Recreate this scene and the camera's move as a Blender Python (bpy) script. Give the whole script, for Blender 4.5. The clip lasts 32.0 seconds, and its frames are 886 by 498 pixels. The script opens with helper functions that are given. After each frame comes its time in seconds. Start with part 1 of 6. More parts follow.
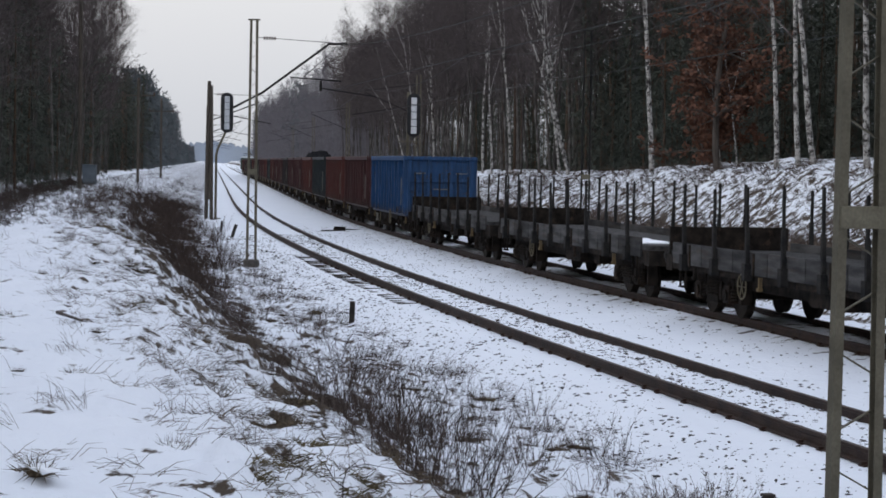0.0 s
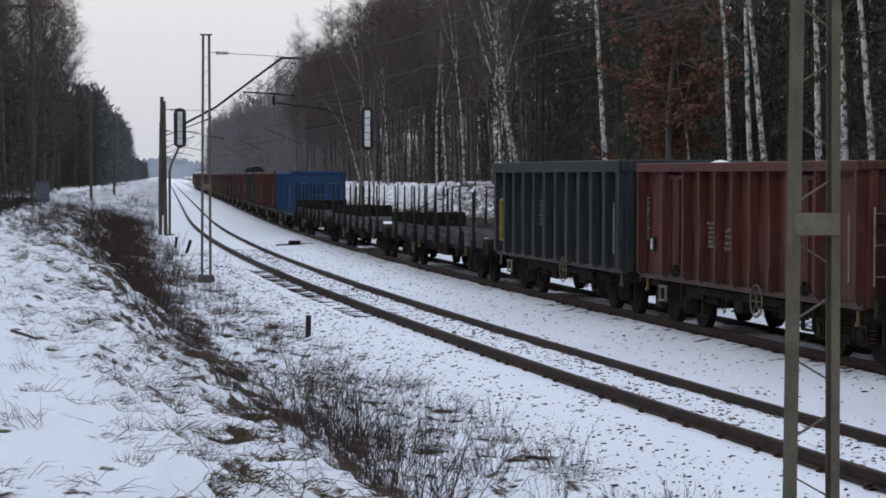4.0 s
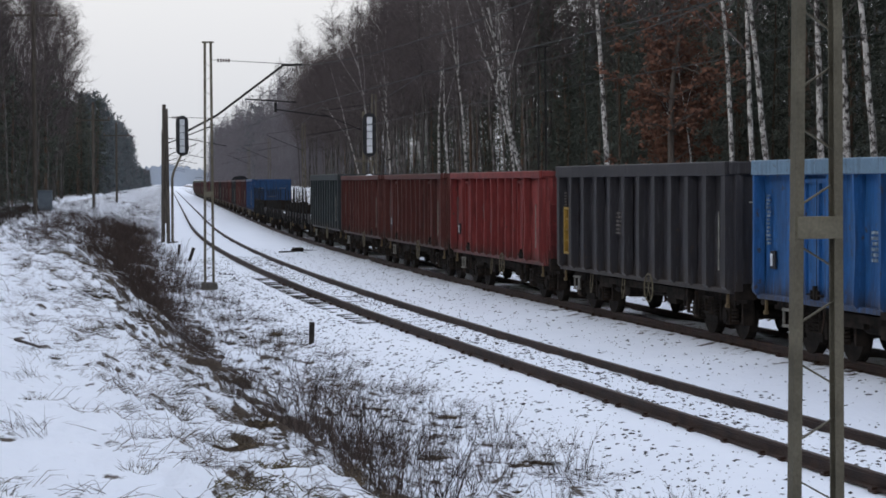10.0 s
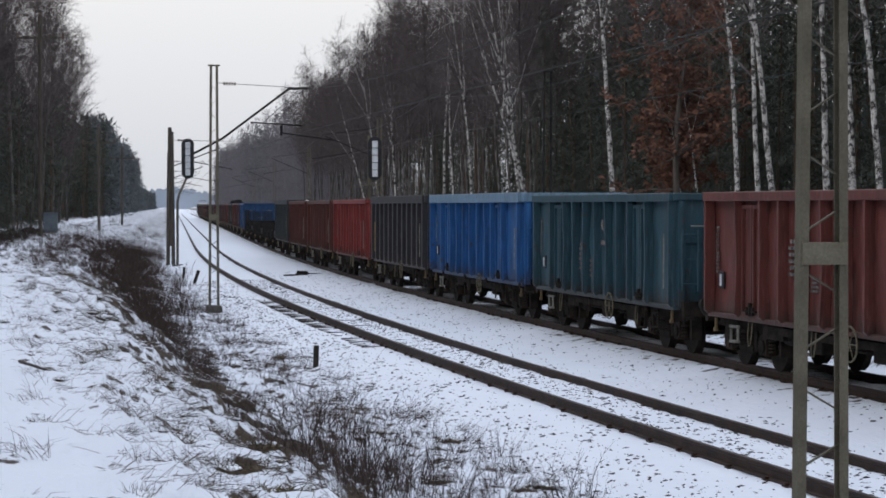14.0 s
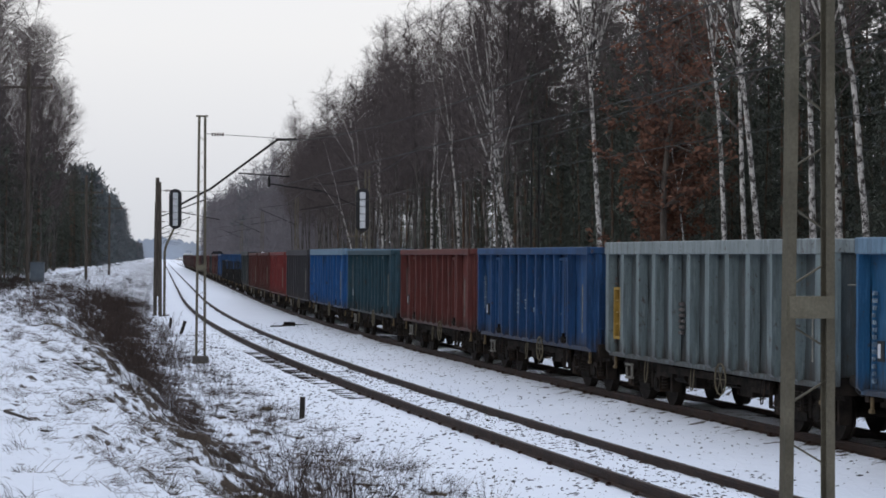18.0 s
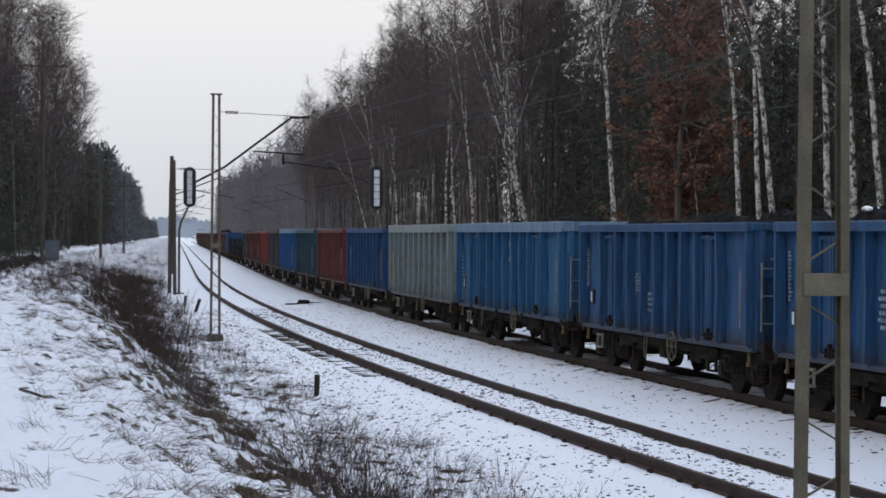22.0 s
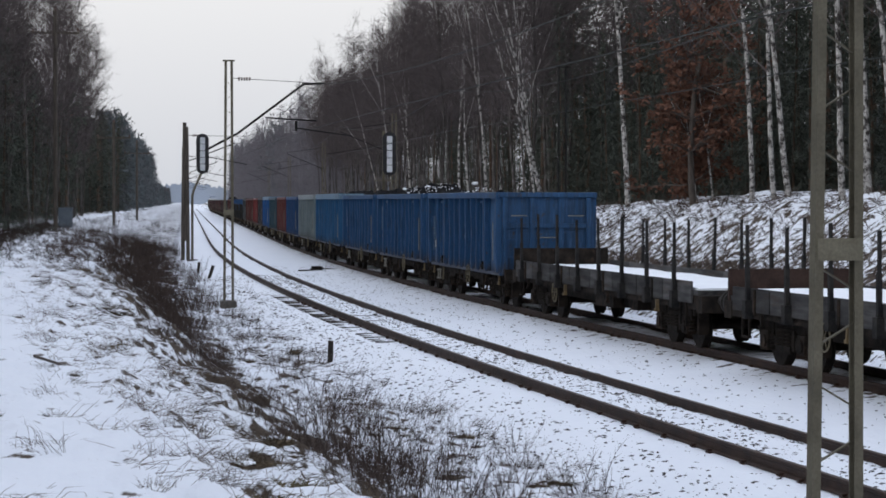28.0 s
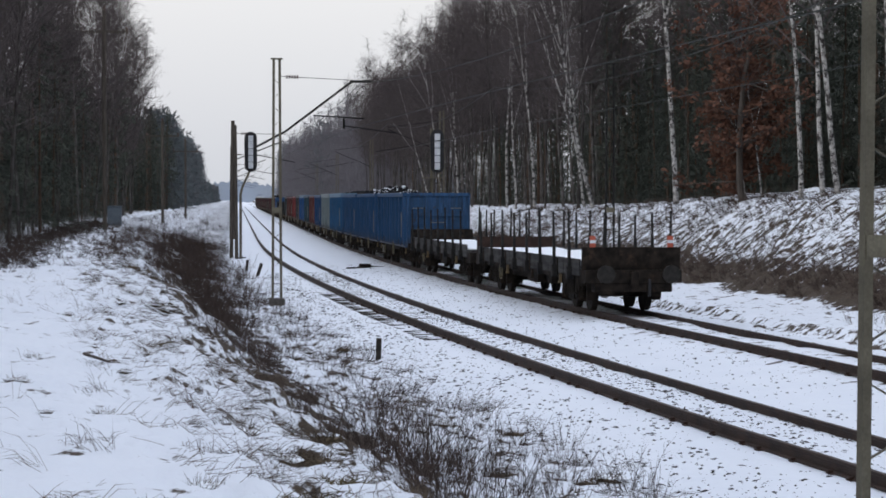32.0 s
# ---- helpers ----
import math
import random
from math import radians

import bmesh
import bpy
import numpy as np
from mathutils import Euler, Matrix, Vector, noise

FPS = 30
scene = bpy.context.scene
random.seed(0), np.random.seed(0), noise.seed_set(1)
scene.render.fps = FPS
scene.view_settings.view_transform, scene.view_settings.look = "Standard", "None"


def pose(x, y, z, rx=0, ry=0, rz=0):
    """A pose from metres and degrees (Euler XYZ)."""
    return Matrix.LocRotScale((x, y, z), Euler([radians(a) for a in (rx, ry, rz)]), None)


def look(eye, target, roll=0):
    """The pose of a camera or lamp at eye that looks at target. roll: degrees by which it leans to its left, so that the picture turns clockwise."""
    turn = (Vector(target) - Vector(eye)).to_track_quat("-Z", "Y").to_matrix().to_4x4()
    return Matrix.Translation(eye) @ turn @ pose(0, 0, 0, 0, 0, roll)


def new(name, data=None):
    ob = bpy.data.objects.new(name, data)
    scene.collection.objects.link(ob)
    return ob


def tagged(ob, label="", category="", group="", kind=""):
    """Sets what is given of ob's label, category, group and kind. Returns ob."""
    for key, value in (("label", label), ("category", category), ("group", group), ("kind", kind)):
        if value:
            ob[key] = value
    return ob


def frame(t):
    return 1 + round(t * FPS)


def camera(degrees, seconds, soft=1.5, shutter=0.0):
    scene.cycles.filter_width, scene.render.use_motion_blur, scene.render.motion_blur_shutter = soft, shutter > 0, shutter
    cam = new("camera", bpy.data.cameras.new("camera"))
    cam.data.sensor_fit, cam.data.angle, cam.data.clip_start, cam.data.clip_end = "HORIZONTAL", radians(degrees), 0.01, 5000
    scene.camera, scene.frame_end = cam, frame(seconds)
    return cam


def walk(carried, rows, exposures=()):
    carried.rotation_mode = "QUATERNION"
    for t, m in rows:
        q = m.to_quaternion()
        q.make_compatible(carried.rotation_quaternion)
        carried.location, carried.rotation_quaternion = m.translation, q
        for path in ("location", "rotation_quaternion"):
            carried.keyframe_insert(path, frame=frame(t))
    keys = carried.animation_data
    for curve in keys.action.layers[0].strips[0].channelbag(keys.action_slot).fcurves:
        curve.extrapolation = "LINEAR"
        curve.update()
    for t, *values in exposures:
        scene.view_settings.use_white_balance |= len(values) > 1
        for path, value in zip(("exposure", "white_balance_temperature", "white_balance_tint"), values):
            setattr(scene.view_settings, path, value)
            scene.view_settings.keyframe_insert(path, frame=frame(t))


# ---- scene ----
EYE = 3.057
cam = camera(23.315, 32.0, soft=1.7)
walk(cam, [
    (0.0, pose(0, 0, EYE, 87.727, -0.971, 1.480)),
    (0.5, pose(0, 0, EYE, 87.480, -0.669, 0.816)),
    (1.0, pose(0, 0, EYE, 87.040, -0.584, 0.605)),
    (1.5, pose(0, 0, EYE, 87.416, -0.485, 0.858)),
    (2.0, pose(0, 0, EYE, 87.476, -0.356, 0.748)),
    (2.5, pose(0, 0, EYE, 87.725, -0.250, 0.671)),
    (3.0, pose(0, 0, EYE, 87.615, -0.464, -0.130)),
    (3.5, pose(0, 0, EYE, 87.941, -0.233, 0.141)),
    (5.5, pose(0, 0, EYE, 88.159, -0.190, 0.392)),
    (6.0, pose(0, 0, EYE, 88.081, -0.090, 0.334)),
    (6.5, pose(0, 0, EYE, 88.288, -0.322, 0.300)),
    (7.0, pose(0, 0, EYE, 88.369, -0.326, 0.258)),
    (7.5, pose(0, 0, EYE, 88.511, -0.286, 0.180)),
    (8.0, pose(0, 0, EYE, 88.932, 0.155, 0.443)),
    (8.5, pose(0, 0, EYE, 89.218, -0.105, -0.310)),
    (9.0, pose(0, 0, EYE, 88.761, 0.046, -0.001)),
    (9.5, pose(0, 0, EYE, 88.436, 0.070, 0.187)),
    (10.0, pose(0, 0, EYE, 88.224, 0.191, 0.323)),
    (10.5, pose(0, 0, EYE, 88.303, 0.285, 0.236)),
    (11.0, pose(0, 0, EYE, 88.437, 0.441, 0.087)),
    (11.5, pose(0, 0, EYE, 88.660, 0.243, 0.346)),
    (12.0, pose(0, 0, EYE, 88.672, 0.139, 0.244)),
    (12.5, pose(0, 0, EYE, 88.755, 0.288, 0.306)),
    (13.0, pose(0, 0, EYE, 88.877, 0.317, 0.343)),
    (13.5, pose(0, 0, EYE, 88.898, 0.066, 0.476)),
    (15.5, pose(0, 0, EYE, 88.703, -0.296, 0.369)),
    (16.0, pose(0, 0, EYE, 89.130, -0.243, 0.439)),
    (16.5, pose(0, 0, EYE, 89.238, -0.228, 0.327)),
    (17.0, pose(0, 0, EYE, 89.349, -0.353, 0.282)),
    (17.5, pose(0, 0, EYE, 89.457, -0.448, 0.285)),
    (18.0, pose(0, 0, EYE, 90.250, -0.405, 0.122)),
    (18.5, pose(0, 0, EYE, 90.787, -0.579, -0.743)),
    (18.75, pose(0, 0, EYE, 90.43, -0.45, -0.97)),
    (19.0, pose(0, 0, EYE, 90.116, -0.305, -0.587)),
    (19.5, pose(0, 0, EYE, 89.545, -0.425, -0.551)),
    (20.0, pose(0, 0, EYE, 89.531, -0.261, -0.838)),
    (20.5, pose(0, 0, EYE, 89.372, -0.572, -0.893)),
    (21.0, pose(0, 0, EYE, 89.939, -0.985, -0.507)),
    (21.5, pose(0, 0, EYE, 90.817, -0.725, -0.075)),
    (22.0, pose(0, 0, EYE, 89.654, -0.331, 0.502)),
    (22.5, pose(0, 0, EYE, 88.702, -0.248, 1.147)),
    (23.0, pose(0, 0, EYE, 88.414, -0.441, 1.482)),
    (23.5, pose(0, 0, EYE, 87.929, -0.155, 1.219)),
    (24.0, pose(0, 0, EYE, 88.094, -0.520, 0.290)),
    (24.5, pose(0, 0, EYE, 88.206, -0.496, 0.355)),
    (25.0, pose(0, 0, EYE, 89.239, -0.420, 0.187)),
    (25.5, pose(0, 0, EYE, 88.795, -0.322, 0.155)),
    (27.5, pose(0, 0, EYE, 88.967, -0.349, 0.748)),
    (28.0, pose(0, 0, EYE, 88.743, -0.153, 0.849)),
    (28.5, pose(0, 0, EYE, 88.775, -0.179, 0.915)),
    (29.0, pose(0, 0, EYE, 88.761, -0.155, 0.942)),
    (29.5, pose(0, 0, EYE, 88.736, -0.121, 1.016)),
    (30.0, pose(0, 0, EYE, 88.829, -0.089, 1.060)),
    (30.5, pose(0, 0, EYE, 88.741, 0.007, 1.038)),
    (31.0, pose(0, 0, EYE, 88.766, 0.011, 1.131)),
    (31.5, pose(0, 0, EYE, 88.840, 0.049, 1.462)),
    (32.0, pose(0, 0, EYE, 88.673, -0.033, 2.124)),
], exposures=((0.0, 0.07), (3.0, 0.06), (6.0, 0.13), (8.0, 0.15), (18.0, 0.16), (24.0, 0.13), (32.0, 0.12)))

# ---- light: an overcast winter afternoon ----
world = bpy.data.worlds.new("overcast_sky")
scene.world = world
world.use_nodes = True
wn, wl = world.node_tree.nodes, world.node_tree.links
wn.clear()
sky = wn.new("ShaderNodeTexSky")
sky.sky_type, sky.sun_disc = "NISHITA", False
sky.sun_elevation, sky.sun_rotation = radians(24), radians(-120)
sky.air_density, sky.dust_density = 1.0, 4.0
hsv = wn.new("ShaderNodeHueSaturation")
hsv.inputs["Saturation"].default_value = 0.0
cloud = wn.new("ShaderNodeMix")
cloud.data_type = "RGBA"
cloud.inputs[0].default_value = 0.86
coord = wn.new("ShaderNodeTexCoord")
sep = wn.new("ShaderNodeSeparateXYZ")
ramp = wn.new("ShaderNodeValToRGB")
ramp.color_ramp.elements[0].position, ramp.color_ramp.elements[0].color = 0.0, (5.6, 5.8, 6.3, 1)
mid = ramp.color_ramp.elements.new(0.1)
mid.color = (7.25, 7.25, 7.35, 1)
ramp.color_ramp.elements[2].position, ramp.color_ramp.elements[2].color = 1.0, (7.8, 8.7, 10.8, 1)
back = wn.new("ShaderNodeBackground")
back.inputs["Strength"].default_value = 0.12
wout = wn.new("ShaderNodeOutputWorld")
wl.new(coord.outputs["Generated"], sep.inputs[0])
wl.new(sep.outputs["Z"], ramp.inputs[0])
wl.new(sky.outputs[0], hsv.inputs["Color"])
wl.new(hsv.outputs[0], cloud.inputs[6])
wl.new(ramp.outputs[0], cloud.inputs[7])
wl.new(cloud.outputs[2], back.inputs["Color"])
wl.new(back.outputs[0], wout.inputs["Surface"])
sun = new("sun", bpy.data.lights.new("sun", "SUN"))
sun.data.energy, sun.data.angle, sun.data.color = 0.5, radians(40), (1.0, 0.97, 0.93)
sun.matrix_world = look((0, 0, 50), (30, 26, 30))


# ---- materials ----
def material(name, c1, c2, scale=2.0, rough=0.7, metal=0.0, bump=0.2, fine=30.0, vary=0.0, stretch=(1, 1, 1), mixlo=0.35, mixhi=0.65, dirt=None, dirt_at=(0.55, 0.75), dirt_scale=1.2, gloss=0.3):
    """Two tones in large patches, fine grain in tone and relief, and an optional third tone of dirt or rust."""
    m = bpy.data.materials.new(name)
    m.use_nodes = True
    n, l = m.node_tree.nodes, m.node_tree.links
    b = n["Principled BSDF"]
    tc = n.new("ShaderNodeTexCoord")
    mp = n.new("ShaderNodeMapping")
    mp.inputs["Scale"].default_value = stretch
    l.new(tc.outputs["Object"], mp.inputs[0])
    big = n.new("ShaderNodeTexNoise")
    big.inputs["Scale"].default_value, big.inputs["Detail"].default_value = scale, 6.0
    l.new(mp.outputs[0], big.inputs["Vector"])
    r = n.new("ShaderNodeMapRange")
    r.inputs[1].default_value, r.inputs[2].default_value = mixlo, mixhi
    l.new(big.outputs["Fac"], r.inputs[0])
    mix = n.new("ShaderNodeMix")
    mix.data_type = "RGBA"
    mix.inputs[6].default_value, mix.inputs[7].default_value = (*c1, 1), (*c2, 1)
    l.new(r.outputs[0], mix.inputs[0])
    col = mix.outputs[2]
    grain = n.new("ShaderNodeTexNoise")
    grain.inputs["Scale"].default_value, grain.inputs["Detail"].default_value = fine, 4.0
    l.new(mp.outputs[0], grain.inputs["Vector"])
    if dirt:
        d = n.new("ShaderNodeTexNoise")
        d.inputs["Scale"].default_value, d.inputs["Detail"].default_value = dirt_scale, 8.0
        d.inputs["Roughness"].default_value = 0.7
        l.new(mp.outputs[0], d.inputs["Vector"])
        dr = n.new("ShaderNodeMapRange")
        dr.inputs[1].default_value, dr.inputs[2].default_value = dirt_at
        l.new(d.outputs["Fac"], dr.inputs[0])
        dm = n.new("ShaderNodeMix")
        dm.data_type = "RGBA"
        dm.inputs[7].default_value = (*dirt, 1)
        l.new(dr.outputs[0], dm.inputs[0])
        l.new(col, dm.inputs[6])
        col = dm.outputs[2]
    gm = n.new("ShaderNodeMix")
    gm.data_type, gm.blend_type = "RGBA", "OVERLAY"
    gm.inputs[0].default_value = 0.35
    l.new(col, gm.inputs[6])
    l.new(grain.outputs["Fac"], gm.inputs[7])
    col = gm.outputs[2]
    if vary:
        info = n.new("ShaderNodeObjectInfo")
        hs = n.new("ShaderNodeHueSaturation")
        vr = n.new("ShaderNodeMapRange")
        vr.inputs[3].default_value, vr.inputs[4].default_value = 1 - vary, 1 + vary
        l.new(info.outputs["Random"], vr.inputs[0])
        l.new(vr.outputs[0], hs.inputs["Value"])
        l.new(col, hs.inputs["Color"])
        col = hs.outputs[0]
    l.new(col, b.inputs["Base Color"])
    b.inputs["Roughness"].default_value, b.inputs["Metallic"].default_value = rough, metal
    b.inputs["Specular IOR Level"].default_value = gloss
    if bump:
        bp = n.new("ShaderNodeBump")
        bp.inputs["Strength"].default_value, bp.inputs["Distance"].default_value = bump, 0.02
        l.new(grain.outputs["Fac"], bp.inputs["Height"])
        l.new(bp.outputs[0], b.inputs["Normal"])
    return m


def snow_material(name):
    """Snow through which soil and dead grass show where the sheet's own 'bare' layer says that the cover is thin."""
    m = bpy.data.materials.new(name)
    m.use_nodes = True
    n, l = m.node_tree.nodes, m.node_tree.links
    b = n["Principled BSDF"]
    tc = n.new("ShaderNodeTexCoord")
    at = n.new("ShaderNodeAttribute")
    at.attribute_name = "bare"
    patch = n.new("ShaderNodeTexNoise")
    patch.inputs["Scale"].default_value, patch.inputs["Detail"].default_value, patch.inputs["Roughness"].default_value = 2.6, 10.0, 0.68
    l.new(tc.outputs["Object"], patch.inputs["Vector"])
    add = n.new("ShaderNodeMath")
    add.operation = "ADD"
    l.new(patch.outputs["Fac"], add.inputs[0])
    l.new(at.outputs["Fac"], add.inputs[1])
    thr = n.new("ShaderNodeMapRange")
    thr.inputs[1].default_value, thr.inputs[2].default_value = 0.93, 0.98
    l.new(add.outputs[0], thr.inputs[0])
    soil_n = n.new("ShaderNodeTexNoise")
    soil_n.inputs["Scale"].default_value, soil_n.inputs["Detail"].default_value = 9.0, 6.0
    l.new(tc.outputs["Object"], soil_n.inputs["Vector"])
    soil = n.new("ShaderNodeMix")
    soil.data_type = "RGBA"
    soil.inputs[6].default_value, soil.inputs[7].default_value = (0.02, 0.015, 0.011, 1), (0.085, 0.06, 0.04, 1)
    l.new(soil_n.outputs["Fac"], soil.inputs[0])
    tone_n = n.new("ShaderNodeTexNoise")
    tone_n.inputs["Scale"].default_value, tone_n.inputs["Detail"].default_value, tone_n.inputs["Roughness"].default_value = 0.5, 9.0, 0.66
    l.new(tc.outputs["Object"], tone_n.inputs["Vector"])
    tone = n.new("ShaderNodeMix")
    tone.data_type = "RGBA"
    tone.inputs[6].default_value, tone.inputs[7].default_value = (0.69, 0.73, 0.8, 1), (0.82, 0.85, 0.9, 1)
    l.new(tone_n.outputs["Fac"], tone.inputs[0])
    mix = n.new("ShaderNodeMix")
    mix.data_type = "RGBA"
    l.new(thr.outputs[0], mix.inputs[0])
    l.new(tone.outputs[2], mix.inputs[6])
    l.new(soil.outputs[2], mix.inputs[7])
    l.new(mix.outputs[2], b.inputs["Base Color"])
    b.inputs["Roughness"].default_value = 0.75
    b.inputs["Specular IOR Level"].default_value = 0.2
    rel = n.new("ShaderNodeTexNoise")
    rel.inputs["Scale"].default_value, rel.inputs["Detail"].default_value = 6.0, 8.0
    l.new(tc.outputs["Object"], rel.inputs["Vector"])
    bp = n.new("ShaderNodeBump")
    bp.inputs["Strength"].default_value, bp.inputs["Distance"].default_value = 0.75, 0.06
    l.new(rel.outputs["Fac"], bp.inputs["Height"])
    l.new(bp.outputs[0], b.inputs["Normal"])
    return m


SNOW = snow_material("snow")
SNOWCAP = material("snow_cap", (0.8, 0.83, 0.88), (0.86, 0.89, 0.93), 1.5, 0.75, 0, 0.4, 12)
RAIL = material("rusty_rail", (0.022, 0.013, 0.010), (0.045, 0.025, 0.017), 3, 0.65, 0.3, 0.3, 60)
SLEEPER = material("tarred_sleeper", (0.02, 0.016, 0.013), (0.05, 0.04, 0.032), 4, 0.85, 0, 0.5, 40, vary=0.3)
BALLAST = material("ballast_stone", (0.026, 0.024, 0.023), (0.066, 0.061, 0.058), 6, 0.9, 0, 0.5, 40, vary=0.35)
MAST = material("mast_paint", (0.084, 0.075, 0.053), (0.122, 0.109, 0.078), 2.5, 0.7, 0.0, 0.2, 40, dirt=(0.09, 0.06, 0.04), dirt_at=(0.6, 0.72))
PLATE = material("mast_plate", (0.12, 0.108, 0.076), (0.16, 0.145, 0.105), 4, 0.6, 0.1, 0.2, 40)
CONCRETE = material("weathered_concrete", (0.06, 0.055, 0.05), (0.12, 0.11, 0.10), 5, 0.9, 0, 0.5, 50)
WIRE = material("copper_wire", (0.02, 0.022, 0.022), (0.035, 0.04, 0.038), 3, 0.6, 0.5, 0, 40)
INSUL = material("insulator", (0.07, 0.045, 0.035), (0.10, 0.06, 0.05), 8, 0.3, 0, 0, 40)
POLEWOOD = material("pole_wood", (0.05, 0.042, 0.036), (0.10, 0.085, 0.07), 3, 0.85, 0, 0.5, 30, stretch=(4, 4, 0.4))
BLACK = material("signal_black", (0.012, 0.012, 0.014), (0.025, 0.025, 0.028), 5, 0.5, 0, 0.1, 40)
SIGWHITE = material("signal_grey", (0.5, 0.52, 0.55), (0.62, 0.64, 0.66), 4, 0.5, 0, 0.1, 40)
GREYBOX = material("cabinet_grey", (0.075, 0.095, 0.115), (0.1, 0.12, 0.14), 3, 0.6, 0, 0.1, 30)
UNDER = material("grimy_steel", (0.009, 0.008, 0.007), (0.028, 0.022, 0.018), 4, 0.85, 0.0, 0.3, 40, dirt=(0.055, 0.036, 0.026), dirt_at=(0.55, 0.7), dirt_scale=2.5, gloss=0.08)
BUFFERHEAD = material("buffer_steel", (0.014, 0.013, 0.012), (0.03, 0.027, 0.024), 6, 0.7, 0.0, 0.2, 40, gloss=0.2)
WHEEL = material("wheel_steel", (0.013, 0.011, 0.010), (0.03, 0.024, 0.019), 5, 0.75, 0.0, 0.2, 50, gloss=0.08)
TIMBER = material("grey_sideboard", (0.032, 0.032, 0.033), (0.08, 0.078, 0.077), 2, 0.85, 0, 0.4, 25, stretch=(0.5, 4, 4), dirt=(0.06, 0.045, 0.035), gloss=0.08, vary=0.4)
STAKE = material("stake_steel", (0.014, 0.014, 0.015), (0.03, 0.028, 0.026), 5, 0.8, 0.0, 0.2, 40, gloss=0.08)
RUSTPLANK = material("rust_board", (0.03, 0.02, 0.017), (0.052, 0.033, 0.027), 3, 0.8, 0.1, 0.3, 30, gloss=0.08)
COAL = material("coal", (0.006, 0.006, 0.007), (0.018, 0.018, 0.02), 9, 0.85, 0, 1.0, 9, gloss=0.08)
HOOK = material("hook_orange", (0.09, 0.065, 0.035), (0.16, 0.11, 0.05), 6, 0.7, 0, 0.1, 30)
BRAKEWHEEL = material("dull_brake_wheel", (0.07, 0.058, 0.035), (0.13, 0.11, 0.07), 8, 0.65, 0, 0.1, 30)
YELLOW = material("yellow_paint", (0.25, 0.16, 0.032), (0.32, 0.205, 0.045), 4, 0.55, 0, 0.1, 30, dirt=(0.16, 0.1, 0.03))
HANDRAIL = material("pale_handrail", (0.13, 0.125, 0.11), (0.23, 0.22, 0.19), 6, 0.55, 0.2, 0.1, 30)
LETTER = material("pale_lettering", (0.06, 0.1, 0.15), (0.24, 0.29, 0.33), 9, 0.7, 0, 0, 60)
FADED = material("worn_lettering", (0.07, 0.06, 0.057), (0.16, 0.145, 0.138), 9, 0.7, 0, 0, 60)
SIGNRED = material("tail_board_red", (0.34, 0.075, 0.045), (0.42, 0.1, 0.06), 8, 0.6, 0, 0, 40)
BIRCHBARK = material("birch_bark", (0.34, 0.325, 0.305), (0.48, 0.46, 0.44), 3, 0.8, 0, 0.3, 20, stretch=(1.2, 1.2, 1.0), dirt=(0.03, 0.026, 0.024), dirt_at=(0.45, 0.56), dirt_scale=3.6)
# haze put into the colour: paler grey twigs, bluish needles for the far woods
HAZETWIG = material("haze_twig", (0.1, 0.093, 0.103), (0.14, 0.131, 0.145), 0.4, 0.9, 0, 0, 20)
HAZENEEDLE = material("haze_needle", (0.062, 0.075, 0.079), (0.096, 0.11, 0.117), 0.4, 0.85, 0, 0, 20)
BIRCHTWIG = material("birch_twig", (0.06, 0.05, 0.05), (0.105, 0.09, 0.09), 2, 0.85, 0, 0, 20, vary=0.25, gloss=0.08)
GREYBARK = material("grey_birch_bark", (0.05, 0.045, 0.042), (0.12, 0.11, 0.105), 2.5, 0.85, 0, 0.3, 16, stretch=(2, 2, 0.6), vary=0.35, dirt=(0.03, 0.026, 0.024), dirt_at=(0.5, 0.62), dirt_scale=2.0, gloss=0.08)
TUSSOCK = material("matted_grass", (0.04, 0.031, 0.022), (0.11, 0.085, 0.056), 6, 0.9, 0, 0, 20, vary=0.3, gloss=0.08)
PINEBARK = material("pine_bark", (0.065, 0.05, 0.04), (0.125, 0.082, 0.06), 2, 0.9, 0, 0.6, 14, stretch=(3, 3, 0.5), vary=0.25, gloss=0.08)
NEEDLE = material("pine_needle", (0.045, 0.055, 0.046), (0.09, 0.098, 0.079), 1.2, 0.75, 0, 0, 20, vary=0.3, gloss=0.08)
OAKLEAF = material("dead_oak_leaf", (0.08, 0.04, 0.028), (0.14, 0.07, 0.048), 2, 0.8, 0, 0, 20, gloss=0.08)
OAKBARK = material("oak_bark", (0.05, 0.042, 0.036), (0.09, 0.075, 0.065), 3, 0.9, 0, 0.6, 16, stretch=(3, 3, 0.6))
BRUSH = material("bare_brush", (0.032, 0.025, 0.022), (0.085, 0.063, 0.053), 3, 0.9, 0, 0, 20, vary=0.35, gloss=0.08)
OLIVE = material("olive_grass", (0.05, 0.042, 0.022), (0.12, 0.098, 0.055), 5, 0.9, 0, 0, 20, vary=0.3, gloss=0.08)
DRYGRASS = material("dry_grass", (0.055, 0.04, 0.028), (0.13, 0.095, 0.062), 3, 0.9, 0, 0, 20, vary=0.25)


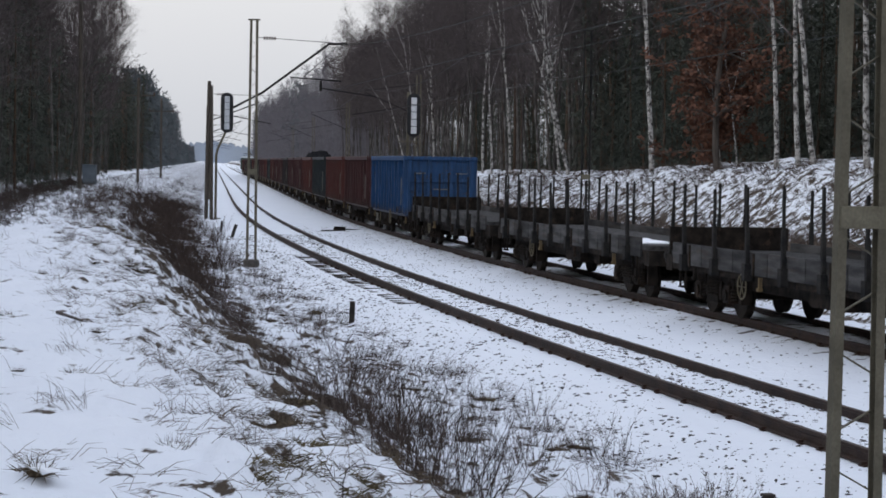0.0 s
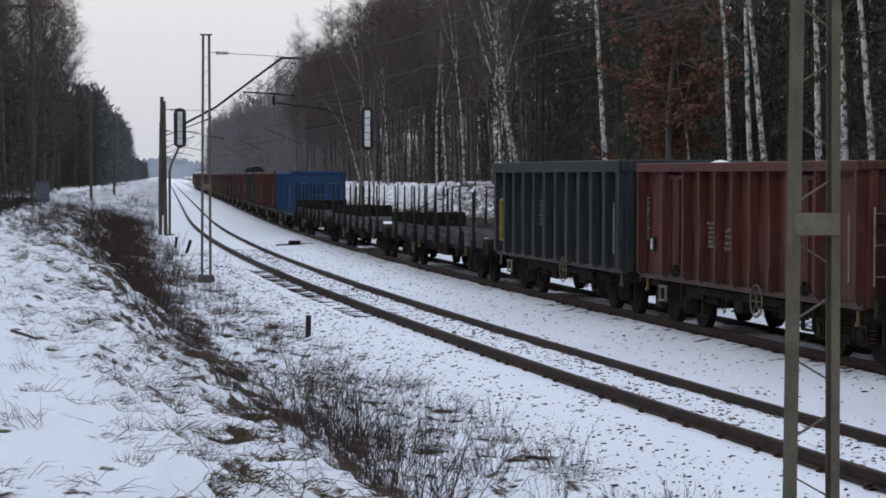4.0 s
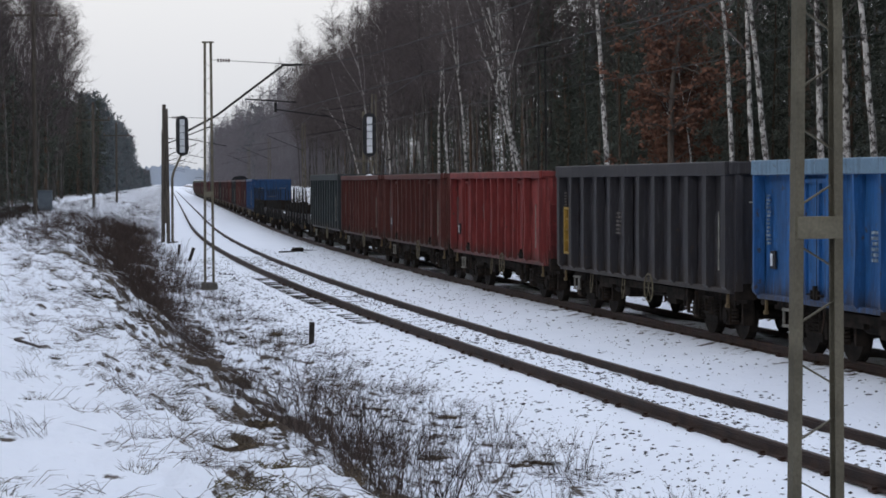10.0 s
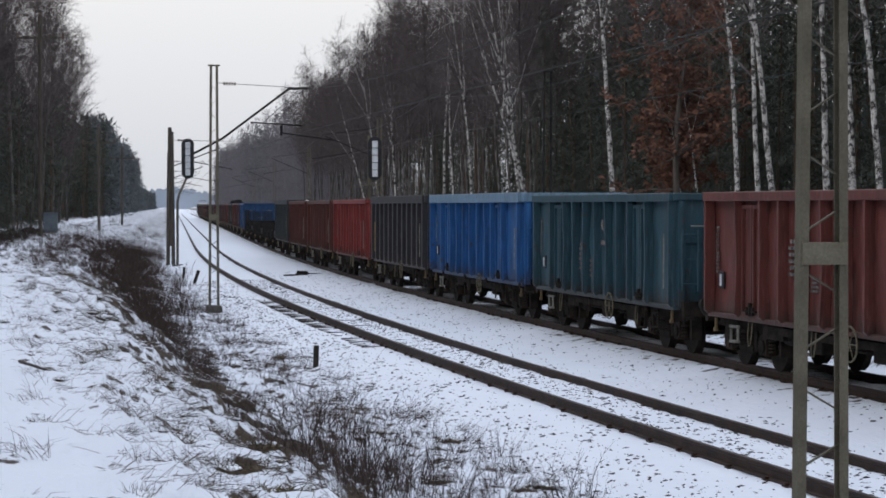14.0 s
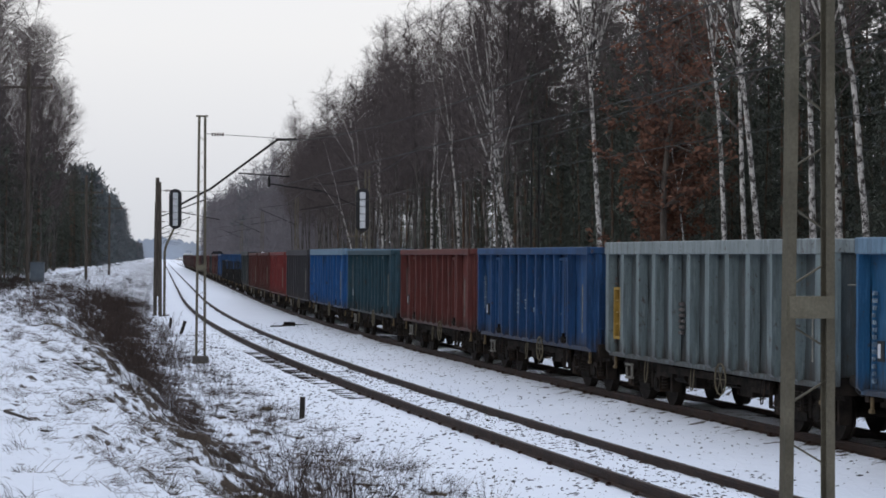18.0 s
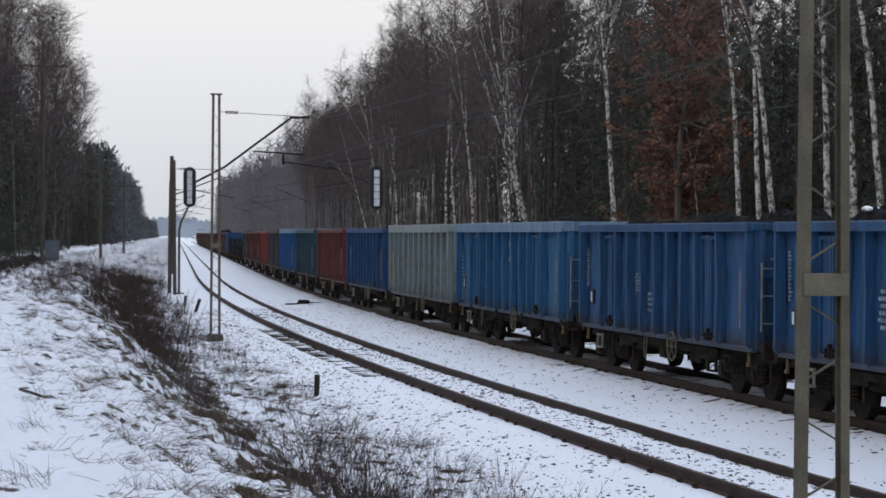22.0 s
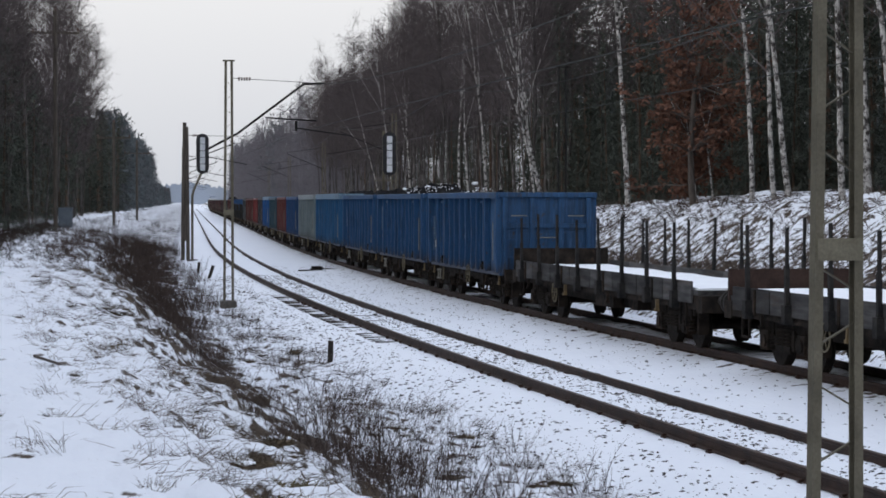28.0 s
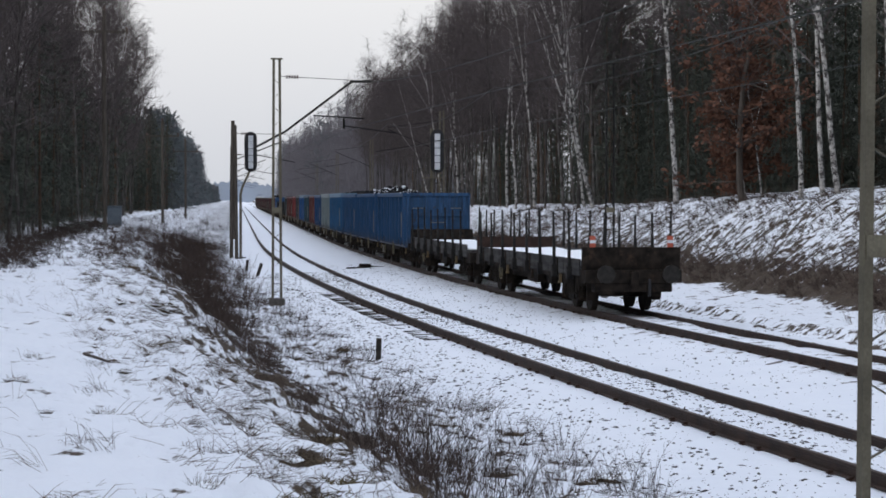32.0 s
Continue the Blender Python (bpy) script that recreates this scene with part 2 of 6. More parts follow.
def grime(m, low, high):
    """Brown road dirt thrown up from the wheels, thickest low on the sheet, with ragged edges."""
    n, l = m.node_tree.nodes, m.node_tree.links
    b = n["Principled BSDF"]
    src = b.inputs["Base Color"].links[0].from_socket
    tc = n.new("ShaderNodeTexCoord")
    sp = n.new("ShaderNodeSeparateXYZ")
    l.new(tc.outputs["Object"], sp.inputs[0])
    mp = n.new("ShaderNodeMapping")
    mp.inputs["Scale"].default_value = (3.0, 3.0, 0.5)
    l.new(tc.outputs["Object"], mp.inputs[0])
    no = n.new("ShaderNodeTexNoise")
    no.inputs["Scale"].default_value, no.inputs["Detail"].default_value = 2.0, 8.0
    l.new(mp.outputs[0], no.inputs["Vector"])
    hgt = n.new("ShaderNodeMapRange")
    hgt.inputs[1].default_value, hgt.inputs[2].default_value, hgt.inputs[3].default_value, hgt.inputs[4].default_value = low, high, 0.42, 0.0
    l.new(sp.outputs["Z"], hgt.inputs[0])
    ad = n.new("ShaderNodeMath")
    l.new(no.outputs["Fac"], ad.inputs[0])
    l.new(hgt.outputs[0], ad.inputs[1])
    th = n.new("ShaderNodeMapRange")
    th.inputs[1].default_value, th.inputs[2].default_value, th.inputs[4].default_value = 0.58, 0.9, 0.8
    l.new(ad.outputs[0], th.inputs[0])
    mx = n.new("ShaderNodeMix")
    mx.data_type = "RGBA"
    mx.inputs[7].default_value = (0.04, 0.03, 0.024, 1)
    l.new(th.outputs[0], mx.inputs[0])
    l.new(src, mx.inputs[6])
    l.new(mx.outputs[2], b.inputs["Base Color"])
    return m


def scuffs(m, c):
    """Runs of dark dirt and paler rubbed streaks down the sheet, different on every wagon."""
    n, l = m.node_tree.nodes, m.node_tree.links
    b = n["Principled BSDF"]
    tc = n.new("ShaderNodeTexCoord")
    info = n.new("ShaderNodeObjectInfo")
    sh = n.new("ShaderNodeVectorMath")
    sh.operation = "SCALE"
    sh.inputs[0].default_value = (37.0, 11.0, 5.0)
    l.new(info.outputs["Random"], sh.inputs["Scale"])
    ad = n.new("ShaderNodeVectorMath")
    l.new(tc.outputs["Object"], ad.inputs[0])
    l.new(sh.outputs[0], ad.inputs[1])
    for scale, stretch, lo, hi, top, tone in ((2.6, (2.6, 2.6, 0.22), 0.47, 0.68, 0.7, tuple(v * 0.3 + 0.005 for v in c)), (4.5, (3.0, 3.0, 0.35), 0.54, 0.7, 0.6, tuple(v * 1.3 + 0.035 for v in c)), (7.0, (1.0, 1.0, 0.8), 0.61, 0.68, 0.8, (0.05, 0.034, 0.026))):
        mp = n.new("ShaderNodeMapping")
        mp.inputs["Scale"].default_value = stretch
        l.new(ad.outputs[0], mp.inputs[0])
        no = n.new("ShaderNodeTexNoise")
        no.inputs["Scale"].default_value, no.inputs["Detail"].default_value, no.inputs["Roughness"].default_value = scale, 7.0, 0.62
        l.new(mp.outputs[0], no.inputs["Vector"])
        th = n.new("ShaderNodeMapRange")
        th.inputs[1].default_value, th.inputs[2].default_value, th.inputs[4].default_value = lo, hi, top
        l.new(no.outputs["Fac"], th.inputs[0])
        mx = n.new("ShaderNodeMix")
        mx.data_type = "RGBA"
        mx.inputs[7].default_value = (*tone, 1)
        l.new(th.outputs[0], mx.inputs[0])
        l.new(b.inputs["Base Color"].links[0].from_socket, mx.inputs[6])
        l.new(mx.outputs[2], b.inputs["Base Color"])
    return m


def paint(name, c, k=0.75, rust=(0.07, 0.045, 0.035), at=(0.62, 0.74)):
    c = tuple(v * 0.58 for v in c)
    return scuffs(grime(material(name, c, tuple(v * k for v in c), 0.9, 0.55, 0.0, 0.12, 30, stretch=(1.6, 1.6, 0.45), dirt=rust, dirt_at=at, dirt_scale=2.2), 0.92, 1.5), c)


# ---- the line: arc length s along the near track, d to the right of its centre ----
D2, DZ2 = 5.297, 0.05
S0, DS = -60.0, 0.5
_s = np.arange(S0, 4200.0, DS)
_k = np.interp(_s, (-40.0, 0.0, 164.0), (0.00135, 0.00135, 0.0))
_th = np.cumsum(_k) * DS
_th = _th - np.interp(0.0, _s, _th) - 0.2431
_x, _y = np.cumsum(np.sin(_th)) * DS, np.cumsum(np.cos(_th)) * DS
_x, _y = _x - np.interp(0.0, _s, _x) + 5.747, _y - np.interp(0.0, _s, _y) + 20.0


def heading(s):
    return np.interp(s, _s, _th)


def along(s, d, z=0.0):
    t = heading(s)
    return np.interp(s, _s, _x) + np.cos(t) * d, np.interp(s, _s, _y) - np.sin(t) * d, z


def at_line(s, d, z=0.0, turn=0.0):
    """The pose of a thing whose own x axis points along the line."""
    x, y, z = along(s, d, z)
    return pose(x, y, z, 0, 0, 90 - math.degrees(heading(s)) + turn)


def sd_of(x, y):
    """s and d of a place on the ground."""
    s = float(y) - 20
    for _ in range(6):
        px, py, _z = along(s, 0)
        t = float(heading(s))
        s += (x - px) * math.sin(t) + (y - py) * math.cos(t)
    px, py, _z = along(s, 0)
    t = float(heading(s))
    return s, (x - px) * math.cos(t) - (y - py) * math.sin(t)


def wobble(x, y, scale, seed):
    """Smooth cheap relief from a few crossed waves."""
    v = 0.0
    for i in range(5):
        a = seed * 1.7 + i * 2.4
        k = (1.0 + 0.45 * i) / scale
        v = v + np.sin((x * np.cos(a) + y * np.sin(a)) * k + a * 3.1 + 1.3 * np.sin((y * np.cos(a) - x * np.sin(a)) * k * 0.7 + a)) / (1 + 0.5 * i)
    return v * 0.35


def ditch_shift(s, d):
    """The ditch draws nearer to the path where it comes closer."""
    return np.interp(s, (-10, 5, 20, 45), (0.5, 0.5, 0.35, 0.0)) * np.clip((d + 10) / 1.5, 0, 1) * np.clip((-2.8 - d) / 1.2, 0, 1)


def ditch_middle(s):
    return float(np.interp(s, (0, 10, 45, 90), (-6.35, -6.25, -5.35, -5.1)))


def ground_z(s, d):
    s, d = np.asarray(s, float), np.asarray(d, float)
    far = np.clip((s - 40) / 120, 0, 1)
    top = np.interp(s, (48, 65, 85, 107, 150, 200), (3.5, 3.42, 3.05, 2.6, 2.5, 2.3))
    px, py, _p = along(s, d)
    d = d + (0.5 * wobble(px, py, 1.3, 3.0) + 0.28 * wobble(px, py, 0.45, 7.0)) * np.clip((d + 9.2) / 1.2, 0, 1) * np.clip((-3.6 - d) / 1.0, 0, 1)
    d = d + ditch_shift(s, d)
    knots = (-400, -60, -14, -9, -7.7, -7.1, -6.5, -6.0, -5.3, -4.2, -2.8, -2.1, -1.7, -0.85, -0.6, 0.6, 0.85, 1.7, 2.4, 3.3, 3.9, 4.6, 6.0, 6.7, 7.2, 8.2, 9.0, 9.3, 9.55, 10.2, 12.5, 13.6, 17.5, 21, 60, 400)
    near = (1.7, 1.6, 1.5, 1.32, 1.13, 0.8, 0.42, 0.08, -0.26, -0.42, -0.42, -0.3, -0.21, -0.17, -0.15, -0.15, -0.17, -0.21, -0.24, -0.2, -0.17, -0.1, -0.1, -0.14, -0.22, -0.4, -0.44, -0.42, -0.22, -0.24, -0.08, 0.1, 0, 0, 0, 0)
    d = d + 0.3 * wobble(px, py, 2.6, 5.0) * ((d > 7.8) & (d < 11))
    z = np.interp(d, knots, near)
    bank = np.interp(d, (13.0, 14.2, 17.2, 19.5, 24, 60), (0.0, 0.22, 0.86, 0.98, 1.0, 1.02)) * top
    z = np.where(d > 13.0, np.maximum(bank, np.interp(d, (13.0, 13.6), (-0.05, 0.0))), z)
    z = z + np.where((d > -6.5) & (d < -3.5), far * 0.35, 0)
    z = z - 0.2 * np.exp(-((s - 56) / 11) ** 2) * np.clip((d + 4.6) / 1.2, 0, 1) * np.clip((-1.9 - d) / 0.7, 0, 1)
    z = z - 0.012 * np.exp(-((s - 43) / 9) ** 2) * (np.abs(d) < 1.75)
    x, y, _z = along(s, d)
    rough = np.interp(d, (-12, -9, -7, -5, -3.2, -2.2, 2, 8, 11, 13, 16, 25), (0.05, 0.03, 0.16, 0.2, 0.1, 0.02, 0.012, 0.06, 0.18, 0.16, 0.3, 0.3))
    lumps = np.interp(d, (-11, -9.2, -8.4, -3.4, -2.4), (0.02, 0.06, 0.11, 0.08, 0.01)) + 0.05 * ((d > 8.2) & (d < 13))
    return z + rough * (wobble(x, y, 1.6, 1.0) + 0.5 * wobble(x, y, 0.5, 4.0)) + lumps * (wobble(x, y, 0.22, 2.0) + 0.7 * wobble(x, y, 0.11, 6.0) + 0.45 * wobble(x, y, 0.055, 8.0))


def tag_structure(ob, label, category):
    return tagged(ob, label, category, kind="structure")


def make_mesh(name, verts, faces, mats, smooth=False):
    me = bpy.data.meshes.new(name)
    me.from_pydata([tuple(map(float, v)) for v in verts], [], faces)
    for m in mats if isinstance(mats, (list, tuple)) else [mats]:
        me.materials.append(m)
    if smooth:
        me.polygons.foreach_set("use_smooth", np.ones(len(me.polygons), bool))
    me.update()
    return me


def build_ground():
    s = np.concatenate([np.arange(-45, -9, 0.6), np.arange(-9, 26, 0.13), np.arange(26, 60, 0.3), np.arange(60, 130, 0.8), np.arange(130, 330, 4), np.geomspace(330, 4000, 30)])
    d = np.concatenate([-np.geomspace(1500, 16, 22), np.arange(-15.5, -11, 0.3), np.arange(-11, -2.4, 0.11), np.array([-2.4, -2.1, -1.7, -1.3, -0.85, -0.6, 0, 0.6, 0.85, 1.3, 1.7, 2.1, 2.6, 3.0, 3.4, 3.7, 3.95, 4.2, 4.45, 4.7, 5.3, 5.9, 6.2, 6.5, 6.8, 7.1, 7.35]), np.arange(7.6, 10.4, 0.14), np.arange(10.4, 21, 0.3), np.geomspace(22, 1500, 24)])
    gs, gd = np.meshgrid(s, d, indexing="ij")
    x, y, _z = along(gs, gd)
    z = ground_z(gs, gd)
    n, m = gs.shape
    idx = np.arange(n * m).reshape(n, m)
    quads = np.stack([idx[:-1, :-1], idx[:-1, 1:], idx[1:, 1:], idx[1:, :-1]], -1).reshape(-1, 4)
    me = bpy.data.meshes.new("ground")
    me.from_pydata(np.stack([x, y, z], -1).reshape(-1, 3).tolist(), [], quads.tolist())
    me.polygons.foreach_set("use_smooth", np.ones(len(me.polygons), bool))
    bare = np.interp(gd + ditch_shift(gs, gd), (-20, -15, -12, -9.5, -8.6, -7.6, -7.1, -6.6, -5.2, -4.5, -3, -2, 3.6, 3.95, 4.45, 4.7, 6.0, 6.3, 6.8, 7.2, 8.0, 9.0, 9.2, 9.5, 9.75, 12.5, 13.1, 14.0, 14.6, 16, 18, 21, 26), (0.6, 0.5, 0.335, 0.325, 0.35, 0.375, 0.41, 0.47, 0.475, 0.41, 0.38, 0.22, 0.22, 0.34, 0.38, 0.38, 0.38, 0.44, 0.4, 0.2, 0.3, 0.34, 0.45, 0.45, 0.35, 0.37, 0.62, 0.58, 0.47, 0.44, 0.41, 0.44, 0.6))
    bare = np.where((gd > -11.5) & (gd < -3.2), bare + (np.where(gd > -6.5, 0.45, 0.43) - bare) * np.clip((gs - 55) / 45, 0, 1), bare)
    bare = bare - 0.05 * ((gd > -7.2) & (gd < -4.5)) * np.clip((10 - gs) / 12, 0, 1)
    layer = me.attributes.new("bare", "FLOAT", "POINT")
    layer.data.foreach_set("value", bare.reshape(-1).astype(np.float32))
    me.materials.append(SNOW)
    ob = new("ground", me)
    tag_structure(ob, "snow-covered ground with ditch, path and embankment", "ground")


build_ground()


# ---- mesh helpers ----
def box(bm, x0, x1, y0, y1, z0, z1):
    v = [bm.verts.new(p) for p in ((x0, y0, z0), (x1, y0, z0), (x1, y1, z0), (x0, y1, z0), (x0, y0, z1), (x1, y0, z1), (x1, y1, z1), (x0, y1, z1))]
    for f in ((3, 2, 1, 0), (4, 5, 6, 7), (0, 1, 5, 4), (1, 2, 6, 5), (2, 3, 7, 6), (3, 0, 4, 7)):
        bm.faces.new([v[i] for i in f])


def bar(bm, a, b, w, h=None, sides=4):
    """A straight bar from a to b with w by h section, or round with more sides."""
    a, b = Vector(a), Vector(b)
    h = h or w
    axis = (b - a).normalized()
    up = Vector((0, 0, 1)) if abs(axis.z) < 0.9 else Vector((1, 0, 0))
    u = axis.cross(up).normalized()
    v = axis.cross(u).normalized()
    rings = []
    for p in (a, b):
        ring = []
        for i in range(sides):
            g = 2 * math.pi * (i + 0.5) / sides
            r = math.sqrt(2) if sides == 4 else 1
            ring.append(bm.verts.new(p + u * math.cos(g) * w / 2 * r + v * math.sin(g) * h / 2 * r))
        rings.append(ring)
    for i in range(sides):
        j = (i + 1) % sides
        bm.faces.new((rings[0][i], rings[0][j], rings[1][j], rings[1][i]))
    bm.faces.new(rings[0][::-1])
    bm.faces.new(rings[1])


def disc(bm, c, axis, r, t, sides=20):
    a = Vector(axis).normalized()
    bar(bm, Vector(c) - a * t / 2, Vector(c) + a * t / 2, r * 2, r * 2, sides)


def ring(bm, c, axis, r, thick, seg=20, sides=5):
    a = Vector(axis).normalized()
    u = a.orthogonal().normalized()
    v = a.cross(u)
    rows = []
    for i in range(seg):
        g = 2 * math.pi * i / seg
        out = u * math.cos(g) + v * math.sin(g)
        rows.append([bm.verts.new(Vector(c) + out * (r + thick * math.cos(2 * math.pi * k / sides)) + a * thick * math.sin(2 * math.pi * k / sides)) for k in range(sides)])
    for i in range(seg):
        for k in range(sides):
            bm.faces.new((rows[i][k], rows[(i + 1) % seg][k], rows[(i + 1) % seg][(k + 1) % sides], rows[i][(k + 1) % sides]))


def finish(bm, bevel=0.0):
    bmesh.ops.recalc_face_normals(bm, faces=bm.faces)
    if bevel:
        bmesh.ops.bevel(bm, geom=bm.edges[:], offset=bevel, segments=1, affect="EDGES", clamp_overlap=True)
    return bm


def part(name, bm, mat, parent, label="", where=None):
    me = bpy.data.meshes.new(name)
    bm.to_mesh(me)
    bm.free()
    me.materials.append(mat)
    return hang(name, me, parent, label, where)


def hang(name, me, parent, label="", where=None):
    ob = new(name, me)
    ob.parent = parent
    if where is not None:
        ob.matrix_basis = where
    if label:
        ob["label"] = label
    return ob


def recolour(ob, mat):
    """The object's own paint on a shared mesh."""
    ob.material_slots[0].link = "OBJECT"
    ob.material_slots[0].material = mat


def boxes(*items):
    bm = bmesh.new()
    for it in items:
        box(bm, *it)
    return finish(bm)


# ---- tracks ----
RAIL_SHAPE = ((-0.036, 0.0), (0.036, 0.0), (0.036, -0.035), (0.01, -0.05), (0.01, -0.14), (0.07, -0.16), (0.07, -0.172), (-0.07, -0.172), (-0.07, -0.16), (-0.01, -0.14), (-0.01, -0.05), (-0.036, -0.035))


def rail_mesh(d, z):
    ss = np.concatenate([np.arange(-40, 200, 1.5), np.arange(200, 900, 10)])
    verts, faces, k = [], [], len(RAIL_SHAPE)
    for s in ss:
        for (o, h) in RAIL_SHAPE:
            verts.append(along(s, d + o, z + h))
    for i in range(len(ss) - 1):
        for j in range(k):
            faces.append((i * k + j, i * k + (j + 1) % k, (i + 1) * k + (j + 1) % k, (i + 1) * k + j))
    return make_mesh("rail", verts, faces, RAIL)


def build_track(d, z, label):
    track = new("railway_track")
    tagged(track, label, "track", group="parallel railway tracks")
    for side, h in ((-0.7525, 0.015), (0.7525, -0.015)):
        hang("rail", rail_mesh(d + side, z + h), track, "rust-brown steel rail")
    return track


TRACK_NEAR = build_track(0.0, 0.0, "empty curved railway track with rusty rails in snow")
TRACK_FAR = build_track(D2, DZ2, "curved railway track with rusty rails under the train")


# ---- catenary masts ----
def build_mast(s, d, zbase, ztop, width_base, width_top, leg, arm, label, coat=None):
    coat = coat or MAST
    mast = new("catenary_mast")
    mast.matrix_basis = at_line(s, d, zbase)
    tagged(mast, label, "catenary mast", group="catenary masts")
    h = ztop - zbase
    # two channel legs stand side by side across the line
    w = lambda z: (width_base + (width_top - width_base) * (z - 0.25) / (h - 0.25)) / 2
    for side in (-1, 1):
        bm = bmesh.new()
        fl, dp, th = leg * 0.5, leg * 0.62, leg * 0.13
        outline = ((-fl, 0), (-fl, dp), (fl, dp), (fl, 0), (fl - th, 0), (fl - th, dp - th), (-fl + th, dp - th), (-fl + th, 0))
        lo = [bm.verts.new((px, side * (w(0.25) + py - dp), 0.25)) for px, py in outline]
        hi = [bm.verts.new((px, side * (w(h) + py - dp), h)) for px, py in outline]
        for i in range(8):
            bm.faces.new((lo[i], lo[(i + 1) % 8], hi[(i + 1) % 8], hi[i]))
        part("leg", finish(bm), coat, mast)
    for i in range(int((h - 0.7) / 0.48)):
        za = 0.43 + 0.48 * i
        sg = -1 if i % 2 else 1
        bm = bmesh.new()
        bar(bm, (leg * 0.4, sg * w(za), za), (leg * 0.4, -sg * w(za), za + 0.25), 0.034, 0.012)
        part("brace", finish(bm), coat, mast)
    zp = 2.68 - zbase
    part("plate", boxes((-0.08, 0.08, -width_base * 0.43, width_base * 0.43, zp - 0.09, zp + 0.09)), PLATE, mast, "pale riveted cross plate")
    part("cap", boxes((-0.07, 0.07, -width_top / 2 - 0.06, width_top / 2 + 0.06, h - 0.05, h)), coat, mast)
    part("footing", finish(boxes((-0.26, 0.26, -0.27, 0.27, -0.5, 0.36)), 0.04), CONCRETE, mast, "dark concrete footing")
    if arm:
        zt = h - 0.62
        bm = bmesh.new()
        bar(bm, (0, -width_top / 2, zt), (0, -3.3, zt - 0.15), 0.02, 0.02, 6)
        part("stay_rod", finish(bm), WIRE, mast)
        bm = bmesh.new()
        for i in range(5):
            disc(bm, (0, -0.35 - i * 0.09, zt - 0.02), (0, 1, 0), 0.06, 0.05, 10)
        part("insulator", finish(bm), INSUL, mast)
        bm = bmesh.new()
        bar(bm, (0, 0.75, h - 3.06), (0, -0.3, h - 2.5), 0.08, 0.08, 8)
        bar(bm, (0, -0.3, h - 2.5), (0, -2.55, h - 0.8), 0.085, 0.085, 8)
        bar(bm, (0, -2.5, h - 0.79), (0, -3.2, h - 0.77), 0.09, 0.09, 8)
        part("bracket_tube", finish(bm), STAKE, mast, "dark steel bracket tube")
        bm = bmesh.new()
        bar(bm, (0, -1.25, h - 1.95), (0, -3.0, h - 2.05), 0.05, 0.05, 6)
        bar(bm, (0, -2.3, h - 2.3), (0, -4.2, h - 2.55), 0.045, 0.045, 6)
        bar(bm, (0, -2.3, h - 2.05), (0, -2.3, h - 2.4), 0.1, 0.06, 6)
        part("registration_arm", finish(bm), STAKE, mast)
        bm = bmesh.new()
        bar(bm, (0, -3.0, h - 0.8), (0, -2.2, h - 1.9), 0.015, 0.015, 5)
        part("drop_wire", finish(bm), WIRE, mast)
    return mast


build_mast(54.8, -2.76, -0.68, 7.87, 0.37, 0.28, 0.13, True, "tall two-legged lattice catenary mast with bracket arm")
build_mast(-1.75, -3.33, -0.5, 7.9, 0.46, 0.34, 0.12, False, "near lattice catenary mast of two grey-brown channels")

build_mast(56.3, 9.2, -0.6, 7.9, 0.36, 0.3, 0.09, False, "slim dark two-legged catenary mast at the foot of the bank", STAKE)

# ---- train ----
PITCH, FLAT_PITCH = 13.6, 18.5


def front(t, k):
    u = (t - 16.0) / 16.0
    return -0.46152 * u ** 3 + 2.29082 * u * u + 127.34818 * u - 2.36086 + PITCH * k


LONG = {"ribbed": 12.25, "doored": 13.1, "short": 11.55}
HW, ZB, ZT = 1.4, 0.96, 3.29


def shared(cache, key, maker, mat):
    if key not in cache:
        bm = maker()
        me = bpy.data.meshes.new(key)
        bm.to_mesh(me)
        bm.free()
        me.materials.append(mat)
        cache[key] = me
    return cache[key]


PIECES = {}


def buffer_bm(reach=0.56):
    bm = bmesh.new()
    bar(bm, (0, 0, 0), (reach * 0.6, 0, 0), 0.2, 0.2, 12)
    bar(bm, (reach * 0.5, 0, 0), (reach, 0, 0), 0.13, 0.13, 12)
    disc(bm, (reach + 0.01, 0, 0), (1, 0, 0), 0.24, 0.05, 18)
    return finish(bm)


def wheel_bm():
    bm = bmesh.new()
    disc(bm, (0, 0, 0), (0, 1, 0), 0.46, 0.13, 26)
    disc(bm, (0, -0.075, 0), (0, 1, 0), 0.49, 0.03, 26)
    disc(bm, (0, 0.08, 0), (0, 1, 0), 0.15, 0.1, 14)
    return finish(bm)


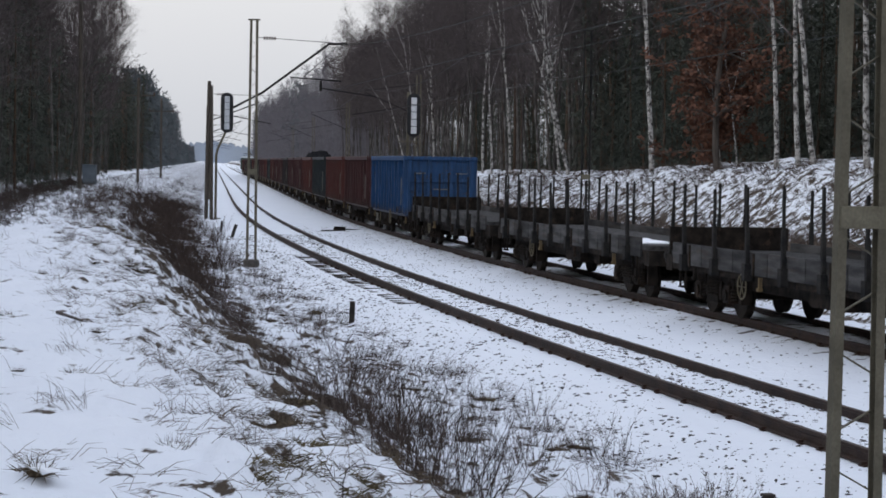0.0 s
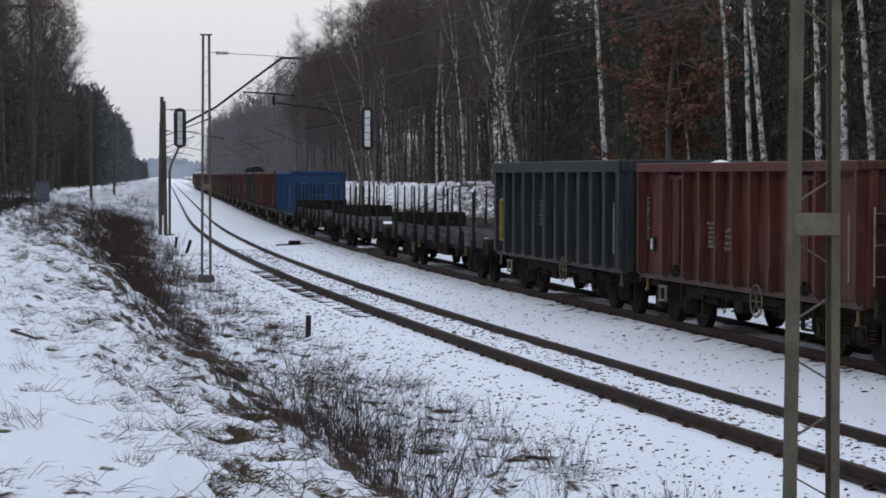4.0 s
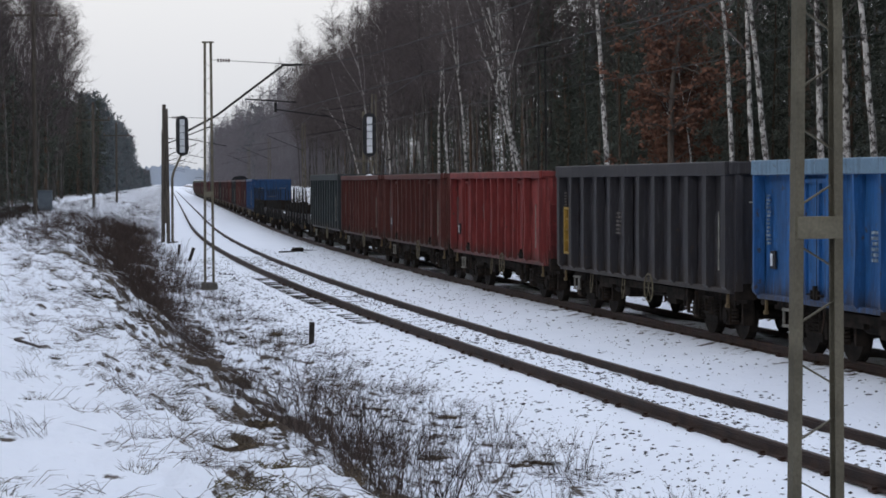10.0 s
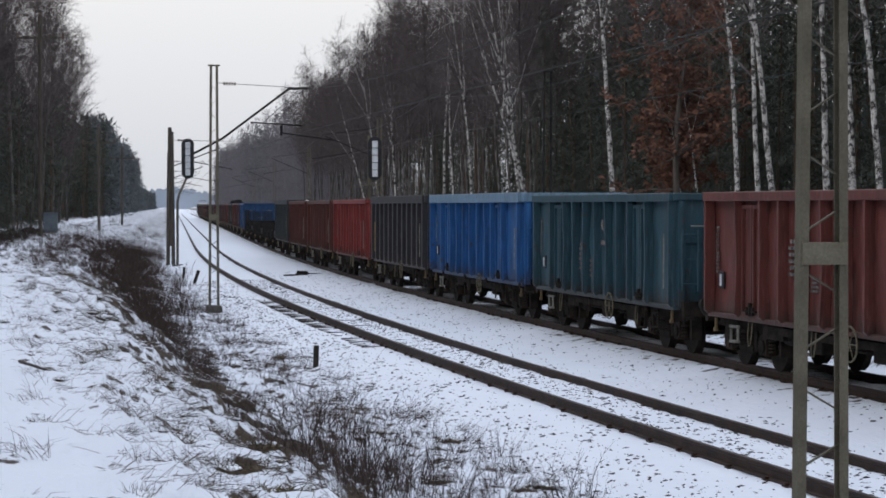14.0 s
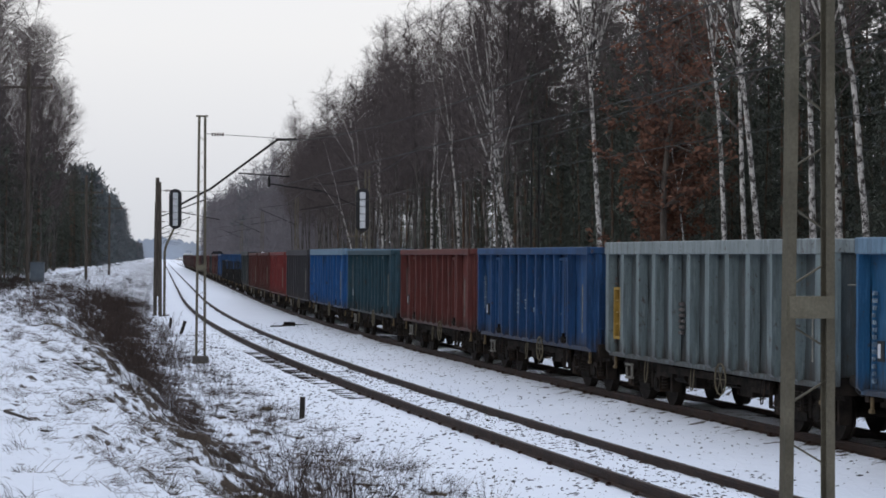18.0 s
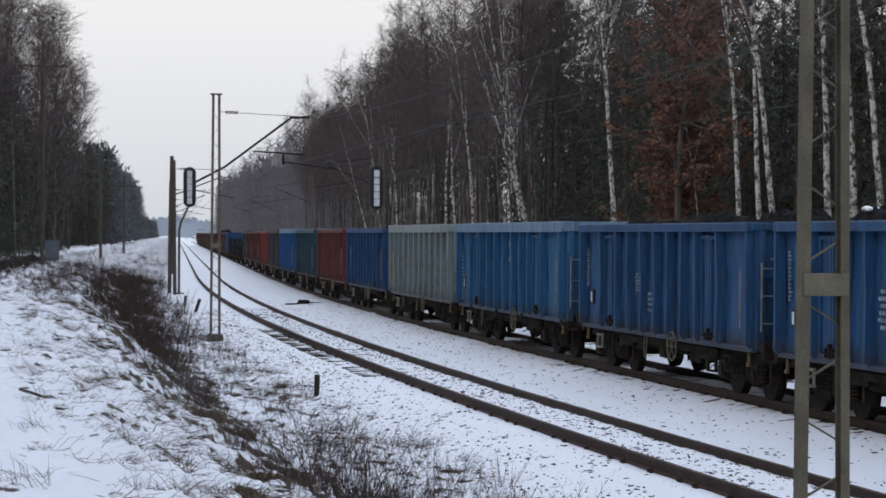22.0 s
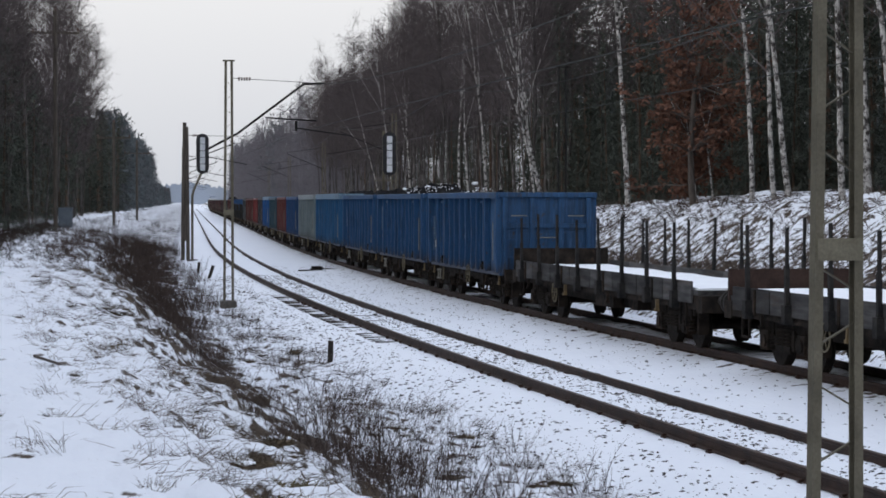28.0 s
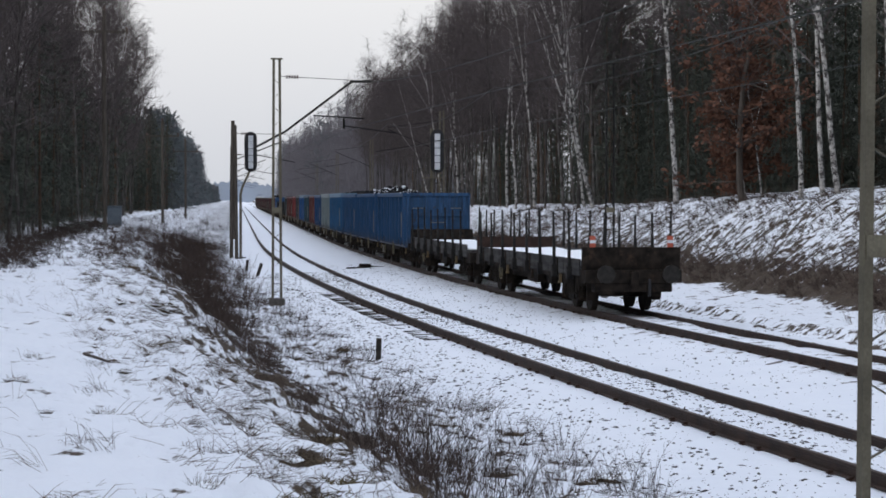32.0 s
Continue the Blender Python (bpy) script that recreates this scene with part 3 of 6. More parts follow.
def bogie_side_bm():
    bm = bmesh.new()
    box(bm, -1.32, 1.32, -0.05, 0.06, 0.68, 0.9)
    box(bm, -0.46, 0.46, -0.08, 0.1, 0.34, 0.72)
    box(bm, -0.34, 0.34, 0.04, 0.13, 0.28, 0.42)
    bar(bm, (-0.95, 0.02, 0.74), (-0.4, 0.02, 0.4), 0.13, 0.14)
    bar(bm, (0.95, 0.02, 0.74), (0.4, 0.02, 0.4), 0.13, 0.14)
    for x in (-0.9, 0.9):
        box(bm, x - 0.17, x + 0.17, -0.06, 0.15, 0.3, 0.66)
        box(bm, x - 0.3, x + 0.3, -0.05, 0.08, 0.6, 0.86)
        disc(bm, (x, 0.16, 0.46), (0, 1, 0), 0.12, 0.05, 12)
        for dx in (-0.27, 0.27):
            for i in range(4):
                disc(bm, (x + dx, 0.05, 0.38 + i * 0.065), (0, 0, 1), 0.085, 0.035, 9)
    for x in (-1.42, 1.42):
        box(bm, x - 0.05, x + 0.05, -0.2, 0.02, 0.3, 0.8)
    box(bm, -0.62, 0.62, -0.16, -0.06, 0.3, 0.7)
    for x in (-0.24, 0, 0.24):
        for i in range(4):
            disc(bm, (x, 0.09, 0.44 + i * 0.065), (0, 0, 1), 0.09, 0.035, 9)
    return finish(bm)


WHEELS = []


def add_bogies(thing, pivot, turning=True):
    for x in (-pivot, pivot):
        bogie = new("bogie")
        bogie.parent = thing
        bogie.matrix_basis = pose(x, 0, 0)
        for y in (-1, 1):
            hang("side_frame", shared(PIECES, "side_frame", bogie_side_bm, UNDER), bogie, "", pose(0, y * 0.98, 0, 0, 0, 0 if y > 0 else 180))
            for wx in (-0.9, 0.9):
                ob = hang("wheel", shared(PIECES, "wheel", wheel_bm, WHEEL), bogie, "", pose(wx, y * 0.7525, 0.46, 0, 0, 0 if y > 0 else 180))
                if turning:
                    WHEELS.append((ob, wx, y))
        for wx in (-0.9, 0.9):
            hang("axle", shared(PIECES, "axle", lambda: (lambda b: (bar(b, (0, -0.9, 0), (0, 0.9, 0), 0.16, 0.16, 10), finish(b))[-1])(bmesh.new()), WHEEL), bogie, "", pose(wx, 0, 0.46))
        hang("bolster", shared(PIECES, "bolster", lambda: boxes((-0.22, 0.22, -0.9, 0.9, 0.5, 0.86)), UNDER), bogie)


def add_buffers(thing, half, z=1.05, reach=0.56):
    for sx in (-1, 1):
        for y in (-0.875, 0.875):
            hang("buffer", shared(PIECES, "buffer_%.2f" % reach, lambda: buffer_bm(reach), BUFFERHEAD), thing, "", pose(sx * half, y, z, 0, 0, 0 if sx > 0 else 180))
        hang("coupler", shared(PIECES, "coupler", lambda: boxes((0, 0.15, -0.06, 0.06, -0.08, 0.05), (0.1, 0.17, -0.1, 0.1, -0.3, 0.04)), UNDER), thing, "", pose(sx * half, 0, z, 0, 0, 0 if sx > 0 else 180))


def side_ribs(style):
    """Where the uprights stand along the side, and where the doors are."""
    h = LONG[style] / 2
    if style == "ribbed":
        return [-h + 0.14 + (2 * h - 0.28) * i / 11 for i in range(12)], []
    if style == "short":
        return [h - f for f in (0.08, 1.7, 2.98, 3.9, 4.85, 5.78, 6.7, 7.62, 8.5, 9.78, 11.47)], [h - 2.91, h - 9.71]
    xs = [h - f for f in (0.08, 1.98, 3.4, 4.42, 5.45, 6.5, 7.55, 8.58, 9.5, 10.92, 12.92)]
    return xs, [h - 3.28, h - 10.78]


def wall_bm(seed, length):
    """A steel side sheet, a little bulged and dented between its uprights."""
    bm = bmesh.new()
    nx, nz = 120, 12
    z0, z1 = ZB, ZT - 0.1
    rows = []
    for j in range(nz + 1):
        row = []
        for i in range(nx + 1):
            x, z = -length / 2 + length * i / nx, z0 + (z1 - z0) * j / nz
            inside = math.sin(math.pi * j / nz)
            y = inside * (0.04 * math.sin(x * 2.1 + seed * 2) * math.sin(x * 0.7 + seed) + 0.05 * noise.noise(Vector((x * 1.3, z * 1.1, seed * 7.0))) + 0.03 * noise.noise(Vector((x * 3.1, z * 2.4, seed * 3.0 + 9))))
            row.append(bm.verts.new((x, y - 0.005, z)))
        rows.append(row)
    for j in range(nz):
        for i in range(nx):
            bm.faces.new((rows[j][i], rows[j][i + 1], rows[j + 1][i + 1], rows[j + 1][i])).smooth = True
    box(bm, -length / 2, length / 2, -0.06, -0.035, ZB, ZT - 0.1)
    return finish(bm)


def rib_bm(w, depth, bow=0.0):
    """An upright of the side, straight or knocked a little to one side."""
    bm = bmesh.new()
    levels = ((ZB + 0.02, depth * 0.7, 0), (ZB + 0.08, depth, 0.05), (ZB + 0.6, depth * (1 - abs(bow) * 3), 0.7), (ZB + 1.1, depth * (1 - abs(bow) * 5), 1.0), (ZB + 1.6, depth * (1 - abs(bow) * 2), 0.6), (ZT - 0.17, depth, 0))
    rows = [[bm.verts.new((px + bow * q, py, zz)) for px, py in ((-w, 0), (-w * 0.92, y), (w * 0.92, y), (w, 0))] for zz, y, q in levels]
    for lo, hi in zip(rows, rows[1:]):
        for i in range(3):
            bm.faces.new((lo[i], lo[i + 1], hi[i + 1], hi[i]))
    bm.faces.new(rows[0])
    bm.faces.new(rows[-1][::-1])
    return finish(bm)


def door_leaf_bm():
    """One door leaf: a sheet with a raised rim all round and one stiffener."""
    bm = bmesh.new()
    x1, z0, z1 = 0.55, ZB + 0.04, ZT - 0.24
    outer = [bm.verts.new(p) for p in ((0, 0.09, z0), (x1, 0.09, z0), (x1, 0.09, z1), (0, 0.09, z1))]
    inner = [bm.verts.new(p) for p in ((0.07, 0.09, z0 + 0.08), (x1 - 0.07, 0.09, z0 + 0.08), (x1 - 0.07, 0.09, z1 - 0.08), (0.07, 0.09, z1 - 0.08))]
    deep = [bm.verts.new((v.co.x, 0.035, v.co.z)) for v in inner]
    back = [bm.verts.new((v.co.x, 0.0, v.co.z)) for v in outer]
    for i in range(4):
        j = (i + 1) % 4
        bm.faces.new((outer[i], outer[j], inner[j], inner[i]))
        bm.faces.new((inner[i], inner[j], deep[j], deep[i]))
        bm.faces.new((outer[j], outer[i], back[i], back[j]))
    bm.faces.new(deep)
    return finish(bm)


def emblem_bm(z):
    """Two small curved blades over a short bar, painted on the sheet."""
    bm = bmesh.new()
    for side in (1, -1):
        rows = []
        for i in range(7):
            g = math.pi * (i / 6 - 0.5)
            thick = 0.07 * math.sin(math.pi * (i + 0.4) / 6.8)
            cx, cz = side * (0.03 + 0.1 * math.cos(g)), z + 0.13 * math.sin(g) + side * 0.04
            rows.append([bm.verts.new((cx - thick, HW - 0.07, cz)), bm.verts.new((cx + thick, HW - 0.07, cz)), bm.verts.new((cx + thick, HW - 0.115, cz)), bm.verts.new((cx - thick, HW - 0.115, cz))])
        for lo, hi in zip(rows, rows[1:]):
            for i in range(4):
                bm.faces.new((lo[i], lo[(i + 1) % 4], hi[(i + 1) % 4], hi[i]))
    box(bm, -0.24, 0.24, HW - 0.115, HW - 0.07, z - 0.42, z - 0.31)
    return finish(bm)


def piece_lettering(g, x, z, wide, rows, rnd, ink):
    """A block of faded lettering: rows of short bars of uneven length, painted on the sheet."""
    bm = bmesh.new()
    size = rnd.choice((0.04, 0.05, 0.065))
    for r in range(rows):
        u = x + wide * rnd.uniform(0, 0.25)
        while u > x - wide + 0.06:
            ln = min(rnd.uniform(0.03, 0.11), u - x + wide)
            top = z - r * size * 1.75
            box(bm, u - ln, u, HW - 0.116, HW - 0.072, top - size, top)
            u -= ln + rnd.uniform(0.02, 0.05)
    tagged(part("marking", finish(bm), ink, g, "faded pale lettering bars"), kind="stuff")


def loop_bm():
    """A bent rod that hangs below the sill in a narrow loop."""
    bm = bmesh.new()
    pts = [(-0.1, 0, 0.04), (-0.11, 0.02, -0.2), (-0.06, 0.03, -0.4), (0.03, 0.03, -0.42), (0.09, 0.02, -0.22), (0.08, 0, 0.04)]
    for a, b in zip(pts, pts[1:]):
        bar(bm, a, b, 0.024, 0.024, 6)
    return finish(bm)


def brake_rod_bm():
    """Rods, levers and hangers of the brake between the bogies."""
    bm = bmesh.new()
    bar(bm, (-3.0, 0.95, 0.62), (3.0, 0.95, 0.66), 0.045, 0.045, 6)
    bar(bm, (-2.6, 1.12, 0.8), (2.7, 1.12, 0.72), 0.035, 0.035, 6)
    for x in (-2.2, -0.9, 0.6, 1.9):
        bar(bm, (x, 0.95, 0.5), (x + 0.1, 0.95, 0.92), 0.05, 0.03)
    box(bm, -1.9, -1.3, 0.7, 1.05, 0.5, 0.74)
    disc(bm, (2.3, 0.9, 0.68), (1, 0, 0), 0.16, 0.7, 12)
    return finish(bm)


def build_gondola(k, coat, label, style, rail_coat=None, marks=0, yellow=False, wheel=True, far=False, wall_coat=None, logo=0.0):
    g = new("gondola_wagon")
    tagged(g, label, "freight wagon", group="wagons of the freight train")
    h = LONG[style] / 2
    trim = rail_coat or coat
    hb = h + (0.36 if style == "short" else 0.0)
    tall = 0.09 if rail_coat or style == "ribbed" else 0.0

    def piece(name, key, maker, mat, where=None, label=""):
        ob = hang(name, shared(PIECES, key + "_" + style, maker, mat), g, label, where)
        recolour(ob, mat)
        return ob

    for sy in (1, -1):
        flip = pose(0, sy * (HW - 0.13), 0, 0, 0, 0 if sy > 0 else 180)
        piece("side_wall", "wall_%d" % (int(k) % 4), lambda: wall_bm(int(k) % 4, 2 * h), wall_coat or coat, flip)
        xs, doors = side_ribs(style)
        if far and sy < 0:
            xs, doors = [], []
        for i, x in enumerate(xs):
            bend = 0 if style == "ribbed" or i in (0, len(xs) - 1) else int(k * 3 + i * 5) % 4
            piece("rib", "rib_%d" % bend, lambda: rib_bm(*((0.12, 0.19) if style == "ribbed" else (0.045, 0.2)), bow=(0.0, 0.035, -0.03, 0.012)[bend]), coat, flip @ pose(x, 0, 0))
            if style == "doored" and i % 3 == 1:
                piece("rib_foot", "rib_foot", lambda: boxes((-0.1, 0.1, 0.02, 0.13, ZB - 0.1, ZB + 0.02)), UNDER, flip @ pose(x, 0, 0))
        for a in doors:
            for x in (a, a + 0.57):
                piece("side_door", "door_leaf", door_leaf_bm, coat, flip @ pose(x, 0, 0))
            # latch bars; the last thin box is a dark strip for the leaf gap
            piece("door_latch", "door_latch", lambda: boxes((-0.04, 0.04, 0.09, 0.15, ZB + 0.06, ZB + 0.3), (-0.3, 0.34, 0.095, 0.135, ZB + 0.13, ZB + 0.16), (-0.14, -0.09, 0.09, 0.14, ZB + 0.07, ZB + 0.22), (0.13, 0.18, 0.09, 0.14, ZB + 0.07, ZB + 0.22), (-0.012, 0.012, 0.075, 0.094, ZB + 0.1, ZT - 0.27)), UNDER, flip @ pose(a + 0.56, 0, 0))
        piece("top_rail", "top_rail_%.2f" % tall, lambda: finish(boxes((-h - 0.02, h + 0.02, -0.06, 0.21, ZT - 0.17, ZT + tall)), 0.015), trim, flip)
        piece("bottom_rail", "bottom_rail", lambda: finish(boxes((-h, h, -0.04, 0.1, ZB - 0.045, ZB + 0.045)), 0.01), coat, flip)
        piece("sill", "sill", lambda: boxes((-hb, hb, -0.34, -0.24, ZB - 0.24, ZB + 0.005), (-h, h, -0.24, -0.06, ZB - 0.05, ZB + 0.005)), UNDER, flip)
    for sx in (1, -1):
        m = pose(sx * h, 0, 0, 0, 0, 0 if sx > 0 else 180)
        piece("end_wall", "end_wall", lambda: boxes((-0.04, 0.0, -HW + 0.1, HW - 0.1, ZB, ZT - 0.05)), wall_coat or coat, m)
        for y in (-1.22, -0.42, 0.42, 1.22):
            piece("end_post", "end_post", lambda: boxes((0.0, 0.09, -0.07, 0.07, ZB, ZT - 0.14)), coat, m @ pose(0, y, 0))
        piece("end_rail", "end_rail_%.2f" % tall, lambda: finish(boxes((-0.05, 0.11, -HW, HW, ZT - 0.15, ZT + tall - 0.005)), 0.015), trim, m)
        piece("end_beam", "end_beam", lambda: boxes((-0.12, 0.03, -HW + 0.12, HW - 0.12, 0.8, ZB + 0.14)), UNDER, pose(sx * hb, 0, 0, 0, 0, 0 if sx > 0 else 180))
        if hb > h:
            piece("end_platform", "end_platform", lambda: boxes((0.0, hb - h - 0.13, -HW + 0.16, HW - 0.16, ZB - 0.02, ZB + 0.05)), UNDER, m)
            piece("end_crossbar", "end_crossbar", lambda: boxes((0.0, 0.07, -HW + 0.12, HW - 0.12, 2.28, 2.4)), coat, m)
    piece("floor", "floor", lambda: boxes((-h + 0.05, h - 0.05, -HW + 0.14, HW - 0.14, ZB - 0.05, ZB + 0.05)), UNDER)
    piece("centre_sill", "centre_sill", lambda: boxes((-hb, hb, -0.35, 0.35, 0.8, ZB - 0.05), (-3.2, 3.2, -1.2, -1.1, 0.72, ZB - 0.1), (-3.2, 3.2, 1.1, 1.2, 0.72, ZB - 0.1)), UNDER)
    piece("brake_tank", "brake_tank", lambda: (lambda b: (bar(b, (-0.6, 0.7, 0.75), (0.5, 0.7, 0.75), 0.38, 0.38, 12), finish(b))[-1])(bmesh.new()), UNDER)
    add_bogies(g, 4.5 if style == "doored" else 4.35, not far)
    add_buffers(g, hb, 1.05, 0.24 if style == "doored" else 0.56)
    # steps and grab rails at the corners
    for sx, mat in ((1, HANDRAIL), (-1, UNDER)):
        piece("step", "step", lambda: boxes((-0.2, -0.165, -0.02, 0.02, 0.48, ZB - 0.15), (0.165, 0.2, -0.02, 0.02, 0.48, ZB - 0.15), (-0.165, 0.165, -0.05, 0.05, 0.48, 0.52), (-0.165, 0.165, -0.05, 0.05, 0.76, 0.8)), mat, pose(sx * (h - 1.35), HW - 0.08, 0), "pale steel foot step" if sx > 0 else "")
        piece("tie_hook", "tie_hook", lambda: finish(boxes((-0.03, 0.03, -0.02, 0.03, ZB - 0.3, ZB - 0.06), (-0.05, 0.05, -0.02, 0.05, ZB - 0.32, ZB - 0.25)), 0.012), HOOK, pose(sx * (h - 0.3), HW - 0.1, 0), "dull orange tie-down hook")
    for x in (-2.6, 2.9):
        piece("brake_gear", "brake_gear", lambda: boxes((-0.5, 0.5, 0.75, 1.15, 0.62, 0.95), (-0.06, 0.06, -1.1, 1.1, 0.6, 0.7)), UNDER, pose(x, 0, 0))
    if style != "ribbed":
        def end_ladder():
            bm = bmesh.new()
            for y in (HW - 0.5, HW - 0.16):
                bar(bm, (-h - 0.16, y, 1.3), (-h - 0.16, y, 2.55), 0.035, 0.035, 6)
            for z in (1.45, 1.95, 2.45):
                bar(bm, (-h - 0.16, HW - 0.5, z), (-h - 0.16, HW - 0.16, z), 0.025, 0.025, 6)
            return finish(bm)
        piece("end_ladder", "end_ladder", end_ladder, HANDRAIL if k in (9, 0, -1) else coat, None, "steel end ladder")
    piece("handrail", "handrail", lambda: (lambda b: (bar(b, (-h + 0.2, HW + 0.12, 1.35), (-h + 0.2, HW + 0.12, 2.45), 0.03, 0.03, 6), finish(b))[-1])(bmesh.new()), HANDRAIL, None, "thin pale grab rail")
    piece("end_handrail", "end_handrail", lambda: (lambda b: (bar(b, (-h - 0.14, 0.6, 2.62), (-h - 0.14, 1.05, 2.62), 0.03, 0.03, 6), bar(b, (-h - 0.14, -1.05, 2.62), (-h - 0.14, -0.6, 2.62), 0.03, 0.03, 6), bar(b, (-h - 0.14, -0.3, 2.0), (-h - 0.14, 0.3, 2.0), 0.03, 0.03, 6), finish(b))[-1])(bmesh.new()), HANDRAIL, None, "pale grab rails on the end")
    if not yellow:
        piece("label_frame", "label_frame", lambda: boxes((-0.14, 0.1, -0.04, -0.012, -0.16, 0.16)), BLACK, pose(h - 0.55, HW - 0.09, 1.62), "dark label frame")
        piece("label_plate", "label_plate", lambda: boxes((-0.03, 0.06, -0.01, 0.0, -0.11, 0.11)), SIGWHITE, pose(h - 0.55, HW - 0.09, 1.62), "small white label plate")
    if wheel:
        def hw():
            bm = bmesh.new()
            ring(bm, (0, 0, 0), (0, 1, 0), 0.29, 0.017)
            for i in range(3):
                a = math.pi * i / 3
                bar(bm, (-0.29 * math.cos(a), 0, -0.29 * math.sin(a)), (0.29 * math.cos(a), 0, 0.29 * math.sin(a)), 0.014, 0.014)
            return finish(bm)
        piece("brake_wheel", "brake_wheel", hw, BRAKEWHEEL, pose(-1.2, HW + 0.02, 0.8), "dull spoked brake wheel")
    if yellow:
        piece("ladder_frame", "ladder_frame", lambda: boxes((h - 0.92, h - 0.86, HW - 0.12, HW - 0.02, 1.35, 2.35), (h - 0.42, h - 0.36, HW - 0.12, HW - 0.02, 1.35, 2.35), (h - 0.92, h - 0.36, HW - 0.12, HW - 0.02, 2.35, 2.41), (h - 0.92, h - 0.36, HW - 0.12, HW - 0.02, 1.29, 1.35), (h - 0.86, h - 0.42, HW - 0.1, HW - 0.06, 1.6, 1.64), (h - 0.86, h - 0.42, HW - 0.1, HW - 0.06, 1.85, 1.89), (h - 0.86, h - 0.42, HW - 0.1, HW - 0.06, 2.1, 2.14), (h - 0.86, h - 0.42, HW - 0.128, HW - 0.11, 1.35, 2.35)), YELLOW, None, "yellow ladder frame")
    rnd = random.Random(k * 31 + 7)
    if not far:
        spots = [(h - 0.3, 2.65, 0.09, 13), (1.6, 2.3, 0.42, 6), (0.7, 1.9, 0.26, 4), (-2.6, 1.8, 0.22, 4), (-h + 1.3, 1.6, 0.2, 3), (2.6, 2.0, 0.3, 2)]
        ink = LETTER if coat in (BLUE, BRIGHT, LIGHTBLUE, DEEPBLUE) else FADED
        for x, z, wide, rows in spots[:2 + marks // 2]:
            piece_lettering(g, x + rnd.uniform(-0.08, 0.08), z + rnd.uniform(-0.15, 0.15), wide, rows, rnd, ink)
        if logo:
            piece("emblem", "emblem_%.2f" % logo, lambda: emblem_bm(logo), ink, pose(-0.4, 0, 0), "pale worn emblem over a short bar")
        piece("step_frame", "step_frame", lambda: boxes((-0.26, -0.22, -0.03, 0.03, 0.42, ZB - 0.1), (0.22, 0.26, -0.03, 0.03, 0.42, ZB - 0.1), (-0.22, 0.22, -0.04, 0.04, 0.42, 0.46)), UNDER, pose(-h + 2.4, HW - 0.1, 0))
        for x in (-3.1, 0.9, 3.6):
            piece("hose", "hose", loop_bm, BRAKEWHEEL if rnd.random() < 0.35 else UNDER, pose(x + rnd.uniform(-0.3, 0.3), HW - 0.12, ZB - 0.08), "hanging loop below the sill")
        piece("brake_rod", "brake_rod", brake_rod_bm, UNDER)
        piece("valve_box", "valve_box", lambda: finish(boxes((-0.3, 0.1, 0.9, 1.2, 0.5, 0.86), (0.16, 0.3, 0.95, 1.15, 0.56, 0.86), (0.34, 0.8, 1.0, 1.1, 0.7, 0.78)), 0.02), UNDER, pose(rnd.uniform(-0.6, 1.6), 0, 0))
    return g


GONDOLAS = []
FLATS = []


# how far each wagon's middle lies behind its place in the even row
MIDDLE = {10: 7.2, 9: 6.88, 8: 6.5, 7: 6.06, 5: 6.7, 4: 7.12, 3: 7.28, 2: 6.62, 1: 6.45, 0: 7.0, -1: 7.55, -2: 6.9, -3: 6.44}


def middle(k):
    return MIDDLE[k] if k in MIDDLE else 6.125


def gondola(k, *a, **kw):
    GONDOLAS.append((build_gondola(k, *a, **kw), k, middle(k)))


BLUE = paint("blue_paint", (0.03, 0.12, 0.28), 0.65)
BRIGHT = paint("bright_blue_paint", (0.028, 0.155, 0.43), 0.75)
LIGHTBLUE = paint("light_blue_paint", (0.034, 0.165, 0.35), 0.72)
DEEPBLUE = paint("deep_blue_paint", (0.024, 0.1, 0.26), 0.75)
PALEBLUE = paint("pale_blue_rail", (0.22, 0.36, 0.5), 0.85)
TEAL = paint("teal_paint", (0.04, 0.105, 0.14), 0.75, (0.10, 0.06, 0.04))
DARKGREEN = paint("dark_green_paint", (0.035, 0.05, 0.055), 0.7)
DARKGREY = paint("dark_grey_paint", (0.055, 0.052, 0.06), 0.75)
SOOT = paint("sooty_paint", (0.04, 0.036, 0.034), 0.7)
BROWN = paint("brown_paint", (0.15, 0.042, 0.032), 0.72)
RED = paint("red_paint", (0.33, 0.055, 0.05), 0.75)
MIDRED = paint("faded_red_paint", (0.2, 0.055, 0.045), 0.75)
GREYWHITE = paint("grey_paint", (0.25, 0.315, 0.325), 0.85, (0.10, 0.10, 0.11), (0.58, 0.72))
RAILWHITE = paint("grey_rail", (0.36, 0.42, 0.43), 0.85)

gondola(10, DARKGREEN, "dark grey-green ribbed open wagon with yellow ladder recess", "ribbed", marks=3, yellow=True)
gondola(9, BROWN, "rusty brown open wagon with side doors", "short", marks=2)
gondola(8, BROWN, "dull brown-red open wagon with dented side", "short", marks=2)
gondola(7, RED, "red open freight wagon with side doors", "short", marks=2)
gondola(6, DARKGREY, "dark grey ribbed open wagon with yellow ladder recess", "ribbed", marks=3, yellow=True)
gondola(5, BRIGHT, "bright blue open wagon with pale top rail", "doored", rail_coat=PALEBLUE, marks=2)
gondola(4, TEAL, "grimy teal open wagon with side doors", "short", marks=2, logo=2.55)
gondola(3, MIDRED, "faded red open wagon with side doors", "short", marks=2)
gondola(2, DEEPBLUE, "deep blue open wagon with white lettering", "short", marks=4, logo=2.1)
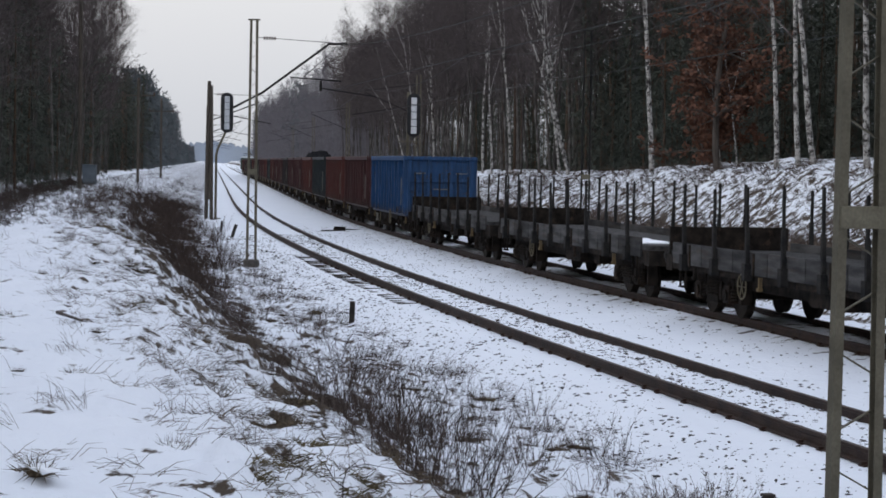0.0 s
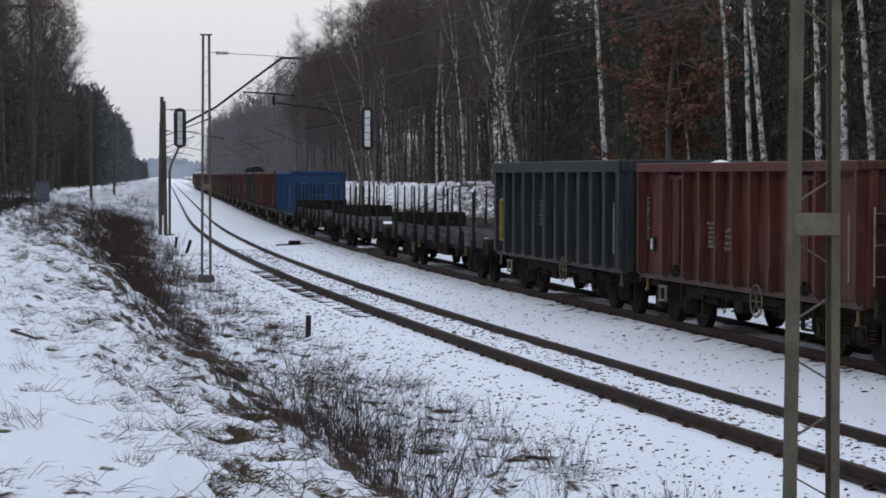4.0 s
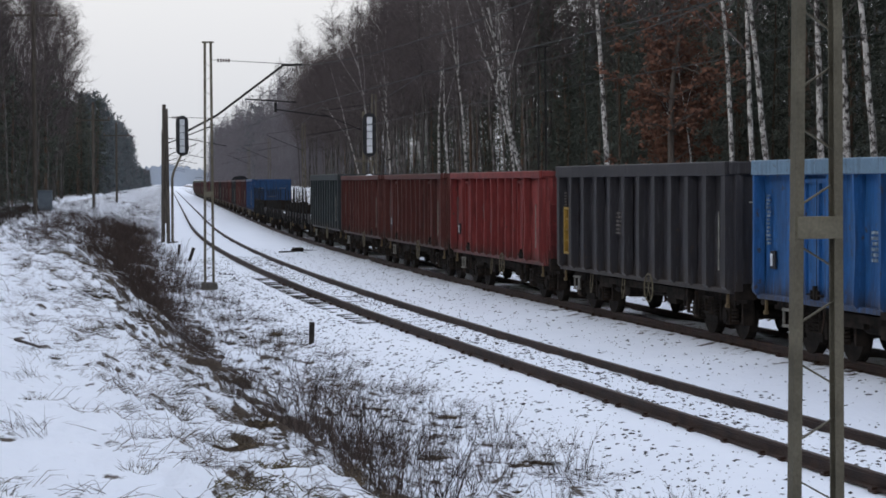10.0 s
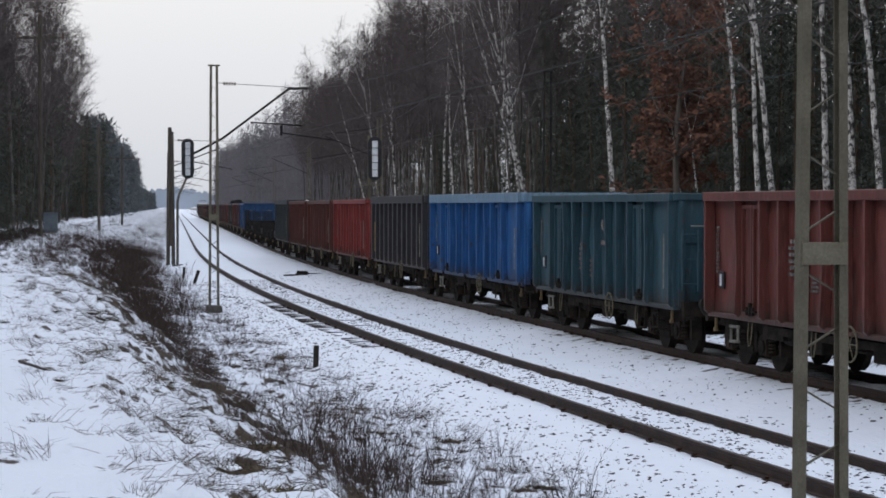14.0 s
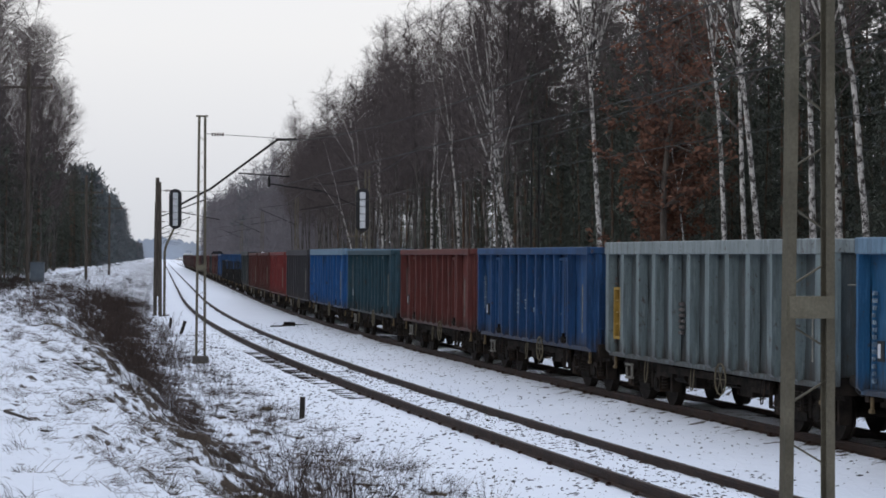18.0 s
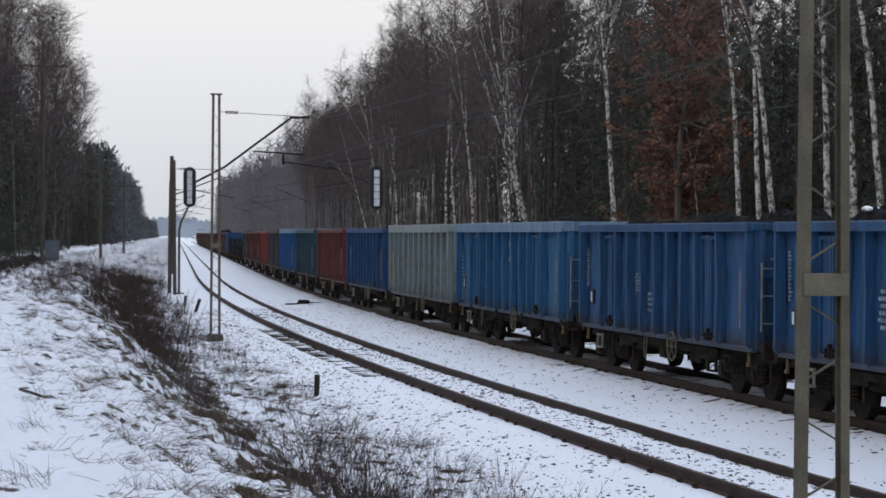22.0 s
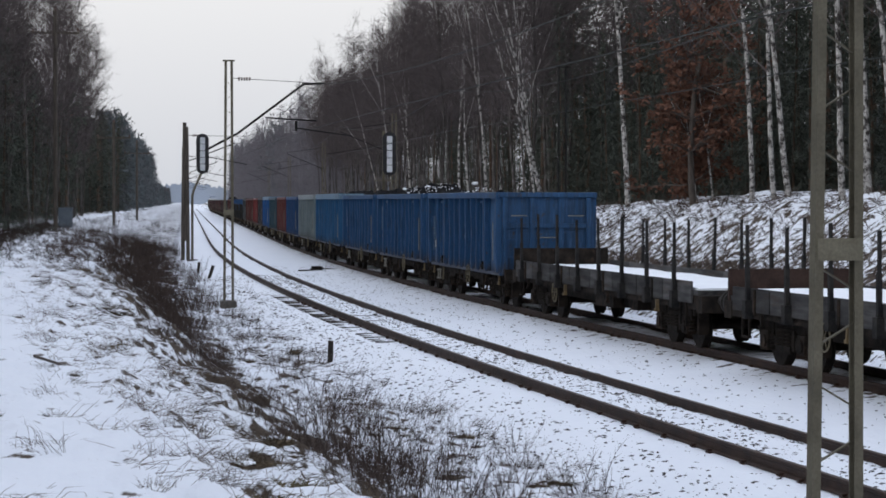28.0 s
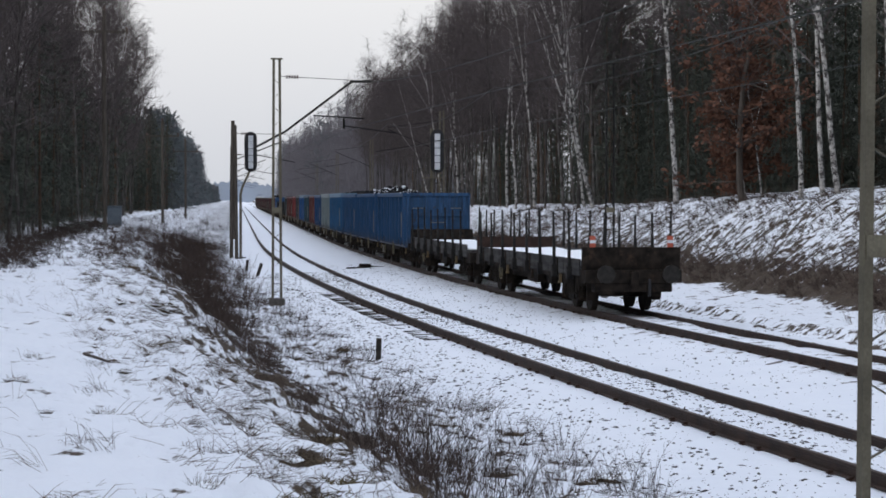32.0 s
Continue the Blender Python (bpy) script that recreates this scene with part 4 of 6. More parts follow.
# darker grey for the sunken side panels and the end walls
GREYDARKER = paint("darker_grey_paint", (0.11, 0.135, 0.14), 0.75, (0.07, 0.065, 0.06), (0.55, 0.7))
gondola(1, GREYWHITE, "streaked pale grey ribbed open wagon", "ribbed", rail_coat=RAILWHITE, marks=1, yellow=True, wall_coat=GREYDARKER)
gondola(0, LIGHTBLUE, "light blue open wagon with white lettering", "doored", rail_coat=PALEBLUE, marks=3, logo=2.75)
gondola(-1, BLUE, "blue open wagon loaded with dark coal", "short", marks=2)
gondola(-2, BLUE, "blue open wagon with white lettering and coal", "short", marks=4, logo=2.2)
gondola(-3, BLUE, "blue open wagon at the end of the coal wagons", "short", marks=2, logo=2.3)
LEAD = 9.92 + 3 * FLAT_PITCH / PITCH
gondola(LEAD + 1, DEEPBLUE, "deep blue open wagon ahead of the flat wagons", "short", marks=2)
DARKBROWN = paint("dark_brown_paint", (0.1, 0.034, 0.032), 0.75)
FAR_LOOKS = ((DARKBROWN, "dark brown"), (BROWN, "brown"), (DARKGREEN, "dark green"), (BROWN, "brown"), (DARKBROWN, "dark brown"), (DARKBROWN, "dark brown"), (SOOT, "sooty"), (DARKBROWN, "dark brown"))
for i in range(27):
    coat, word = FAR_LOOKS[i % 8]
    gondola(LEAD + 2 + i, coat, word + " open wagon far along the train", "short", wheel=False, far=True)

FL = FLAT_PITCH - 2.1


def build_flat(k, label, tail=False):
    f = new("flat_wagon")
    tagged(f, label, "flat wagon", group="wagons of the freight train")
    h = FL / 2
    part("deck", boxes((-h, h, -1.3, 1.3, 1.14, 1.24)), TIMBER, f)
    part("solebar", boxes((-h, h, -1.28, -1.2, 0.85, 1.14)), UNDER, f)
    part("solebar", boxes((-h, h, 1.2, 1.28, 0.85, 1.14)), UNDER, f)
    part("centre_sill", boxes((-h, h, -0.3, 0.3, 0.72, 1.14)), UNDER, f)
    bm = bmesh.new()
    for y in (-0.8, 0.8):
        box(bm, -4.2, 4.2, y - 0.05, y + 0.05, 0.6, 1.14)
    part("truss", finish(bm), UNDER, f)
    stakes = random.Random(int(k * 10))
    n = 8
    for i in range(n):
        a, b = -h + 0.25 + (FL - 0.5) * i / n, -h + 0.25 + (FL - 0.5) * (i + 1) / n
        part("side_board", boxes((a + 0.03, b - 0.03, 1.3, 1.35, 0.98, 1.42)), TIMBER, f)
        part("side_board", boxes((a + 0.03, b - 0.03, -1.35, -1.3, 0.98, 1.42)), TIMBER, f)
        for sy in (-1, 1):
            x = (a + b) / 2
            bm = bmesh.new()
            bar(bm, (x, sy * 1.4, 0.9), (x + stakes.uniform(-0.06, 0.06), sy * 1.42, 2.64 + stakes.uniform(-0.08, 0.08)), 0.05, 0.07)
            bar(bm, (x, sy * 1.4, 0.92), (x, sy * 1.41, 1.9), 0.075, 0.09)
            part("stake", finish(bm), STAKE, f)
            part("stake_pocket", boxes((x - 0.09, x + 0.09, sy * 1.4 - 0.08, sy * 1.4 + 0.08, 0.86, 1.2)), STAKE, f)
        if i % 2:
            part("tie_hook", boxes((a + 0.3, a + 0.36, 1.33, 1.4, 0.72, 0.96), (a + 0.27, a + 0.39, 1.33, 1.42, 0.7, 0.76)), HOOK if i % 4 == 1 else UNDER, f)
            part("hinge", boxes((a + 0.7, a + 0.78, 1.35, 1.38, 0.94, 1.4)), UNDER, f)
    for sx in (-1, 1):
        if sx > 0 or tail:
            part("end_board", boxes((sx * h - 0.04, sx * h + 0.04, -1.33, 1.33, 1.14, 1.74)), RUSTPLANK if k < -4.5 and sx > 0 else UNDER, f)
        part("end_beam", boxes((sx * (h + 0.12) - 0.2, sx * (h + 0.12) + 0.2, -1.3, 1.3, 0.8, 1.14)), UNDER, f)
    for sx in (-1, 1):
        part("step", boxes((sx * (h - 0.9) - 0.2, sx * (h - 0.9) - 0.165, 1.28, 1.32, 0.48, 0.98), (sx * (h - 0.9) + 0.165, sx * (h - 0.9) + 0.2, 1.28, 1.32, 0.48, 0.98), (sx * (h - 0.9) - 0.165, sx * (h - 0.9) + 0.165, 1.25, 1.35, 0.48, 0.52)), UNDER, f)
    bm = bmesh.new()
    ring(bm, (h - 5.0, 1.42, 0.74), (0, 1, 0), 0.24, 0.018)
    for i in range(3):
        g = math.pi * i / 3
        bar(bm, (h - 5.0 - 0.24 * math.cos(g), 1.42, 0.74 - 0.24 * math.sin(g)), (h - 5.0 + 0.24 * math.cos(g), 1.42, 0.74 + 0.24 * math.sin(g)), 0.016, 0.016)
    part("brake_wheel", finish(bm), BRAKEWHEEL, f, "dull spoked brake wheel")
    part("brake_gear", boxes((-1.2, 0.4, 0.5, 1.1, 0.55, 0.85)), UNDER, f)
    part("brake_gear", boxes((-3.4, -2.9, 0.6, 1.15, 0.6, 0.9)), UNDER, f)
    if tail:
        for y in (-1.05, 1.05):
            part("tail_board", boxes((-h - 0.07, -h - 0.042, y - 0.08, y + 0.08, 1.74, 2.04)), SIGNRED, f, "red tail marker board")
            part("tail_stripe", boxes((-h - 0.085, -h - 0.072, y - 0.08, y + 0.08, 1.85, 1.93)), SIGWHITE, f, "white stripe of the tail board")
        part("buffer_beam", finish(boxes((-h - 0.3, -h + 0.1, -1.05, 1.05, 0.56, 0.8)), 0.02), UNDER, f)
        part("brake_hose", boxes((-h - 0.4, -h - 0.3, -0.45, -0.38, 0.45, 0.9)), BLACK, f)
        part("drop_step", boxes((-h - 0.3, -h - 0.2, 0.5, 0.9, 0.5, 0.565)), UNDER, f)
    add_bogies(f, 5.9)
    add_buffers(f, h + 0.3, 1.05, 0.6)
    FLATS.append((f, k, h + 0.6))
    return f


for i in range(3):
    build_flat(9.94 + (i + 1) * FLAT_PITCH / PITCH, "flat wagon with upright steel stakes and low boards")
build_flat(-4, "flat wagon with stakes and snow on its deck")
build_flat(-4 - FLAT_PITCH / PITCH, "last flat wagon with stakes and red-white tail boards", tail=True)


# ---- growing things: shared meshes ----
class Geo:
    """Vertices and faces of one mesh in the making."""

    def __init__(self):
        self.v, self.f = [], []

    def tube(self, pts, radii, sides=5):
        base = len(self.v)
        n = len(pts)
        for i, p in enumerate(pts):
            a = pts[min(i + 1, n - 1)] - pts[max(i - 1, 0)]
            a = a.normalized() if a.length > 1e-6 else Vector((0, 0, 1))
            u = a.orthogonal().normalized()
            w = a.cross(u)
            for k in range(sides):
                g = 2 * math.pi * k / sides
                self.v.append(p + (u * math.cos(g) + w * math.sin(g)) * radii[i])
        for i in range(n - 1):
            for k in range(sides):
                self.f.append((base + i * sides + k, base + i * sides + (k + 1) % sides, base + (i + 1) * sides + (k + 1) % sides, base + (i + 1) * sides + k))

    def spike(self, a, b, r):
        """A thin twig that runs out to a point."""
        base = len(self.v)
        d = (b - a).normalized()
        u = d.orthogonal().normalized() * r
        w = d.cross(u)
        self.v += [a + u, a - u * 0.5 + w * 0.87, a - u * 0.5 - w * 0.87, b]
        self.f += [(base, base + 1, base + 3), (base + 1, base + 2, base + 3), (base + 2, base, base + 3)]

    def leaf(self, p, u, w):
        base = len(self.v)
        self.v += [p - u, p + w, p + u, p - w]
        self.f.append((base, base + 1, base + 2, base + 3))

    def mesh(self, name, mat, smooth=False):
        return make_mesh(name, self.v, self.f, mat, smooth)


def rvec(rnd, up=0.0):
    while True:
        v = Vector((rnd.uniform(-1, 1), rnd.uniform(-1, 1), rnd.uniform(-1, 1)))
        if 0.05 < v.length < 1:
            return (v.normalized() + Vector((0, 0, up))).normalized()


def wander(rnd, a, d, length, n, curl, lift=0.0):
    pts, p, d = [a], a.copy(), d.copy()
    for _ in range(n):
        d = (d + rvec(rnd) * curl + Vector((0, 0, lift))).normalized()
        p = p + d * (length / n)
        pts.append(p)
    return pts


def twigs(geo, rnd, pts, n, length, r, droop, subs=3):
    for _ in range(n):
        i = rnd.randrange(max(1, len(pts) // 3), len(pts))
        a = pts[i - 1].lerp(pts[i], rnd.random())
        axis = (pts[i] - pts[i - 1]).normalized()
        d = (axis * 0.7 + rvec(rnd) * 0.9 + Vector((0, 0, droop))).normalized()
        ln = length * rnd.uniform(0.5, 1.2)
        mid = a + d * ln * 0.5
        end = mid + (d + Vector((0, 0, droop * 0.6)) + rvec(rnd) * 0.2).normalized() * ln * 0.5
        geo.tube([a, mid], [r, r * 0.7], 3)
        geo.spike(mid, end, r * 0.7)
        for _k in range(subs):
            q = a.lerp(end, rnd.uniform(0.2, 0.9))
            geo.spike(q, q + (d + rvec(rnd) * 0.9 + Vector((0, 0, droop))).normalized() * ln * rnd.uniform(0.3, 0.6), r * 0.6)


def birch_meshes(seed, height, forks=5, dense=1.0, girth=0.125, bark=None):
    rnd = random.Random(seed)
    trunk, crown = Geo(), Geo()
    pts = wander(rnd, Vector((0, 0, -0.4)), Vector((0, 0, 1)), height, 14, 0.05, 0.03)
    rad = [girth * (1 - 0.93 * (i / 14) ** 0.9) + 0.004 for i in range(15)]
    trunk.tube(pts, rad, 7)
    limbs = []
    for i in range(forks):
        h = rnd.uniform(0.42, 0.75)
        j = int(h * 14)
        a = pts[j]
        g = rnd.uniform(0, 6.28)
        d = Vector((math.cos(g) * 0.32, math.sin(g) * 0.32, 1)).normalized()
        lp = wander(rnd, a, d, height * (1 - h) * rnd.uniform(0.6, 0.95), 6, 0.1, 0.06)
        trunk.tube(lp, [rad[j] * 0.55 * (1 - 0.9 * k / 6) + 0.004 for k in range(7)], 5)
        limbs.append(lp)
    for i in range(int(20 * dense)):
        h = 0.34 + 0.62 * (i / (20 * dense)) + rnd.uniform(-0.03, 0.03)
        j = min(13, int(h * 14))
        g = i * 2.4 + rnd.uniform(-0.4, 0.4)
        d = Vector((math.cos(g), math.sin(g), rnd.uniform(0.6, 1.3))).normalized()
        ln = (1.1 - h) * height * 0.30 * rnd.uniform(0.7, 1.2) + 0.6
        lp = wander(rnd, pts[j].lerp(pts[j + 1], rnd.random()), d, ln, 4, 0.16, 0.02)
        crown.tube(lp, [0.028 * (1 - k / 5) + 0.005 for k in range(5)], 3)
        twigs(crown, rnd, lp, int(11 * dense), 1.15, 0.009, -0.18)
    for lp in limbs + [pts[8:]]:
        twigs(crown, rnd, lp, int(26 * dense), 1.25, 0.009, -0.15)
    return trunk.mesh("trunk", bark or BIRCHBARK, True), crown.mesh("crown", BIRCHTWIG)


def vee_birch_meshes(seed, height):
    """A birch with a clean stem that opens into a wide fan of steep limbs half way up."""
    rnd = random.Random(seed)
    trunk, crown = Geo(), Geo()
    pts = wander(rnd, Vector((0, 0, -0.4)), Vector((0, 0, 1)), height * 0.54, 8, 0.025, 0.03)
    trunk.tube(pts, [0.15 * (1 - 0.45 * i / 8) for i in range(9)], 7)
    for i in range(9):
        g = i * 2.4 + rnd.uniform(-0.3, 0.3)
        out = rnd.uniform(0.25, 0.6)
        j = 8 - (i % 3) // 2
        lp = wander(rnd, pts[j], Vector((math.cos(g) * out, math.sin(g) * out, 1)).normalized(), height * rnd.uniform(0.3, 0.46), 7, 0.07, 0.05)
        trunk.tube(lp, [0.06 * (1 - 0.9 * k / 7) + 0.005 for k in range(8)], 5)
        for _ in range(5):
            k = rnd.randrange(2, 7)
            q = wander(rnd, lp[k], (lp[k] - lp[k - 1] + rvec(rnd) * 0.6).normalized(), rnd.uniform(1.2, 2.4), 4, 0.12, 0.03)
            crown.tube(q, [0.022, 0.018, 0.013, 0.009, 0.004], 3)
            twigs(crown, rnd, q, 10, 0.9, 0.008, -0.15)
        twigs(crown, rnd, lp, 16, 1.1, 0.009, -0.12)
    return trunk.mesh("trunk", BIRCHBARK, True), crown.mesh("crown", BIRCHTWIG)


def pine_meshes(seed, height, start=0.5, tufts=30, spread=1.0):
    rnd = random.Random(seed)
    trunk, crown = Geo(), Geo()
    pts = wander(rnd, Vector((0, 0, -0.4)), Vector((0, 0, 1)), height, 10, 0.03, 0.03)
    rad = [0.17 * (1 - 0.85 * i / 10) + 0.01 for i in range(11)]
    trunk.tube(pts, rad, 7)
    for i in range(8):
        h = rnd.uniform(0.18, start + 0.1)
        a = pts[int(h * 10)]
        g = rnd.uniform(0, 6.28)
        lp = wander(rnd, a, Vector((math.cos(g), math.sin(g), 0.1)), rnd.uniform(0.5, 1.6), 3, 0.2)
        trunk.tube(lp, [0.02, 0.015, 0.01, 0.004], 3)
    for i in range(tufts):
        h = start + (0.99 - start) * (i + rnd.random()) / tufts
        j = min(9, int(h * 10))
        a = pts[j].lerp(pts[j + 1], h * 10 - j)
        g = i * 2.4 + rnd.uniform(-0.5, 0.5)
        ln = (0.5 + 2.3 * math.sin(math.pi * min(1, (1.02 - h) / (1 - start) * 0.75 + 0.1))) * rnd.uniform(0.6, 1.1) * spread
        d = Vector((math.cos(g), math.sin(g), rnd.uniform(0.0, 0.5))).normalized()
        lp = wander(rnd, a, d, ln, 3, 0.15, 0.05)
        trunk.tube(lp, [0.03, 0.022, 0.014, 0.006], 3)
        for _ in range(44):
            c = lp[1].lerp(lp[3], rnd.uniform(-0.1, 1.15)) + rvec(rnd) * rnd.uniform(0.05, 0.45)
            u = rvec(rnd, 0.3) * rnd.uniform(0.12, 0.27)
            w = u.orthogonal().normalized() * rnd.uniform(0.03, 0.075)
            crown.leaf(c, u, w)
    return trunk.mesh("trunk", PINEBARK, True), crown.mesh("crown", NEEDLE)


def spruce_meshes(seed, height):
    rnd = random.Random(seed)
    trunk, crown = Geo(), Geo()
    pts = wander(rnd, Vector((0, 0, -0.3)), Vector((0, 0, 1)), height, 8, 0.02, 0.03)
    trunk.tube(pts, [0.1 * (1 - 0.9 * i / 8) + 0.006 for i in range(9)], 6)
    n = int(height * 9)
    for i in range(n):
        h = 0.05 + 0.93 * (i + rnd.random()) / n
        j = min(7, int(h * 8))
        a = pts[j].lerp(pts[j + 1], h * 8 - j)
        g = i * 2.4 + rnd.uniform(-0.5, 0.5)
        ln = (1.02 - h) * height * 0.24 * rnd.uniform(0.7, 1.15) + 0.15
        d = Vector((math.cos(g), math.sin(g), -0.12)).normalized()
        for _ in range(int(20 + ln * 24)):
            q = rnd.random() ** 0.7
            c = a + d * ln * q + Vector((0, 0, -0.1 * q * q * ln)) + rvec(rnd) * 0.14
            u = (d + rvec(rnd) * 0.7).normalized() * rnd.uniform(0.08, 0.19)
            crown.leaf(c, u, u.cross(Vector((0, 0, 1))).normalized() * rnd.uniform(0.02, 0.048))
    return trunk.mesh("trunk", PINEBARK, True), crown.mesh("crown", NEEDLE)


def oak_meshes(seed, height):
    rnd = random.Random(seed)
    trunk, crown = Geo(), Geo()
    pts = wander(rnd, Vector((0, 0, -0.3)), Vector((0, 0, 1)), height, 9, 0.08, 0.03)
    rad = [0.14 * (1 - 0.85 * i / 9) + 0.008 for i in range(10)]
    trunk.tube(pts, rad, 7)
    for i in range(46):
        h = 0.2 + 0.79 * i / 46
        j = min(8, int(h * 9))
        g = i * 2.4 + rnd.uniform(-0.5, 0.5)
        ln = (0.45 + math.sin(math.pi * min(1, (1.05 - h) * 0.9)) ** 0.8) * height * 0.2 * rnd.uniform(0.75, 1.2)
        lp = wander(rnd, pts[j], Vector((math.cos(g), math.sin(g), rnd.uniform(0.0, 0.6))).normalized(), ln, 5, 0.22, 0.0)
        trunk.tube(lp, [0.035 * (1 - k / 6) + 0.005 for k in range(6)], 4)
        for _t in range(8):
            q = lp[rnd.randrange(1, 6)]
            e = q + rvec(rnd, 0.1) * rnd.uniform(0.4, 1.0)
            trunk.spike(q, e, 0.012)
            for _ in range(15):
                c = q.lerp(e, rnd.uniform(0.1, 1.1)) + rvec(rnd) * rnd.uniform(0.02, 0.26)
                u = rvec(rnd, -0.3) * rnd.uniform(0.07, 0.13)
                crown.leaf(c, u, u.orthogonal().normalized() * rnd.uniform(0.04, 0.08))
    return trunk.mesh("trunk", OAKBARK, True), crown.mesh("crown", OAKLEAF)


BIRCHES = [birch_meshes(11, 20, 5), birch_meshes(12, 21, 3), birch_meshes(13, 19, 6), birch_meshes(14, 22, 4), birch_meshes(15, 18, 2), vee_birch_meshes(16, 20)]
THINBIRCHES = [birch_meshes(21, 14, 2, 1.0, 0.07, GREYBARK), birch_meshes(22, 13, 3, 1.0, 0.08, GREYBARK), birch_meshes(23, 12, 1, 1.1, 0.06, GREYBARK)]
GREYBIRCHES = [birch_meshes(24, 21, 3, 2.3, 0.1, GREYBARK), birch_meshes(25, 22, 4, 2.3, 0.11, GREYBARK), birch_meshes(26, 19, 2, 2.3, 0.09, GREYBARK)]
PINES = [pine_meshes(31, 22, 0.5, 34), pine_meshes(32, 20, 0.42, 34), pine_meshes(33, 23, 0.55, 30), pine_meshes(34, 14, 0.2, 40, 0.8)]
SPRUCES = [spruce_meshes(41, 7), spruce_meshes(42, 10), spruce_meshes(43, 4.5), spruce_meshes(44, 15), spruce_meshes(45, 18)]
OAKS = [oak_meshes(51, 11), oak_meshes(52, 7)]


def plant(name, meshes, s, d, turn=0.0, lean=0.0, scale=1.0, label="", group=""):
    tree = new(name)
    x, y, _ = along(s, d)
    z = float(ground_z(s, d))
    tree.matrix_basis = Matrix.Translation((x, y, z - 0.05)) @ Matrix.Rotation(lean, 4, "Y") @ Matrix.Rotation(turn, 4, "Z") @ Matrix.Scale(scale, 4)
    hang("trunk", meshes[0], tree)
    hang("crown", meshes[1], tree)
    tagged(tree, label, "tree", group)
    return tree


# birches along the top of the bank
for s, d, lean, v, sc in ((198.0, 18.5, -0.17, 0, 1.0), (182.7, 18.5, -0.1, 2, 1.0), (205.0, 18.0, -0.28, 4, 0.8), (146.5, 18.5, -0.07, 1, 0.9), (143.5, 18.8, 0.03, 4, 0.8), (131.5, 18.5, -0.06, 3, 0.9),
                          (107.3, 18.5, -0.31, 4, 0.85), (107.8, 18.6, -0.17, 2, 1.0), (112.5, 18.9, -0.12, 1, 0.75), (84.7, 18.5, -0.025, 5, 1.0), (71.5, 18.5, -0.2, 4, 0.42), (70.2, 18.8, -0.14, 4, 0.4), (63.5, 18.5, 0.025, 1, 0.9),
                          (60.7, 18.5, -0.06, 4, 0.95), (58.8, 18.5, -0.115, 3, 1.0), (53.0, 18.5, -0.06, 2, 1.05), (51.5, 18.7, -0.04, 4, 1.0), (50.5, 18.5, -0.08, 3, 1.0), (48.0, 18.5, -0.06, 1, 1.0), (45.0, 19.0, -0.05, 4, 0.9), (41.0, 19.2, -0.07, 0, 1.0), (38.5, 18.7, -0.1, 3, 0.95)):
    plant("birch_tree", BIRCHES[v], s, d, s * 1.7, lean, sc, "bare white-barked birch on the snowy bank", "birches on the bank")
plant("oak_tree", OAKS[0], 70.0, 17.9, 0.4, -0.05, 1.12, "young oak still holding rust-brown dead leaves", "oaks with dead leaves")
plant("oak_tree", OAKS[1], 72.5, 18.6, 2.0, 0.0, 0.95, "small oak still holding rust-brown dead leaves", "oaks with dead leaves")

wood = random.Random(5)


def scatter(n, s_range, d_range, gap, taken):
    out = []
    for _ in range(n * 12):
        s, d = wood.uniform(*s_range), wood.uniform(*d_range)
        if all((s - a) ** 2 + (d - b) ** 2 > gap * gap for a, b in taken):
            taken.append((s, d))
            out.append((s, d))
            if len(out) == n:
                break
    return out


taken = []
for s, d in scatter(46, (38, 118), (21, 27), 2.2, taken):
    plant("spruce_tree", SPRUCES[3 + wood.randrange(2)] if wood.random() < 0.6 else SPRUCES[1], s, d, wood.uniform(0, 6.28), 0, wood.uniform(0.55, 0.85), "dark green spruce close behind the birches", "spruces of the wood")
for s, d in scatter(44, (150, 330), (18.6, 24), 2.4, taken):
    plant("birch_tree", wood.choice(GREYBIRCHES), s, d, wood.uniform(0, 6.28), wood.uniform(-0.08, 0.02), wood.uniform(0.8, 1.02), "dense bare grey birch at the edge of the wood", "birches of the wood")
for s, d in scatter(62, (100, 340), (18.5, 27), 2.0, taken):
    plant("birch_tree", wood.choice(GREYBIRCHES), s, d, wood.uniform(0, 6.28), wood.uniform(-0.05, 0.03), wood.uniform(0.85, 1.12), "slender bare grey birch at the edge of the wood", "birches of the wood")
for s, d in scatter(9, (40, 110), (20.5, 27), 2.4, taken):
    plant("birch_tree", wood.choice(GREYBIRCHES), s, d, wood.uniform(0, 6.28), wood.uniform(-0.08, 0.03), wood.uniform(0.8, 1.0), "slender bare grey birch at the edge of the wood", "birches of the wood")
for s, d in scatter(150, (36, 340), (24, 52), 2.5, taken):
    plant("pine_tree", wood.choice(PINES[:3]), s, d, wood.uniform(0, 6.28), wood.uniform(-0.03, 0.03), wood.uniform(0.85, 1.1) * (0.72 if s > 190 else 1), "tall dark pine with a bare lower trunk", "pines of the wood")
for s, d in scatter(120, (36, 330), (21.5, 44), 2.0, taken):
    plant("spruce_tree", wood.choice(SPRUCES if d < 26 else SPRUCES[1:2] + SPRUCES[3:]), s, d, wood.uniform(0, 6.28), 0, wood.uniform(0.8, 1.15) * (0.75 if s > 190 else 1), "dark green spruce standing among the pines", "spruces of the wood")
